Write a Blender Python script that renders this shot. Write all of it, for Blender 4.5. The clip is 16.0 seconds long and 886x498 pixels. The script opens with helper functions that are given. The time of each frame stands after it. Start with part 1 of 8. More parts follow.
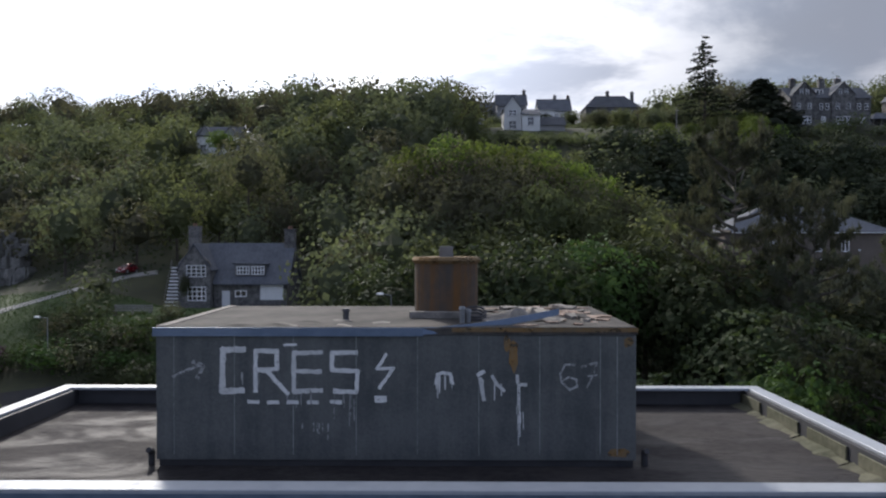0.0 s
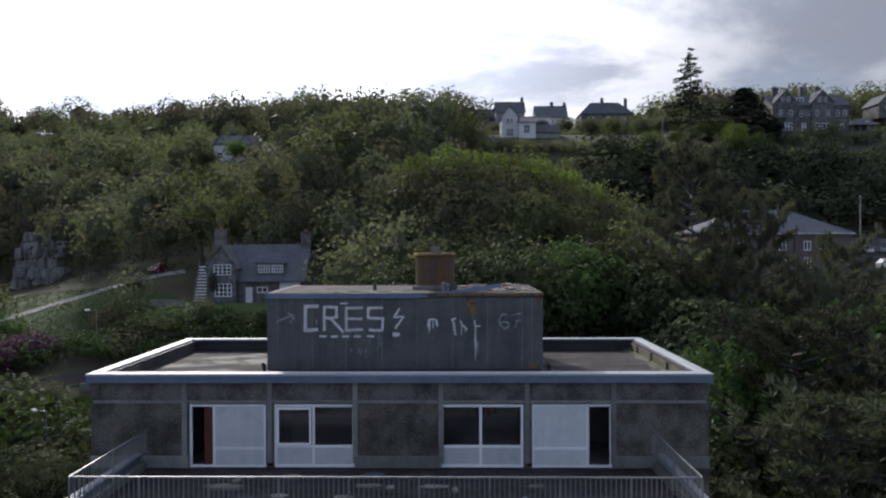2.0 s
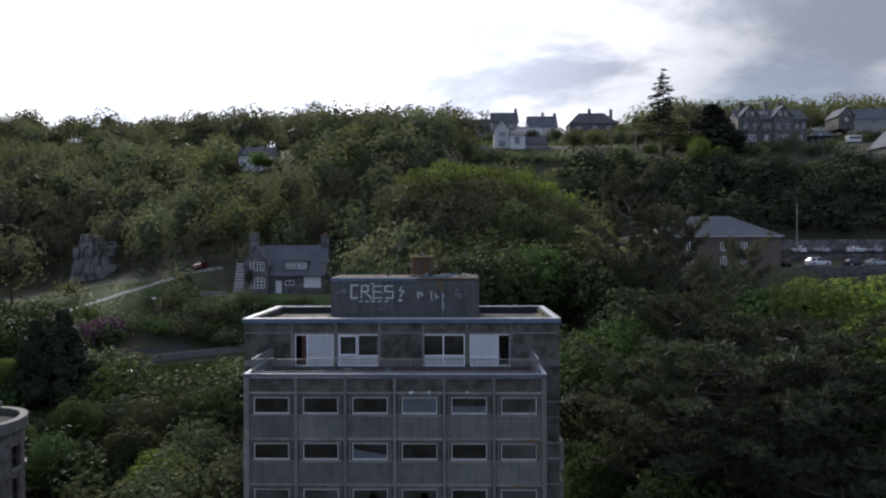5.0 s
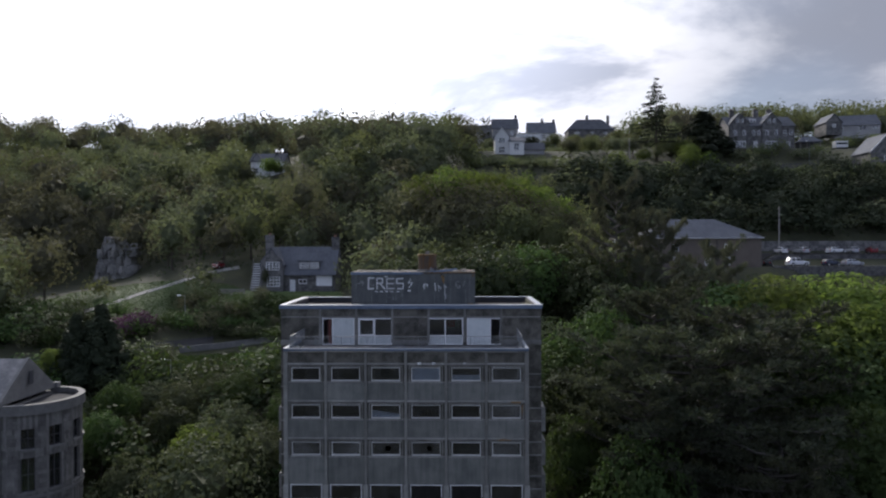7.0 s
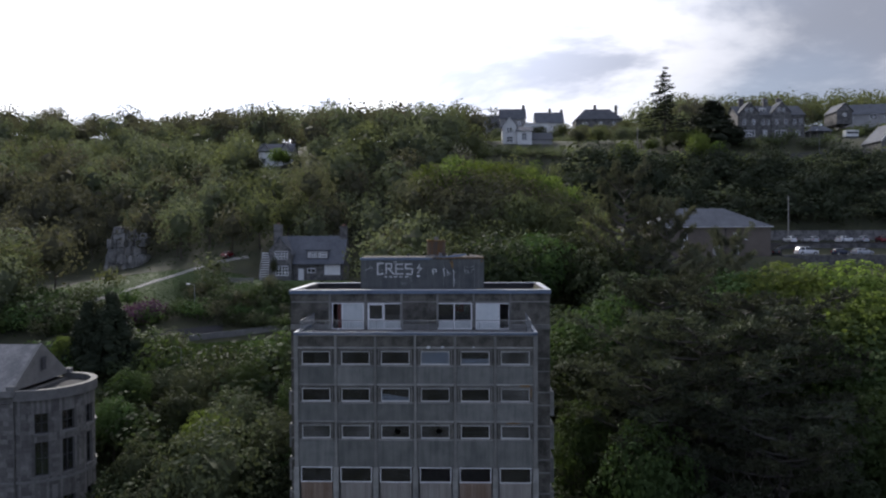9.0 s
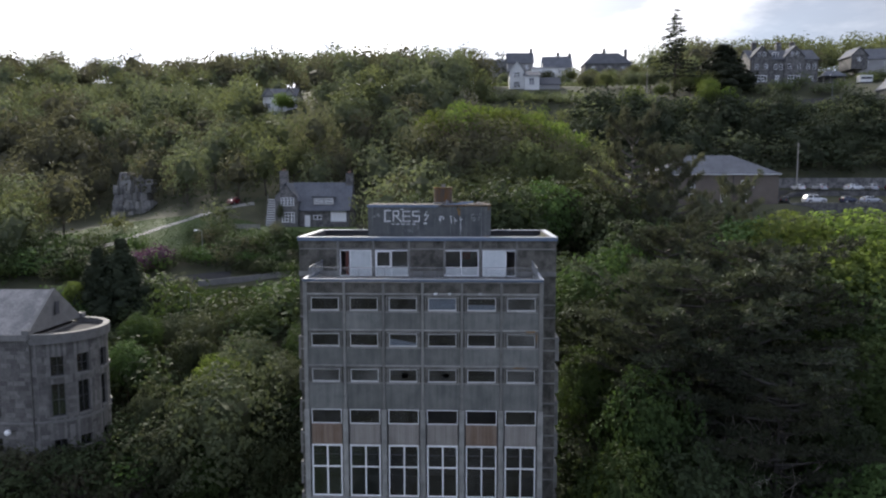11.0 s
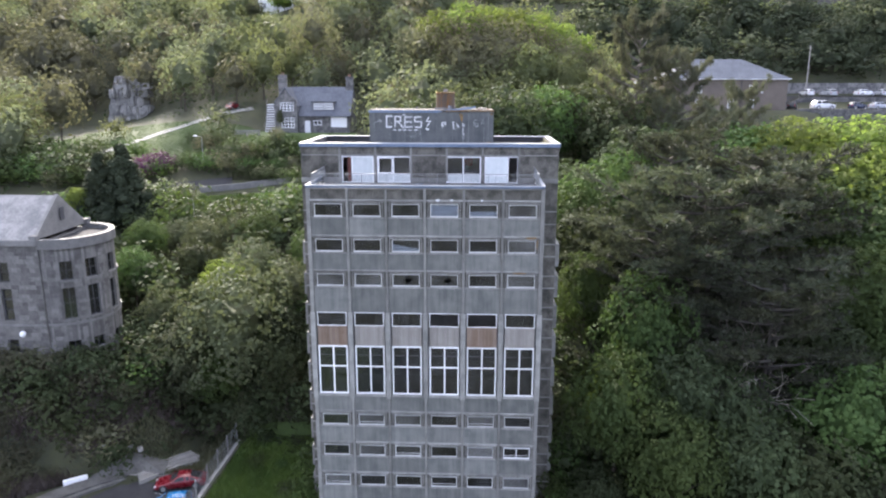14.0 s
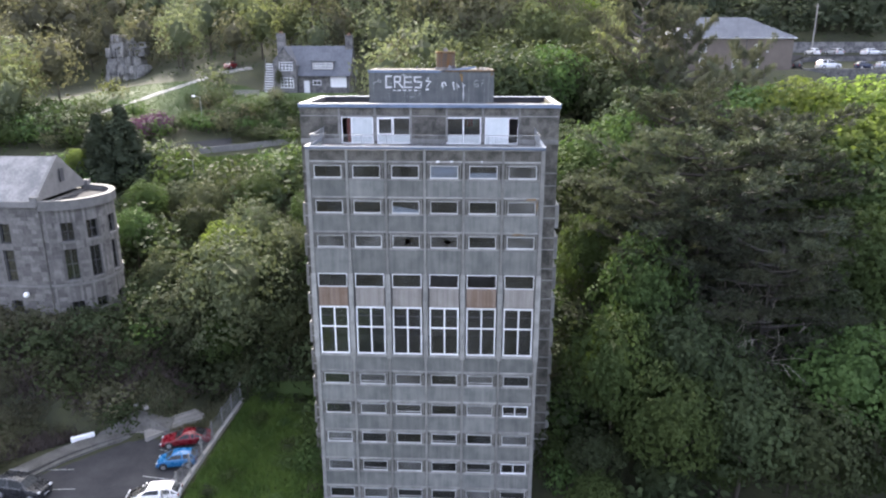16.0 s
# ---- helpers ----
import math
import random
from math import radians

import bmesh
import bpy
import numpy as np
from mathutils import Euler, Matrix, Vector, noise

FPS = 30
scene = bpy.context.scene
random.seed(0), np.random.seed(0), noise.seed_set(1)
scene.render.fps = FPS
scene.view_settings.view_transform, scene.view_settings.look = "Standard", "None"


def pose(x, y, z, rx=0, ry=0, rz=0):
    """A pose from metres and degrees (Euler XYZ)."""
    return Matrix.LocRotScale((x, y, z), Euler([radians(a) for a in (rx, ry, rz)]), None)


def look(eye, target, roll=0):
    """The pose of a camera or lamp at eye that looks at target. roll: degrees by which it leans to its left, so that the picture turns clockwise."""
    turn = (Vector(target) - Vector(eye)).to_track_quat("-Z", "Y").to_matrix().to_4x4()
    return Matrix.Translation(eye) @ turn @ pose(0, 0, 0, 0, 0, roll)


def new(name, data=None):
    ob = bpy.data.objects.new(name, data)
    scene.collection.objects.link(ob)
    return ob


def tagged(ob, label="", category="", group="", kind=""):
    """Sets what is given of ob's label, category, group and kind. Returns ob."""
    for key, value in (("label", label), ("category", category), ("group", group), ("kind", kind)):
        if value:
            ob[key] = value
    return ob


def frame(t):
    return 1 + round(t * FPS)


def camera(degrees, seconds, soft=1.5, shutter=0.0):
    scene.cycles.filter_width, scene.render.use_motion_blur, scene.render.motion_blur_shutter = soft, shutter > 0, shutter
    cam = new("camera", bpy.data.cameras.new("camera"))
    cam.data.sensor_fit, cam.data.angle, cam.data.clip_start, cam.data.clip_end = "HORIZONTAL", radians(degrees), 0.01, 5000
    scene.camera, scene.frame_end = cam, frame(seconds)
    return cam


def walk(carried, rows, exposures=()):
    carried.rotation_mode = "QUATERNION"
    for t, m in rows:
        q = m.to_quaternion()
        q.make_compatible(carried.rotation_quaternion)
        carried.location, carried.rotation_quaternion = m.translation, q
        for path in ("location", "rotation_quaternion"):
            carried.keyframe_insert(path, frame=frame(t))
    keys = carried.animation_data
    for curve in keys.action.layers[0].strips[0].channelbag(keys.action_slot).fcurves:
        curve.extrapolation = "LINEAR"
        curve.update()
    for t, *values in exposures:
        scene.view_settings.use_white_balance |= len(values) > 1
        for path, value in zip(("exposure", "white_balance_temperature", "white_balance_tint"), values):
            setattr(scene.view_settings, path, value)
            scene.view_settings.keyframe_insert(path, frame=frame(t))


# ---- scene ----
cam = camera(65.4, 16.0, soft=2.2)
PATH = [
    (0, (0.133, 0.005, 36.709), (0.115, 2.005, 36.695), 0.0),
    (0.5, (0.234, -2.294, 36.648), (0.212, -0.295, 36.633), -0.1),
    (1, (0.377, -4.588, 36.628), (0.352, -2.588, 36.614), -0.1),
    (1.5, (0.589, -7.497, 36.662), (0.561, -5.498, 36.649), -0.2),
    (2, (0.779, -10.661, 36.726), (0.75, -8.662, 36.714), -0.2),
    (2.5, (1.087, -13.877, 36.842), (1.055, -11.877, 36.83), -0.3),
    (3, (1.348, -17.085, 36.912), (1.315, -15.085, 36.9), -0.3),
    (3.5, (1.608, -20.894, 37.015), (1.573, -18.894, 37.002), -0.3),
    (4, (1.832, -24.344, 37.067), (1.797, -22.344, 37.055), -0.4),
    (4.2, (1.992, -26.024, 37.219), (1.956, -24.024, 37.199), -0.3),
    (6.3, (2.92, -39.769, 37.464), (2.876, -37.77, 37.444), -0.2),
    (6.5, (2.859, -40.643, 37.359), (2.813, -38.643, 37.345), -0.3),
    (7, (2.815, -41.42, 37.203), (2.766, -39.421, 37.19), -0.2),
    (7.5, (2.778, -41.622, 36.99), (2.722, -39.623, 36.977), -0.2),
    (8, (2.727, -41.625, 36.71), (2.666, -39.626, 36.698), -0.1),
    (8.2, (2.71, -41.584, 36.662), (2.647, -39.585, 36.648), -0.3),
    (10.3, (2.565, -41.711, 36.745), (2.484, -39.716, 36.628), 0.0),
    (10.5, (2.513, -41.785, 36.74), (2.432, -39.791, 36.605), -0.0),
    (11, (2.542, -41.799, 36.762), (2.457, -39.81, 36.571), -0.1),
    (11.5, (2.511, -41.831, 36.914), (2.425, -39.848, 36.665), -0.1),
    (12, (2.472, -41.992, 36.877), (2.386, -40.017, 36.573), -0.0),
    (12.5, (2.399, -42.009, 36.892), (2.313, -40.042, 36.538), -0.0),
    (13, (2.454, -41.991, 36.799), (2.367, -40.031, 36.41), -0.0),
    (13.5, (2.471, -42.127, 36.727), (2.385, -40.174, 36.305), -0.0),
    (14, (2.493, -42.124, 36.767), (2.406, -40.179, 36.311), 0.0),
    (14.5, (2.495, -42.117, 36.754), (2.409, -40.179, 36.265), 0.0),
    (15, (2.511, -42.231, 36.736), (2.424, -40.302, 36.217), 0.0),
    (15.5, (2.469, -42.24, 36.747), (2.382, -40.317, 36.205), 0.0),
    (16, (2.594, -42.269, 36.808), (2.505, -40.352, 36.244), 0.0),
]
walk(cam, [(t, look(eye, target, roll)) for t, eye, target, roll in PATH], [(0, 0.0, 6100, 14), (2.5, -0.05, 6100, 15), (4.2, -0.07, 6100, 15), (8.2, 0.06, 6100, 16), (10.4, 0.28, 6150, 14), (11.2, 0.85, 6400, 14), (12.5, 1.98, 6500, 17), (13.2, 2.2, 6450, 17), (14.2, 2.14, 6450, 17), (16, 2.15, 6450, 16)])

# ---- world, sun ----
SUN_AZ, SUN_EL = radians(24), radians(31)
SUN_DIR = Vector((-math.sin(SUN_AZ) * math.cos(SUN_EL), math.cos(SUN_AZ) * math.cos(SUN_EL), math.sin(SUN_EL)))


def node(tree, kind, **sets):
    n = tree.nodes.new(kind)
    for key, value in sets.items():
        if key == "op":
            n.operation = value
        elif key == "blend":
            n.blend_type = value
    return n


def math_node(tree, op, a, b=None, clamp=False):
    n = tree.nodes.new("ShaderNodeMath")
    n.operation, n.use_clamp = op, clamp
    for i, v in enumerate((a, b)):
        if v is None:
            continue
        if isinstance(v, (int, float)):
            n.inputs[i].default_value = v
        else:
            tree.links.new(v, n.inputs[i])
    return n.outputs[0]


def mix_node(tree, fac, a, b, blend="MIX"):
    n = tree.nodes.new("ShaderNodeMix")
    n.data_type, n.blend_type = "RGBA", blend
    for s, v in ((n.inputs[0], fac), (n.inputs[6], a), (n.inputs[7], b)):
        if isinstance(v, (int, float)):
            s.default_value = v
        elif isinstance(v, (tuple, list)):
            s.default_value = (*v[:3], 1.0)
        else:
            tree.links.new(v, s)
    return n.outputs[2]


def noise_node(tree, vec, scale, detail=4.0, rough=0.55, distort=0.0):
    n = tree.nodes.new("ShaderNodeTexNoise")
    n.inputs["Scale"].default_value, n.inputs["Detail"].default_value = scale, detail
    n.inputs["Roughness"].default_value, n.inputs["Distortion"].default_value = rough, distort
    if vec is not None:
        tree.links.new(vec, n.inputs["Vector"])
    return n.outputs["Fac"]


def ramp_node(tree, fac, lo, hi, a=0.0, b=1.0):
    n = tree.nodes.new("ShaderNodeMapRange")
    n.interpolation_type = "SMOOTHSTEP"
    for i, v in enumerate((lo, hi, a, b)):
        n.inputs[i + 1].default_value = v
    tree.links.new(fac, n.inputs[0])
    return n.outputs[0]


def build_world():
    w = bpy.data.worlds.new("sky")
    w.use_nodes = True
    scene.world = w
    t = w.node_tree
    t.nodes.clear()
    out = t.nodes.new("ShaderNodeOutputWorld")
    bg = t.nodes.new("ShaderNodeBackground")
    t.links.new(bg.outputs[0], out.inputs[0])
    sky = t.nodes.new("ShaderNodeTexSky")
    sky.sky_type = "NISHITA"
    sky.sun_disc = False
    sky.sun_elevation, sky.sun_rotation = SUN_EL, -SUN_AZ
    sky_dim = mix_node(t, 1.0, sky.outputs[0], (0.11, 0.11, 0.11), "MULTIPLY")
    tc = t.nodes.new("ShaderNodeTexCoord")
    sep = t.nodes.new("ShaderNodeSeparateXYZ")
    t.links.new(tc.outputs["Generated"], sep.inputs[0])
    up = math_node(t, "ADD", math_node(t, "ABSOLUTE", sep.outputs[2]), 0.30)
    com = t.nodes.new("ShaderNodeCombineXYZ")
    t.links.new(math_node(t, "DIVIDE", sep.outputs[0], up), com.inputs[0])
    t.links.new(math_node(t, "DIVIDE", sep.outputs[1], up), com.inputs[1])
    puffs = noise_node(t, com.outputs[0], 1.55, 7.0, 0.56, 0.35)
    broad = noise_node(t, com.outputs[0], 0.55, 3.0, 0.5)
    dot = t.nodes.new("ShaderNodeVectorMath")
    dot.operation = "DOT_PRODUCT"
    dot.inputs[1].default_value = SUN_DIR
    t.links.new(tc.outputs["Generated"], dot.inputs[0])
    glow = math_node(t, "POWER", ramp_node(t, dot.outputs["Value"], 0.55, 1.02), 2.0)
    shade = ramp_node(t, math_node(t, "ADD", math_node(t, "MULTIPLY", puffs, 0.95), math_node(t, "MULTIPLY", broad, 0.25)), 0.52, 0.68)
    away = ramp_node(t, dot.outputs["Value"], 0.75, 0.0)
    cloud = mix_node(t, shade, mix_node(t, away, CLOUD_LIT, CLOUD_AWAY), mix_node(t, away, CLOUD_DARK, CLOUD_AWAY_DARK))
    lum = math_node(t, "ADD", math_node(t, "MULTIPLY", glow, CLOUD_GLOW), CLOUD_BASE)
    comb = t.nodes.new("ShaderNodeCombineXYZ")
    for i in range(3):
        t.links.new(lum, comb.inputs[i])
    lit = mix_node(t, 1.0, cloud, comb.outputs[0], "MULTIPLY")
    cover = ramp_node(t, broad, 0.62, 0.50, 0.62, 1.0)
    t.links.new(mix_node(t, cover, sky_dim, lit), bg.inputs[0])
    bg.inputs[1].default_value = 1.0


CLOUD_AWAY, CLOUD_AWAY_DARK = (0.81, 0.92, 1.20), (0.47, 0.55, 0.74)
CLOUD_LIT, CLOUD_DARK, CLOUD_BASE, CLOUD_GLOW = (1.0, 1.0, 1.0), (0.46, 0.49, 0.55), 0.68, 1.9
build_world()
sun = bpy.data.lights.new("sun", "SUN")
sun.energy, sun.angle, sun.color = 3.9, radians(4), (1.0, 0.93, 0.80)
new("sun", sun).matrix_world = look(SUN_DIR * 500, (0, 0, 0))

# ---- materials ----
def material(name, c1, c2, s1=0.4, s2=6.0, rough=0.85, bump=0.15, metal=0.0, sharp=0.22, spec=0.4, var=0.12, streak=0.0, island=False):
    """A surface with variation at two scales; streak: rain streaks that run down."""
    m = bpy.data.materials.new(name)
    m.use_nodes = True
    t = m.node_tree
    b = t.nodes["Principled BSDF"]
    geo = t.nodes.new("ShaderNodeNewGeometry")
    pos = geo.outputs["Position"]
    n1, n2 = noise_node(t, pos, s1, 5.0), noise_node(t, pos, s2, 5.0, 0.6)
    both = math_node(t, "ADD", math_node(t, "MULTIPLY", n1, 0.55), math_node(t, "MULTIPLY", n2, 0.45))
    fac = ramp_node(t, both, 0.5 - sharp, 0.5 + sharp)
    if streak:
        mp = t.nodes.new("ShaderNodeMapping")
        mp.inputs["Scale"].default_value = (1.0, 1.0, 0.07)
        t.links.new(pos, mp.inputs[0])
        n3 = noise_node(t, mp.outputs[0], 3.2, 4.0, 0.6)
        fac = math_node(t, "ADD", math_node(t, "MULTIPLY", fac, 1 - streak), math_node(t, "MULTIPLY", ramp_node(t, n3, 0.35, 0.65), streak), True)
    col = mix_node(t, fac, c1, c2)
    if var:
        info = t.nodes.new("ShaderNodeObjectInfo")
        hsv = t.nodes.new("ShaderNodeHueSaturation")
        t.links.new(ramp_node(t, geo.outputs["Random Per Island"] if island else info.outputs["Random"], 0, 1, 1 - var, 1 + var), hsv.inputs["Value"])
        t.links.new(col, hsv.inputs["Color"])
        col = hsv.outputs[0]
    t.links.new(col, b.inputs["Base Color"])
    t.links.new(ramp_node(t, n2, 0.3, 0.7, max(rough - 0.1, 0.02), min(rough + 0.1, 1.0)), b.inputs["Roughness"])
    b.inputs["Metallic"].default_value = metal
    b.inputs["Specular IOR Level"].default_value = spec
    if bump:
        bn = t.nodes.new("ShaderNodeBump")
        bn.inputs["Strength"].default_value, bn.inputs["Distance"].default_value = bump, 0.03
        t.links.new(n2, bn.inputs["Height"])
        t.links.new(bn.outputs[0], b.inputs["Normal"])
    return m


def leafy(name, c1, c2, c3, through_light=0.35, big=0.12):
    """Leaves: diffuse with light coming through, hue varied from tree to tree and leaf to leaf."""
    m = bpy.data.materials.new(name)
    m.use_nodes = True
    t = m.node_tree
    t.nodes.clear()
    out = t.nodes.new("ShaderNodeOutputMaterial")
    geo = t.nodes.new("ShaderNodeNewGeometry")
    n1 = noise_node(t, geo.outputs["Position"], big, 3.0)
    isl = geo.outputs["Random Per Island"]
    col = mix_node(t, ramp_node(t, n1, 0.36, 0.64), c1, c2)
    col = mix_node(t, math_node(t, "MULTIPLY", isl, 0.25), col, c3)
    info = t.nodes.new("ShaderNodeObjectInfo")
    hsv = t.nodes.new("ShaderNodeHueSaturation")
    t.links.new(ramp_node(t, info.outputs["Random"], 0, 1, 0.75, 1.25), hsv.inputs["Value"])
    t.links.new(ramp_node(t, info.outputs["Random"], 0, 1, 0.485, 0.515), hsv.inputs["Hue"])
    t.links.new(col, hsv.inputs["Color"])
    d, tr, mx = t.nodes.new("ShaderNodeBsdfPrincipled"), t.nodes.new("ShaderNodeBsdfTranslucent"), t.nodes.new("ShaderNodeMixShader")
    d.inputs["Roughness"].default_value = 0.7
    d.inputs["Specular IOR Level"].default_value = 0.12
    t.links.new(hsv.outputs[0], d.inputs["Base Color"])
    t.links.new(mix_node(t, 1.0, hsv.outputs[0], (1.12, 1.16, 0.80), "MULTIPLY"), tr.inputs[0])
    mx.inputs[0].default_value = through_light
    t.links.new(d.outputs[0], mx.inputs[1])
    t.links.new(tr.outputs[0], mx.inputs[2])
    t.links.new(mx.outputs[0], out.inputs[0])
    return m


def wet_felt(name, c1, c2, size=0.6):
    """Dark roofing felt, silted, with wet films and wrinkles that run across it."""
    m = material(name, c1, c2, size, 6.0, 0.8, 0.0, sharp=0.2, spec=0.2, var=0.0)
    t = m.node_tree
    b = t.nodes["Principled BSDF"]
    geo = t.nodes.new("ShaderNodeNewGeometry")
    mp = t.nodes.new("ShaderNodeMapping")
    mp.inputs["Scale"].default_value = (0.42, 1.0, 1.0)
    t.links.new(geo.outputs["Position"], mp.inputs[0])
    film = ramp_node(t, noise_node(t, mp.outputs[0], size, 5.0, 0.6, 0.8), 0.44, 0.60)
    wrinkle = noise_node(t, mp.outputs[0], size * 4.5, 6.0, 0.62, 1.6)
    t.links.new(math_node(t, "SUBTRACT", 0.92, math_node(t, "MULTIPLY", film, 0.26)), b.inputs["Roughness"])
    bn = t.nodes.new("ShaderNodeBump")
    bn.inputs["Strength"].default_value, bn.inputs["Distance"].default_value = 0.8, 0.07
    t.links.new(wrinkle, bn.inputs["Height"])
    t.links.new(bn.outputs[0], b.inputs["Normal"])
    return m


def speckled(m, scale, lo, hi):
    """Thin, patchy cover: the wall shows through where the spray missed."""
    t = m.node_tree
    b, out = t.nodes["Principled BSDF"], t.nodes["Material Output"]
    geo, tr, mx = t.nodes.new("ShaderNodeNewGeometry"), t.nodes.new("ShaderNodeBsdfTransparent"), t.nodes.new("ShaderNodeMixShader")
    t.links.new(ramp_node(t, noise_node(t, geo.outputs["Position"], scale, 6.0, 0.7), lo, hi), mx.inputs[0])
    t.links.new(tr.outputs[0], mx.inputs[1])
    t.links.new(b.outputs[0], mx.inputs[2])
    t.links.new(mx.outputs[0], out.inputs[0])
    return m


def glass(name, tint, film, rough=0.03, spots=1.3):
    """A thin, dirty window pane."""
    m = bpy.data.materials.new(name)
    m.use_nodes = True
    t = m.node_tree
    t.nodes.clear()
    out = t.nodes.new("ShaderNodeOutputMaterial")
    tr, gl, df = t.nodes.new("ShaderNodeBsdfTransparent"), t.nodes.new("ShaderNodeBsdfGlossy"), t.nodes.new("ShaderNodeBsdfDiffuse")
    tr.inputs[0].default_value = (*tint, 1)
    gl.inputs["Roughness"].default_value = rough
    df.inputs[0].default_value = (0.45, 0.45, 0.43, 1)
    fr = t.nodes.new("ShaderNodeFresnel")
    fr.inputs[0].default_value = 1.5
    geo = t.nodes.new("ShaderNodeNewGeometry")
    a, b = t.nodes.new("ShaderNodeMixShader"), t.nodes.new("ShaderNodeMixShader")
    dirt = ramp_node(t, noise_node(t, geo.outputs["Position"], spots, 5.0), 0.35, 0.7, film * 0.4, film * 1.6)
    t.links.new(dirt, a.inputs[0])
    t.links.new(tr.outputs[0], a.inputs[1])
    t.links.new(df.outputs[0], a.inputs[2])
    t.links.new(math_node(t, "MULTIPLY", fr.outputs[0], 1.1, True), b.inputs[0])
    t.links.new(a.outputs[0], b.inputs[1])
    t.links.new(gl.outputs[0], b.inputs[2])
    t.links.new(b.outputs[0], out.inputs[0])
    return m


CONCRETE = material("concrete", (0.135, 0.134, 0.124), (0.255, 0.250, 0.232), 1.3, 14.0, 0.9, 0.4, sharp=0.16, var=0.16, streak=0.22)
CONCRETE_PALE = material("pale concrete", (0.165, 0.164, 0.154), (0.33, 0.325, 0.302), 1.5, 16.0, 0.85, 0.35, sharp=0.16, var=0.18, streak=0.22)
PEBBLEDASH = material("pebbledash", (0.040, 0.040, 0.034), (0.160, 0.150, 0.130), 1.4, 16.0, 0.95, 1.0, sharp=0.13, var=0.12, streak=0.12)
PANEL_GREY = material("grey panel", (0.096, 0.104, 0.098), (0.205, 0.205, 0.190), 1.1, 15.0, 0.85, 0.5, sharp=0.17, var=0.16, streak=0.36)
RIBBED = material("ribbed cladding", (0.26, 0.235, 0.21), (0.38, 0.36, 0.33), 0.8, 5.0, 0.7, 0.1, streak=0.4)
RIBBED_RUST = material("stained ribbed cladding", (0.19, 0.125, 0.085), (0.34, 0.27, 0.215), 0.8, 5.0, 0.75, 0.1, streak=0.5)
WHITE = material("white paint", (0.74, 0.75, 0.75), (0.86, 0.86, 0.855), 0.8, 8.0, 0.5, 0.05, streak=0.3)
WHITE_PANEL = material("white glazed panel", (0.50, 0.545, 0.545), (0.64, 0.67, 0.665), 0.7, 3.0, 0.35, 0.03, streak=0.3)
GLASS = glass("window glass", (0.46, 0.47, 0.50), 0.035)
# Heavier pale film, also standing in for reflections and curtains in lighter panes.
GLASS_FILMED = glass("pale-filmed window glass", (0.42, 0.43, 0.44), 0.15, 0.15, 0.35)
GLASS_CLEAR = glass("clear glass", (0.72, 0.74, 0.76), 0.03)
FRAME_GREY = material("weathered window frame", (0.38, 0.38, 0.365), (0.60, 0.60, 0.58), 0.8, 8.0, 0.6, 0.05, streak=0.3)
INSIDE = material("dim plaster", (0.16, 0.15, 0.14), (0.26, 0.25, 0.23), 0.5, 3.0, 0.9, 0.05)
CURTAIN = material("pale blind", (0.60, 0.68, 0.78), (0.74, 0.79, 0.86), 0.8, 4.0, 0.8, 0.1)
COPING = material("coping metal", (0.25, 0.27, 0.30), (0.35, 0.37, 0.40), 0.6, 5.0, 0.58, 0.05, 0.1, streak=0.2)
FLASHING = material("lead flashing", (0.10, 0.14, 0.21), (0.18, 0.23, 0.31), 0.7, 4.0, 0.45, 0.1, 0.3)
ROOF_FELT = wet_felt("roof felt", (0.020, 0.018, 0.020), (0.050, 0.045, 0.043))
DARK_WALL = material("dark upstand", (0.035, 0.036, 0.042), (0.07, 0.07, 0.075), 0.8, 5.0, 0.7, 0.2)
PLANT_WALL = material("plant room render", (0.070, 0.078, 0.080), (0.152, 0.158, 0.155), 0.9, 17.0, 0.9, 0.6, sharp=0.16, streak=0.3)
PLANT_TOP = material("weathered plant roof", (0.034, 0.033, 0.033), (0.125, 0.115, 0.104), 0.8, 5.0, 0.9, 0.3, sharp=0.16, spec=0.15)
FLAKED = material("red-brown flaking felt", (0.13, 0.075, 0.052), (0.33, 0.27, 0.22), 2.2, 12.0, 0.95, 0.4, sharp=0.14)
JOINT = material("chalky joint", (0.12, 0.13, 0.13), (0.30, 0.31, 0.30), 2.5, 9.0, 0.9, 0.0, sharp=0.12, streak=0.2)
RUST = material("rusty sheet", (0.155, 0.072, 0.018), (0.066, 0.064, 0.060), 1.6, 6.0, 0.8, 0.2, sharp=0.16, streak=0.7)
RUST_PALE = speckled(material("lichen stain", (0.24, 0.125, 0.030), (0.15, 0.125, 0.085), 1.5, 8.0, 0.9, 0.1), 4.0, 0.30, 0.50)
PAINT = speckled(material("white spray paint", (0.50, 0.51, 0.51), (0.74, 0.74, 0.73), 2.5, 14.0, 0.85, 0.0), 9.0, 0.26, 0.42)
PAINT_FAINT = speckled(material("thin spray paint", (0.20, 0.21, 0.21), (0.42, 0.42, 0.42), 3.0, 20.0, 0.85, 0.0), 12.0, 0.33, 0.54)
DEBRIS = material("torn roofing", (0.10, 0.095, 0.09), (0.34, 0.31, 0.27), 2.0, 9.0, 0.9, 0.4)
RAIL = material("galvanised rail", (0.17, 0.18, 0.19), (0.28, 0.29, 0.30), 1.0, 8.0, 0.5, 0.05, 0.5)
DOOR_WOOD = material("varnished door", (0.075, 0.022, 0.018), (0.13, 0.04, 0.028), 0.8, 6.0, 0.5, 0.1)
SOIL = material("woodland floor", (0.022, 0.026, 0.014), (0.060, 0.062, 0.030), 0.12, 1.3, 0.95, 0.5)
WET_FELT = wet_felt("wet balcony floor", (0.018, 0.018, 0.023), (0.058, 0.052, 0.054), 1.0)
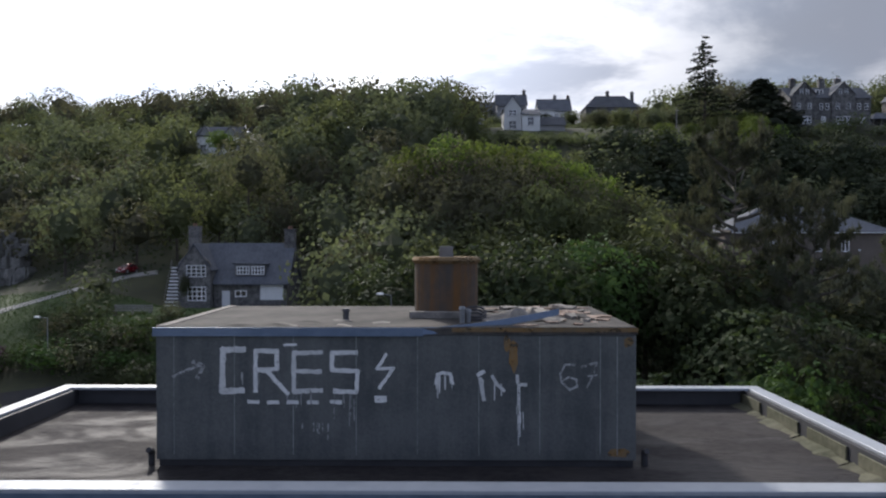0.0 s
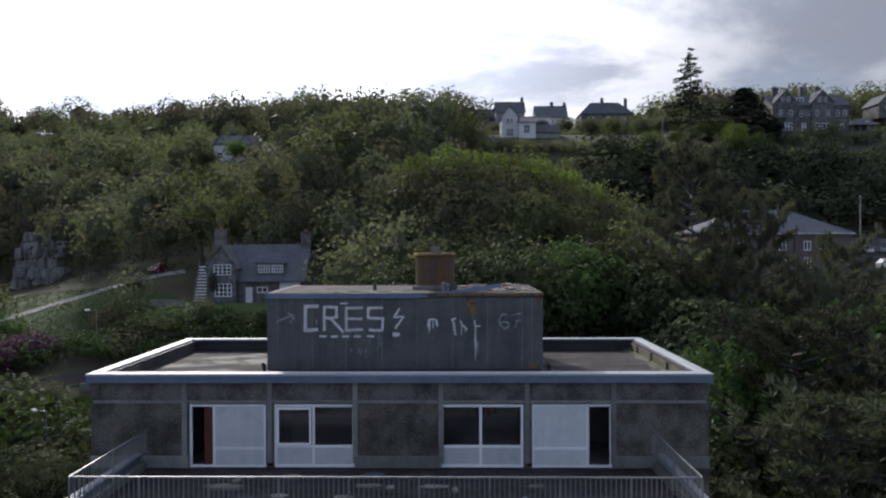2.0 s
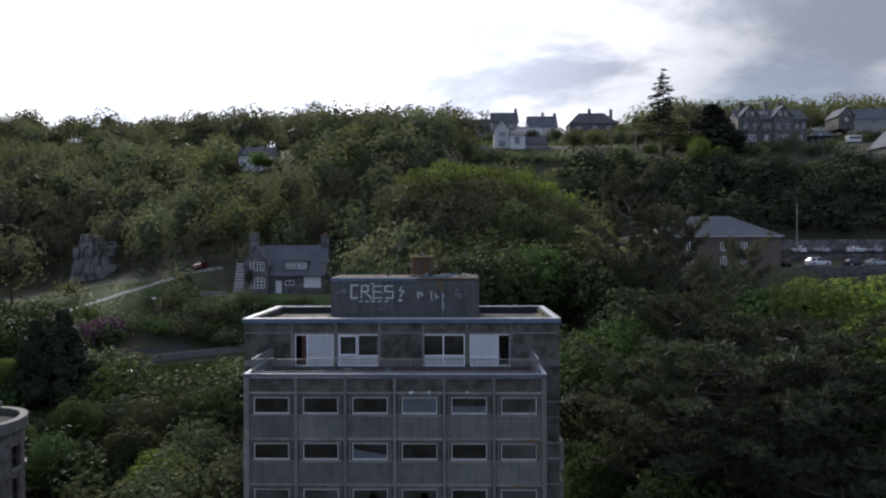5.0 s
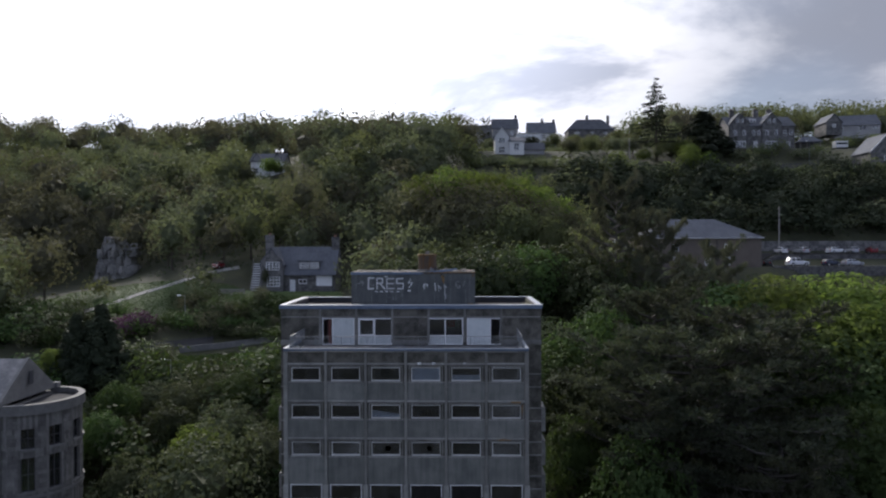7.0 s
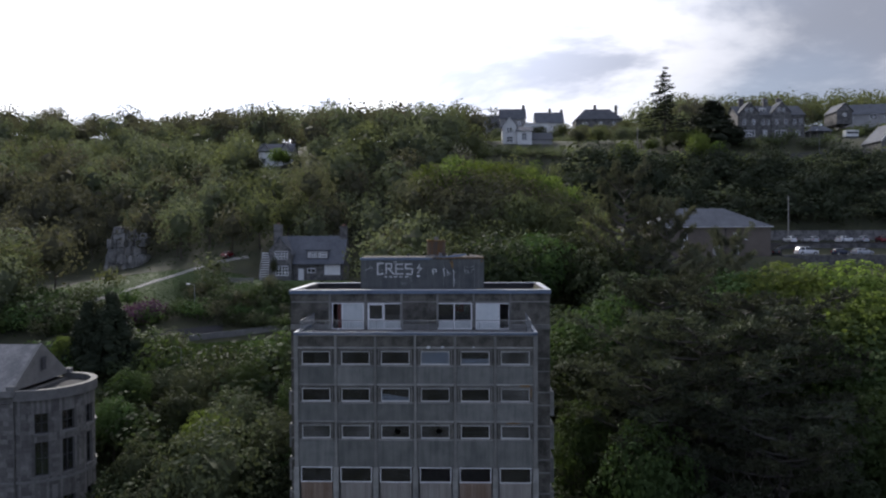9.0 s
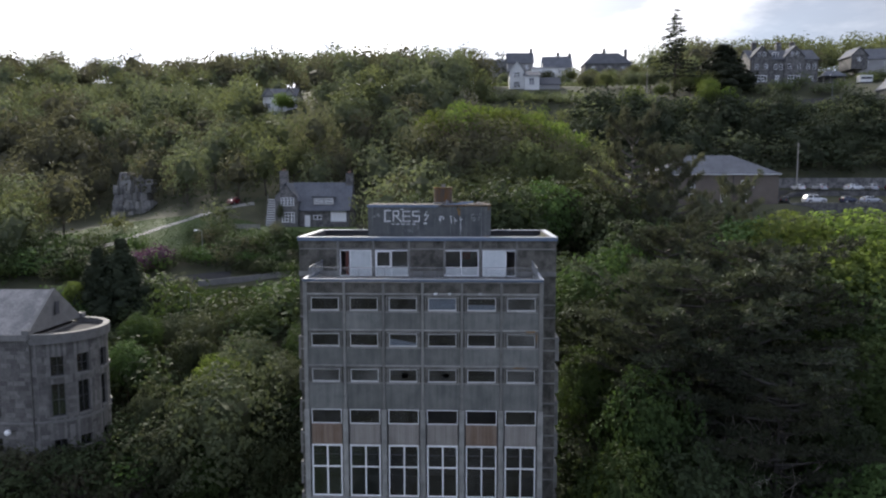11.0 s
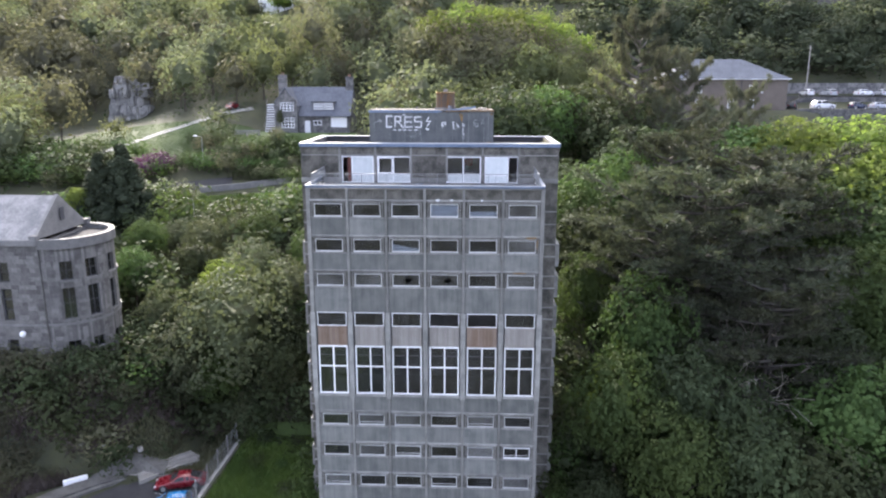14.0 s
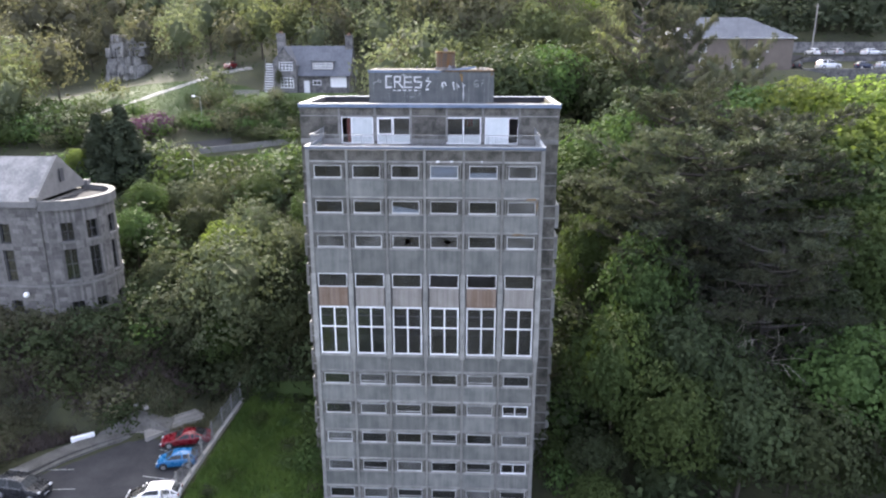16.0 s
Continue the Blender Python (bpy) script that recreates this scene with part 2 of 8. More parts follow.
ROCK_BROWN = material("earthy broken rock", (0.050, 0.042, 0.036), (0.115, 0.100, 0.088), 0.5, 2.5, 0.95, 0.8)
GRASS = material("lawn", (0.034, 0.056, 0.015), (0.058, 0.088, 0.023), 0.15, 2.2, 0.9, 0.3)
ASPHALT = material("asphalt", (0.028, 0.028, 0.031), (0.056, 0.056, 0.058), 0.4, 8.0, 0.93, 0.2, spec=0.12)
PATHWAY = material("pale path", (0.26, 0.25, 0.235), (0.40, 0.39, 0.365), 0.4, 3.0, 0.9, 0.2)
KERB = material("kerb concrete", (0.070, 0.068, 0.063), (0.155, 0.15, 0.14), 0.8, 6.0, 0.9, 0.3, sharp=0.17)
STONE = material("granite masonry", (0.090, 0.086, 0.082), (0.175, 0.168, 0.158), 1.6, 6.0, 0.9, 0.6, var=0.3, island=True)
STONE_DARK = material("dark stone wall", (0.060, 0.060, 0.062), (0.20, 0.193, 0.184), 1.1, 3.6, 0.9, 0.8, var=0.2, sharp=0.14)
STONE_PALE = material("dressed stone", (0.112, 0.110, 0.106), (0.205, 0.20, 0.19), 0.9, 6.0, 0.85, 0.3)
SLATE = material("slate roof", (0.070, 0.076, 0.090), (0.125, 0.133, 0.150), 0.5, 6.0, 0.8, 0.3, var=0.2, spec=0.2, sharp=0.16, streak=0.35)
SLATE_PALE = material("lichened slate roof", (0.15, 0.15, 0.152), (0.31, 0.30, 0.29), 0.6, 4.0, 0.75, 0.3, var=0.2, sharp=0.15)
RENDER_BROWN = material("brown brick", (0.125, 0.103, 0.085), (0.195, 0.163, 0.137), 0.5, 9.0, 0.9, 0.3)
RENDER_WHITE = material("white render", (0.60, 0.60, 0.58), (0.76, 0.76, 0.74), 0.4, 5.0, 0.85, 0.1)
RENDER_GREY = material("grey render", (0.25, 0.25, 0.25), (0.38, 0.375, 0.365), 0.4, 5.0, 0.9, 0.1)
TILE_RED = material("red tile", (0.20, 0.10, 0.07), (0.30, 0.17, 0.12), 0.5, 6.0, 0.8, 0.3)
ROCK = material("quarried rock", (0.13, 0.128, 0.124), (0.32, 0.31, 0.29), 0.5, 2.2, 0.95, 0.8, sharp=0.16)
BARK = material("bark", (0.045, 0.036, 0.028), (0.10, 0.085, 0.07), 1.5, 8.0, 0.95, 0.5)
BARK_PINE = material("grey pine bark", (0.034, 0.031, 0.027), (0.080, 0.073, 0.064), 1.2, 8.0, 0.95, 0.5)
BARK_GREY = material("weathered pine bark", (0.080, 0.070, 0.060), (0.17, 0.155, 0.135), 1.5, 8.0, 0.95, 0.4)
BARK_PALE = material("pale dead wood", (0.16, 0.145, 0.125), (0.28, 0.26, 0.225), 1.5, 8.0, 0.9, 0.3)
WOOD_GREY = material("weathered timber", (0.18, 0.17, 0.155), (0.32, 0.305, 0.28), 0.8, 8.0, 0.9, 0.3)
RUBBER = material("tyre rubber", (0.018, 0.018, 0.018), (0.035, 0.035, 0.035), 2.0, 15.0, 0.85, 0.1)
ALLOY = material("wheel alloy", (0.35, 0.35, 0.36), (0.5, 0.5, 0.51), 2.0, 12.0, 0.4, 0.0, 0.7)
CAR_GLASS = material("car window", (0.015, 0.018, 0.02), (0.03, 0.034, 0.036), 1.0, 6.0, 0.30, 0.0, spec=0.35)
HEADLIGHT = material("headlight lens", (0.45, 0.46, 0.47), (0.6, 0.6, 0.6), 2.0, 9.0, 0.15, 0.0)
TAILLIGHT = material("tail light", (0.22, 0.012, 0.01), (0.32, 0.02, 0.015), 2.0, 9.0, 0.2, 0.0)
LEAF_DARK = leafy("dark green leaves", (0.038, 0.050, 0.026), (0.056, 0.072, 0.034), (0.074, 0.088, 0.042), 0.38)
LEAF_MID = leafy("green leaves", (0.047, 0.077, 0.027), (0.067, 0.103, 0.034), (0.092, 0.127, 0.043), 0.36)
LEAF_BRIGHT = leafy("fresh yellow-green leaves", (0.090, 0.126, 0.035), (0.126, 0.162, 0.042), (0.172, 0.20, 0.064), 0.55)
LEAF_DULL = leafy("budding brown-green twigs", (0.098, 0.098, 0.066), (0.120, 0.118, 0.076), (0.138, 0.134, 0.088), 0.45)
# The third colour paints sunlit tips on random needles over a dark base.
LEAF_PINE = leafy("pine needles", (0.038, 0.048, 0.033), (0.056, 0.066, 0.043), (0.150, 0.150, 0.105), 0.28)
# Olive woods, their colours brightened for the backlit haze over the hillside.
LEAF_WOOD_HAZED = leafy("olive woodland leaves paled for haze", (0.092, 0.102, 0.066), (0.116, 0.126, 0.078), (0.132, 0.140, 0.086), 0.5)
LEAF_FRESH_HAZED = leafy("fresh woodland leaves paled for haze", (0.108, 0.126, 0.066), (0.138, 0.156, 0.076), (0.158, 0.172, 0.084), 0.5)
# Paler needle copy: highlights on the foliage are put into its colours.
LEAF_PINE_LIT = leafy("pine needles with painted highlights", (0.076, 0.084, 0.058), (0.104, 0.110, 0.076), (0.20, 0.195, 0.145), 0.35)
LEAF_FIR = leafy("fir needles", (0.022, 0.030, 0.018), (0.036, 0.046, 0.026), (0.045, 0.055, 0.034), 0.15)
# Evergreen foliage, its dark colour also holding the deep shade on the scarp.
LEAF_EVERGREEN_SHADED = leafy("evergreen leaves darkened for shade", (0.032, 0.040, 0.024), (0.046, 0.056, 0.032), (0.060, 0.068, 0.040), 0.25)
LEAF_GREY = leafy("grey-green leaves", (0.078, 0.092, 0.052), (0.102, 0.118, 0.062), (0.128, 0.140, 0.076), 0.3)
BLOSSOM = leafy("purple rhododendron", (0.075, 0.030, 0.070), (0.11, 0.045, 0.10), (0.05, 0.05, 0.04), 0.3)


# ---- mesh helpers ----
class Shape:
    """Collects vertices and faces of one mesh."""

    def __init__(self):
        self.v, self.f = [], []

    def add(self, verts, faces):
        k = len(self.v)
        self.v += [tuple(p) for p in verts]
        self.f += [tuple(i + k for i in f) for f in faces]
        return self

    def box(self, x0, x1, y0, y1, z0, z1, c=0.0):
        """A box; c: width of a chamfer round its upright and top edges."""
        if c <= 0:
            return self.add([(x0, y0, z0), (x1, y0, z0), (x1, y1, z0), (x0, y1, z0), (x0, y0, z1), (x1, y0, z1), (x1, y1, z1), (x0, y1, z1)],
                            [(3, 2, 1, 0), (4, 5, 6, 7), (0, 1, 5, 4), (1, 2, 6, 5), (2, 3, 7, 6), (3, 0, 4, 7)])
        ring = [(x0 + c, y0), (x1 - c, y0), (x1, y0 + c), (x1, y1 - c), (x1 - c, y1), (x0 + c, y1), (x0, y1 - c), (x0, y0 + c)]
        top = [(x0 + c, y0 + c), (x1 - c, y0 + c), (x1 - c, y0 + c), (x1 - c, y1 - c), (x1 - c, y1 - c), (x0 + c, y1 - c), (x0 + c, y1 - c), (x0 + c, y0 + c)]
        v = [(*p, z0) for p in ring] + [(*p, z1 - c) for p in ring] + [(*p, z1) for p in top]
        f = [tuple(range(7, -1, -1)), tuple(range(16, 24))]
        for i in range(8):
            j = (i + 1) % 8
            f += [(i, j, 8 + j, 8 + i), (8 + i, 8 + j, 16 + j, 16 + i)]
        return self.add(v, f)

    def tube(self, p, q, r, s=None, n=8, cap=True):
        """A tapered round bar from p to q."""
        s = r if s is None else s
        p, q = Vector(p), Vector(q)
        d = (q - p).normalized()
        a = d.cross((0, 0, 1) if abs(d.z) < 0.9 else (1, 0, 0)).normalized()
        b = d.cross(a)
        ring = [(a * math.cos(2 * math.pi * i / n) + b * math.sin(2 * math.pi * i / n)) for i in range(n)]
        f = [(i, (i + 1) % n, n + (i + 1) % n, n + i) for i in range(n)]
        if cap:
            f += [tuple(range(n - 1, -1, -1)), tuple(range(n, 2 * n))]
        return self.add([p + c * r for c in ring] + [q + c * s for c in ring], f)

    def prism(self, outline, y0, y1):
        """An outline in x and z, drawn out along y."""
        n = len(outline)
        v = [(x, y0, z) for x, z in outline] + [(x, y1, z) for x, z in outline]
        return self.add(v, [tuple(range(n)), tuple(range(2 * n - 1, n - 1, -1))] + [(i, n + i, n + (i + 1) % n, (i + 1) % n) for i in range(n)])

    def mesh(self, name, mat, smooth=False):
        me = bpy.data.meshes.new(name)
        me.from_pydata(self.v, [], self.f)
        me.materials.append(mat)
        if smooth:
            me.shade_smooth()
        me.update()
        return me


def array_mesh(name, v, f, mat, smooth=False):
    me = bpy.data.meshes.new(name)
    me.from_pydata(v, [], f)
    me.materials.append(mat)
    if smooth:
        me.shade_smooth()
    return me


def thing(name, at, label, category, group="", rz=0.0, kind=""):
    ob = tagged(new(name), label, category, group, kind)
    ob.matrix_world = pose(*at, 0, 0, rz)
    return ob


def part(name, shape, mat, parent, label="", at=(0, 0, 0), smooth=False, rz=0.0):
    """One mesh object under a thing or a part. shape: a Shape, or a mesh that is shared."""
    me = shape.mesh(name, mat, smooth) if isinstance(shape, Shape) else shape
    ob = new(name, me)
    ob.parent = parent
    ob.matrix_local = pose(*at, 0, 0, rz)
    if label:
        ob["label"] = label
    return ob


def solid(name, shape, mat, label, category, kind="", group="", smooth=False):
    """A thing that is one mesh, in world metres."""
    return tagged(new(name, shape.mesh(name, mat, smooth)), label, category, group, kind)


def plate(shape, xs, zs, solid_at, y0, y1):
    """A slab along x cut into cells by xs and zs; cells where solid_at(x, z) is false are openings that go through it."""
    full = [[bool(solid_at((xa + xb) / 2, (za + zb) / 2)) for za, zb in zip(zs, zs[1:])] for xa, xb in zip(xs, xs[1:])]
    nx, nz = len(xs) - 1, len(zs) - 1
    index, v, f = {}, [], []

    def at(i, j, k):
        if (i, j, k) not in index:
            index[(i, j, k)] = len(v)
            v.append((xs[i], (y0, y1)[k], zs[j]))
        return index[(i, j, k)]

    def on(i, j):
        return 0 <= i < nx and 0 <= j < nz and full[i][j]
    for i in range(nx):
        for j in range(nz):
            if not full[i][j]:
                continue
            f.append((at(i, j, 0), at(i + 1, j, 0), at(i + 1, j + 1, 0), at(i, j + 1, 0)))
            f.append((at(i, j + 1, 1), at(i + 1, j + 1, 1), at(i + 1, j, 1), at(i, j, 1)))
            if not on(i, j - 1):
                f.append((at(i, j, 1), at(i + 1, j, 1), at(i + 1, j, 0), at(i, j, 0)))
            if not on(i, j + 1):
                f.append((at(i, j + 1, 0), at(i + 1, j + 1, 0), at(i + 1, j + 1, 1), at(i, j + 1, 1)))
            if not on(i - 1, j):
                f.append((at(i, j, 1), at(i, j, 0), at(i, j + 1, 0), at(i, j + 1, 1)))
            if not on(i + 1, j):
                f.append((at(i + 1, j, 0), at(i + 1, j, 1), at(i + 1, j + 1, 1), at(i + 1, j + 1, 0)))
    return shape.add(v, f)


def pierced(shape, x0, x1, y0, y1, z0, z1, holes):
    """A wall along x with openings (x0, x1, z0, z1) that go through it."""
    xs = sorted({x0, x1, *[h[0] for h in holes], *[h[1] for h in holes]})
    zs = sorted({z0, z1, *[h[2] for h in holes], *[h[3] for h in holes]})
    xs, zs = [x for x in xs if x0 <= x <= x1], [z for z in zs if z0 <= z <= z1]
    return plate(shape, xs, zs, lambda x, z: not any(h[0] < x < h[1] and h[2] < z < h[3] for h in holes), y0, y1)


def window_bars(x0, x1, z0, z1, y0, y1, w, ups=(), acrosses=(), foot=None):
    """A window frame with its mullions (ups, x) and transoms (acrosses, z)."""
    foot = foot or w
    bars_x = [(x0, x0 + w), *[(x - w / 2, x + w / 2) for x in ups], (x1 - w, x1)]
    bars_z = [(z0, z0 + foot), *[(z - w / 2, z + w / 2) for z in acrosses], (z1 - w, z1)]
    xs = sorted({v for bar in bars_x for v in bar})
    zs = sorted({v for bar in bars_z for v in bar})
    return plate(Shape(), xs, zs, lambda x, z: any(a < x < b for a, b in bars_x) or any(a < z < b for a, b in bars_z), y0, y1)

# ---- ground ----
def smooth01(v):
    v = np.clip(v, 0, 1)
    return v * v * (3 - 2 * v)


def plateau(x, y, x0, x1, y0, y1, soft):
    """1 inside a rectangle, falling to 0 over a border of width soft."""
    dx = np.maximum(np.maximum(x0 - x, x - x1), 0)
    dy = np.maximum(np.maximum(y0 - y, y - y1), 0)
    return 1 - smooth01(np.hypot(dx, dy) / soft)


def ground_z(x, y):
    """Height of the land: a valley floor, a wooded scarp and a plateau above."""
    x, y = np.asarray(x, float), np.asarray(y, float)
    mid = np.interp(y, [-600, -60, 0, 8, 22, 53, 76, 92, 104, 120, 152, 177, 200, 245, 320, 900, 2500],
                    [-8, -6, -5, -3.0, 6.5, 15.5, 22.5, 28, 31.5, 37, 57, 66, 69, 75.5, 77, 70, 60])
    left = np.interp(y, [-600, -60, 0, 8, 22, 53, 76, 92, 120, 150, 200, 245, 320, 900, 2500],
                     [-8, -6, -5, -3.0, 7, 15, 21.5, 25, 28, 43, 62, 75, 78, 76, 70])
    k = smooth01((-45 - x) / 40)
    z = mid * (1 - k) + left * k
    z = z + 1.2 * np.sin(x * 0.045 + 1.0) * np.sin(y * 0.05) * smooth01((y - 30) / 60)
    z = z + np.interp(x, [-220, -150, -95, -60, 0, 40, 90, 150], [5, 3.5, 1.5, 0, 0, 0.5, 3, 6]) * smooth01((y - 170) / 70)
    z = z + 2.2 * plateau(x, y, -17, -9, 10, 30, 6) + 2.0 * plateau(x, y, 9, 16, 8, 30, 8)
    for x0, x1, y0, y1, level, soft in ((-60, -22.6, -40, 15.5, 0.0, 5), (-26, -12.5, -40, 24.5, 0.0, 5), (66, 125, 96.3, 106.5, 32.4, 1.6), (66, 125, 109.5, 119, 34.9, 3), (38, 66, 95, 112, 32.4, 5),
                                        (-37, -19, 90, 101, 28.2, 6), (-75, -36.5, 20, 31.5, 9.0, 4), (83, 110, 174, 190, 66.6, 6)):
        m = plateau(x, y, x0, x1, y0, y1, soft)
        z = z * (1 - m) + level * m
    return z


def gz(x, y):
    return float(ground_z(x, y))


def build_ground():
    def steps(lo, a, b, hi, fine):
        return np.concatenate([a - np.geomspace(4, a - lo, 22)[::-1], np.arange(a, b, fine), b + np.geomspace(0.1, hi - b, 24)])
    xs, ys = steps(-2600, -190, 180, 2600, 2.5), steps(-1200, -45, 275, 3200, 2.5)
    gx, gy = np.meshgrid(xs, ys)
    v = np.stack([gx, gy, ground_z(gx, gy)], -1).reshape(-1, 3)
    w = len(xs)
    a = (np.arange(len(ys) - 1)[:, None] * w + np.arange(w - 1)[None]).ravel()
    f = np.stack([a, a + 1, a + w + 1, a + w], -1)
    me = array_mesh("ground", v.tolist(), f.tolist(), SOIL, True)
    tagged(new("ground", me), "dark woodland soil and leaf litter on a steep slope", "ground", kind="structure")


build_ground()


def drape(name, corners, mat, label, category, lift=0.05, n=14, kind="structure"):
    """A sheet over the land between four plan corners, in order round."""
    (ax, ay), (bx, by), (cx, cy), (dx, dy) = corners
    u, w = np.meshgrid(np.linspace(0, 1, n), np.linspace(0, 1, n))
    x = (ax * (1 - u) + bx * u) * (1 - w) + (dx * (1 - u) + cx * u) * w
    y = (ay * (1 - u) + by * u) * (1 - w) + (dy * (1 - u) + cy * u) * w
    v = np.stack([x, y, ground_z(x, y) + lift], -1).reshape(-1, 3)
    a = (np.arange(n - 1)[:, None] * n + np.arange(n - 1)[None]).ravel()
    f = np.stack([a, a + 1, a + n + 1, a + n], -1)
    return tagged(new(name, array_mesh(name, v.tolist(), f.tolist(), mat, True)), label, category, kind=kind)


def ribbon(name, line, width, mat, label, category, lift=0.08, depth=0.0, kind="structure"):
    """A path or a wall that follows the land along a plan line; depth: its height when it stands up as a wall."""
    pts = [Vector(p) for p in line]
    fine = []
    for p, q in zip(pts, pts[1:]):
        m = max(int((q - p).length / 2.0), 1)
        fine += [p.lerp(q, i / m) for i in range(m)]
    fine.append(pts[-1])
    s, prev = Shape(), None
    for i, p in enumerate(fine):
        d = (fine[min(i + 1, len(fine) - 1)] - fine[max(i - 1, 0)]).normalized()
        side = Vector((-d.y, d.x)) * width / 2
        a, b = p + side, p - side
        z = gz(p.x, p.y)
        za, zb = (z + depth, z + depth) if depth else (gz(a.x, a.y) + lift, gz(b.x, b.y) + lift)
        low = z - 0.6 if depth else min(za, zb) - 0.25
        s.v += [(a.x, a.y, za), (b.x, b.y, zb), (b.x, b.y, low), (a.x, a.y, low)]
        k = 4 * i
        if i:
            s.f += [(k - 4, k - 3, k + 1, k), (k - 3, k - 2, k + 2, k + 1), (k, k + 3, k - 1, k - 4)]
    s.f += [(0, 3, 2, 1), (k, k + 1, k + 2, k + 3)]
    return tagged(new(name, s.mesh(name, mat)), label, category, kind=kind)

# ---- the tower block ----
TX, TY = -1.03, 7.0
BAY, STOREY = 2.83, 2.63
tower = thing("tower_block", (TX, TY, -6.0), "derelict grey concrete tower block with a set-back top storey", "building")
DZ = 6.0
HALF, REAR_Y, REAR_HALF, BACK_Y = 8.48, 4.80, 10.08, 13.15
COLS = [-3 * BAY + BAY * i for i in range(7)]
ROOM_TOPS = [28.50, 25.87, 23.24]
LOW_TOPS = [11.92 - STOREY * i for i in range(6)]


def tpart(name, shape, mat, label="", parent=None, at=(0, 0, 0), smooth=False):
    """A part of the tower, in metres from the middle of its front at car park level."""
    if parent is None:
        return part(name, shape, mat, tower, label, (at[0], at[1], at[2] + DZ), smooth)
    return part(name, shape, mat, parent, label, at, smooth)


def tower_frame():
    for i, x in enumerate(COLS):
        w = 0.15 if i in (0, 6) else 0.095
        tpart("column", Shape().box(x - w, x + w, -0.08, 0.25, -6.0, 29.70, 0.02), CONCRETE)
    # broader facings of the columns on the hall storeys
    for x in COLS:
        tpart("column_facing", Shape().box(x - 0.20, x + 0.20, -0.14, -0.083, 13.35, 20.30, 0.02), CONCRETE_PALE)
    # side walls and back of the front block
    for sx in (-1, 1):
        a, b = sorted((sx * HALF, sx * (HALF - 0.25)))
        tpart("flank_wall", Shape().box(a, b, 0.26, REAR_Y - 0.002, -6.0, 29.68), PANEL_GREY)
    # floors and rooms behind the windows
    floors = [28.96, 26.65, 24.02, 21.40, 20.60, 13.10, 10.1, 7.45, 4.83, 2.2, -0.4, -2.4]
    for z in floors:
        tpart("floor_slab", Shape().box(-HALF + 0.26, HALF - 0.26, 0.30, REAR_Y - 0.004, z, z + 0.22), INSIDE)
    for x in COLS[1:-1]:
        tpart("partition", Shape().box(x - 0.06, x + 0.06, 0.34, REAR_Y - 0.30, -2.4, 13.0), INSIDE)
        tpart("partition", Shape().box(x - 0.06, x + 0.06, 0.34, REAR_Y - 0.30, 20.9, 29.2), INSIDE)
    tpart("corridor_wall", Shape().box(-HALF + 0.3, HALF - 0.3, REAR_Y - 0.28, REAR_Y - 0.16, -2.4, 29.2), INSIDE)


def storey(top, sill, lintel, mat):
    """One bedroom storey: spandrels, ledges and windows of six bays."""
    for i in range(6):
        x = COLS[i] + BAY / 2
        h = BAY / 2 - 0.10
        w = 1.02
        # wall beside the window
        for a, b in ((x - h, x - w), (x + w, x + h)):
            tpart("window_jamb", Shape().box(a, b, 0.06, 0.2, sill, lintel), PEBBLEDASH)
        tpart("window_head", Shape().box(x - w, x + w, 0.06, 0.2, top + 0.054, lintel), PEBBLEDASH)
        tpart("window_surround", window_bars(x - w - 0.17, x + w + 0.17, sill - 0.11, top + 0.16, -0.03, 0.056, 0.04), CONCRETE_PALE)
        tpart("lintel_ledge", Shape().box(x - h, x + h, -0.06, 0.2, lintel + 0.004, lintel + 0.14, 0.015), CONCRETE_PALE)
        tpart("sill_ledge", Shape().box(x - h, x + h, 0.03, 0.2, sill - 0.12, sill - 0.004), CONCRETE)


BLIND = {(0, 3): (0.0, 1.0), (0, 4): (0.0, 0.42), (1, 2): (0.0, 0.35), (0, 0): None}
# Windows whose lighter reflections and curtains are put in as pale film.
PALE_PANES_LOW = {(0, 1), (0, 2), (0, 4), (1, 1), (1, 2), (1, 4), (2, 0), (2, 5), (3, 0), (3, 2), (4, 1), (4, 4)}
PALE_PANES = {(0, 5), (1, 5), (2, 0), (2, 1), (2, 5)}
BROKEN = {(2, 2): 0.15, (2, 3): 0.25}
OPEN_LOW = {(1, 5), (3, 5)}


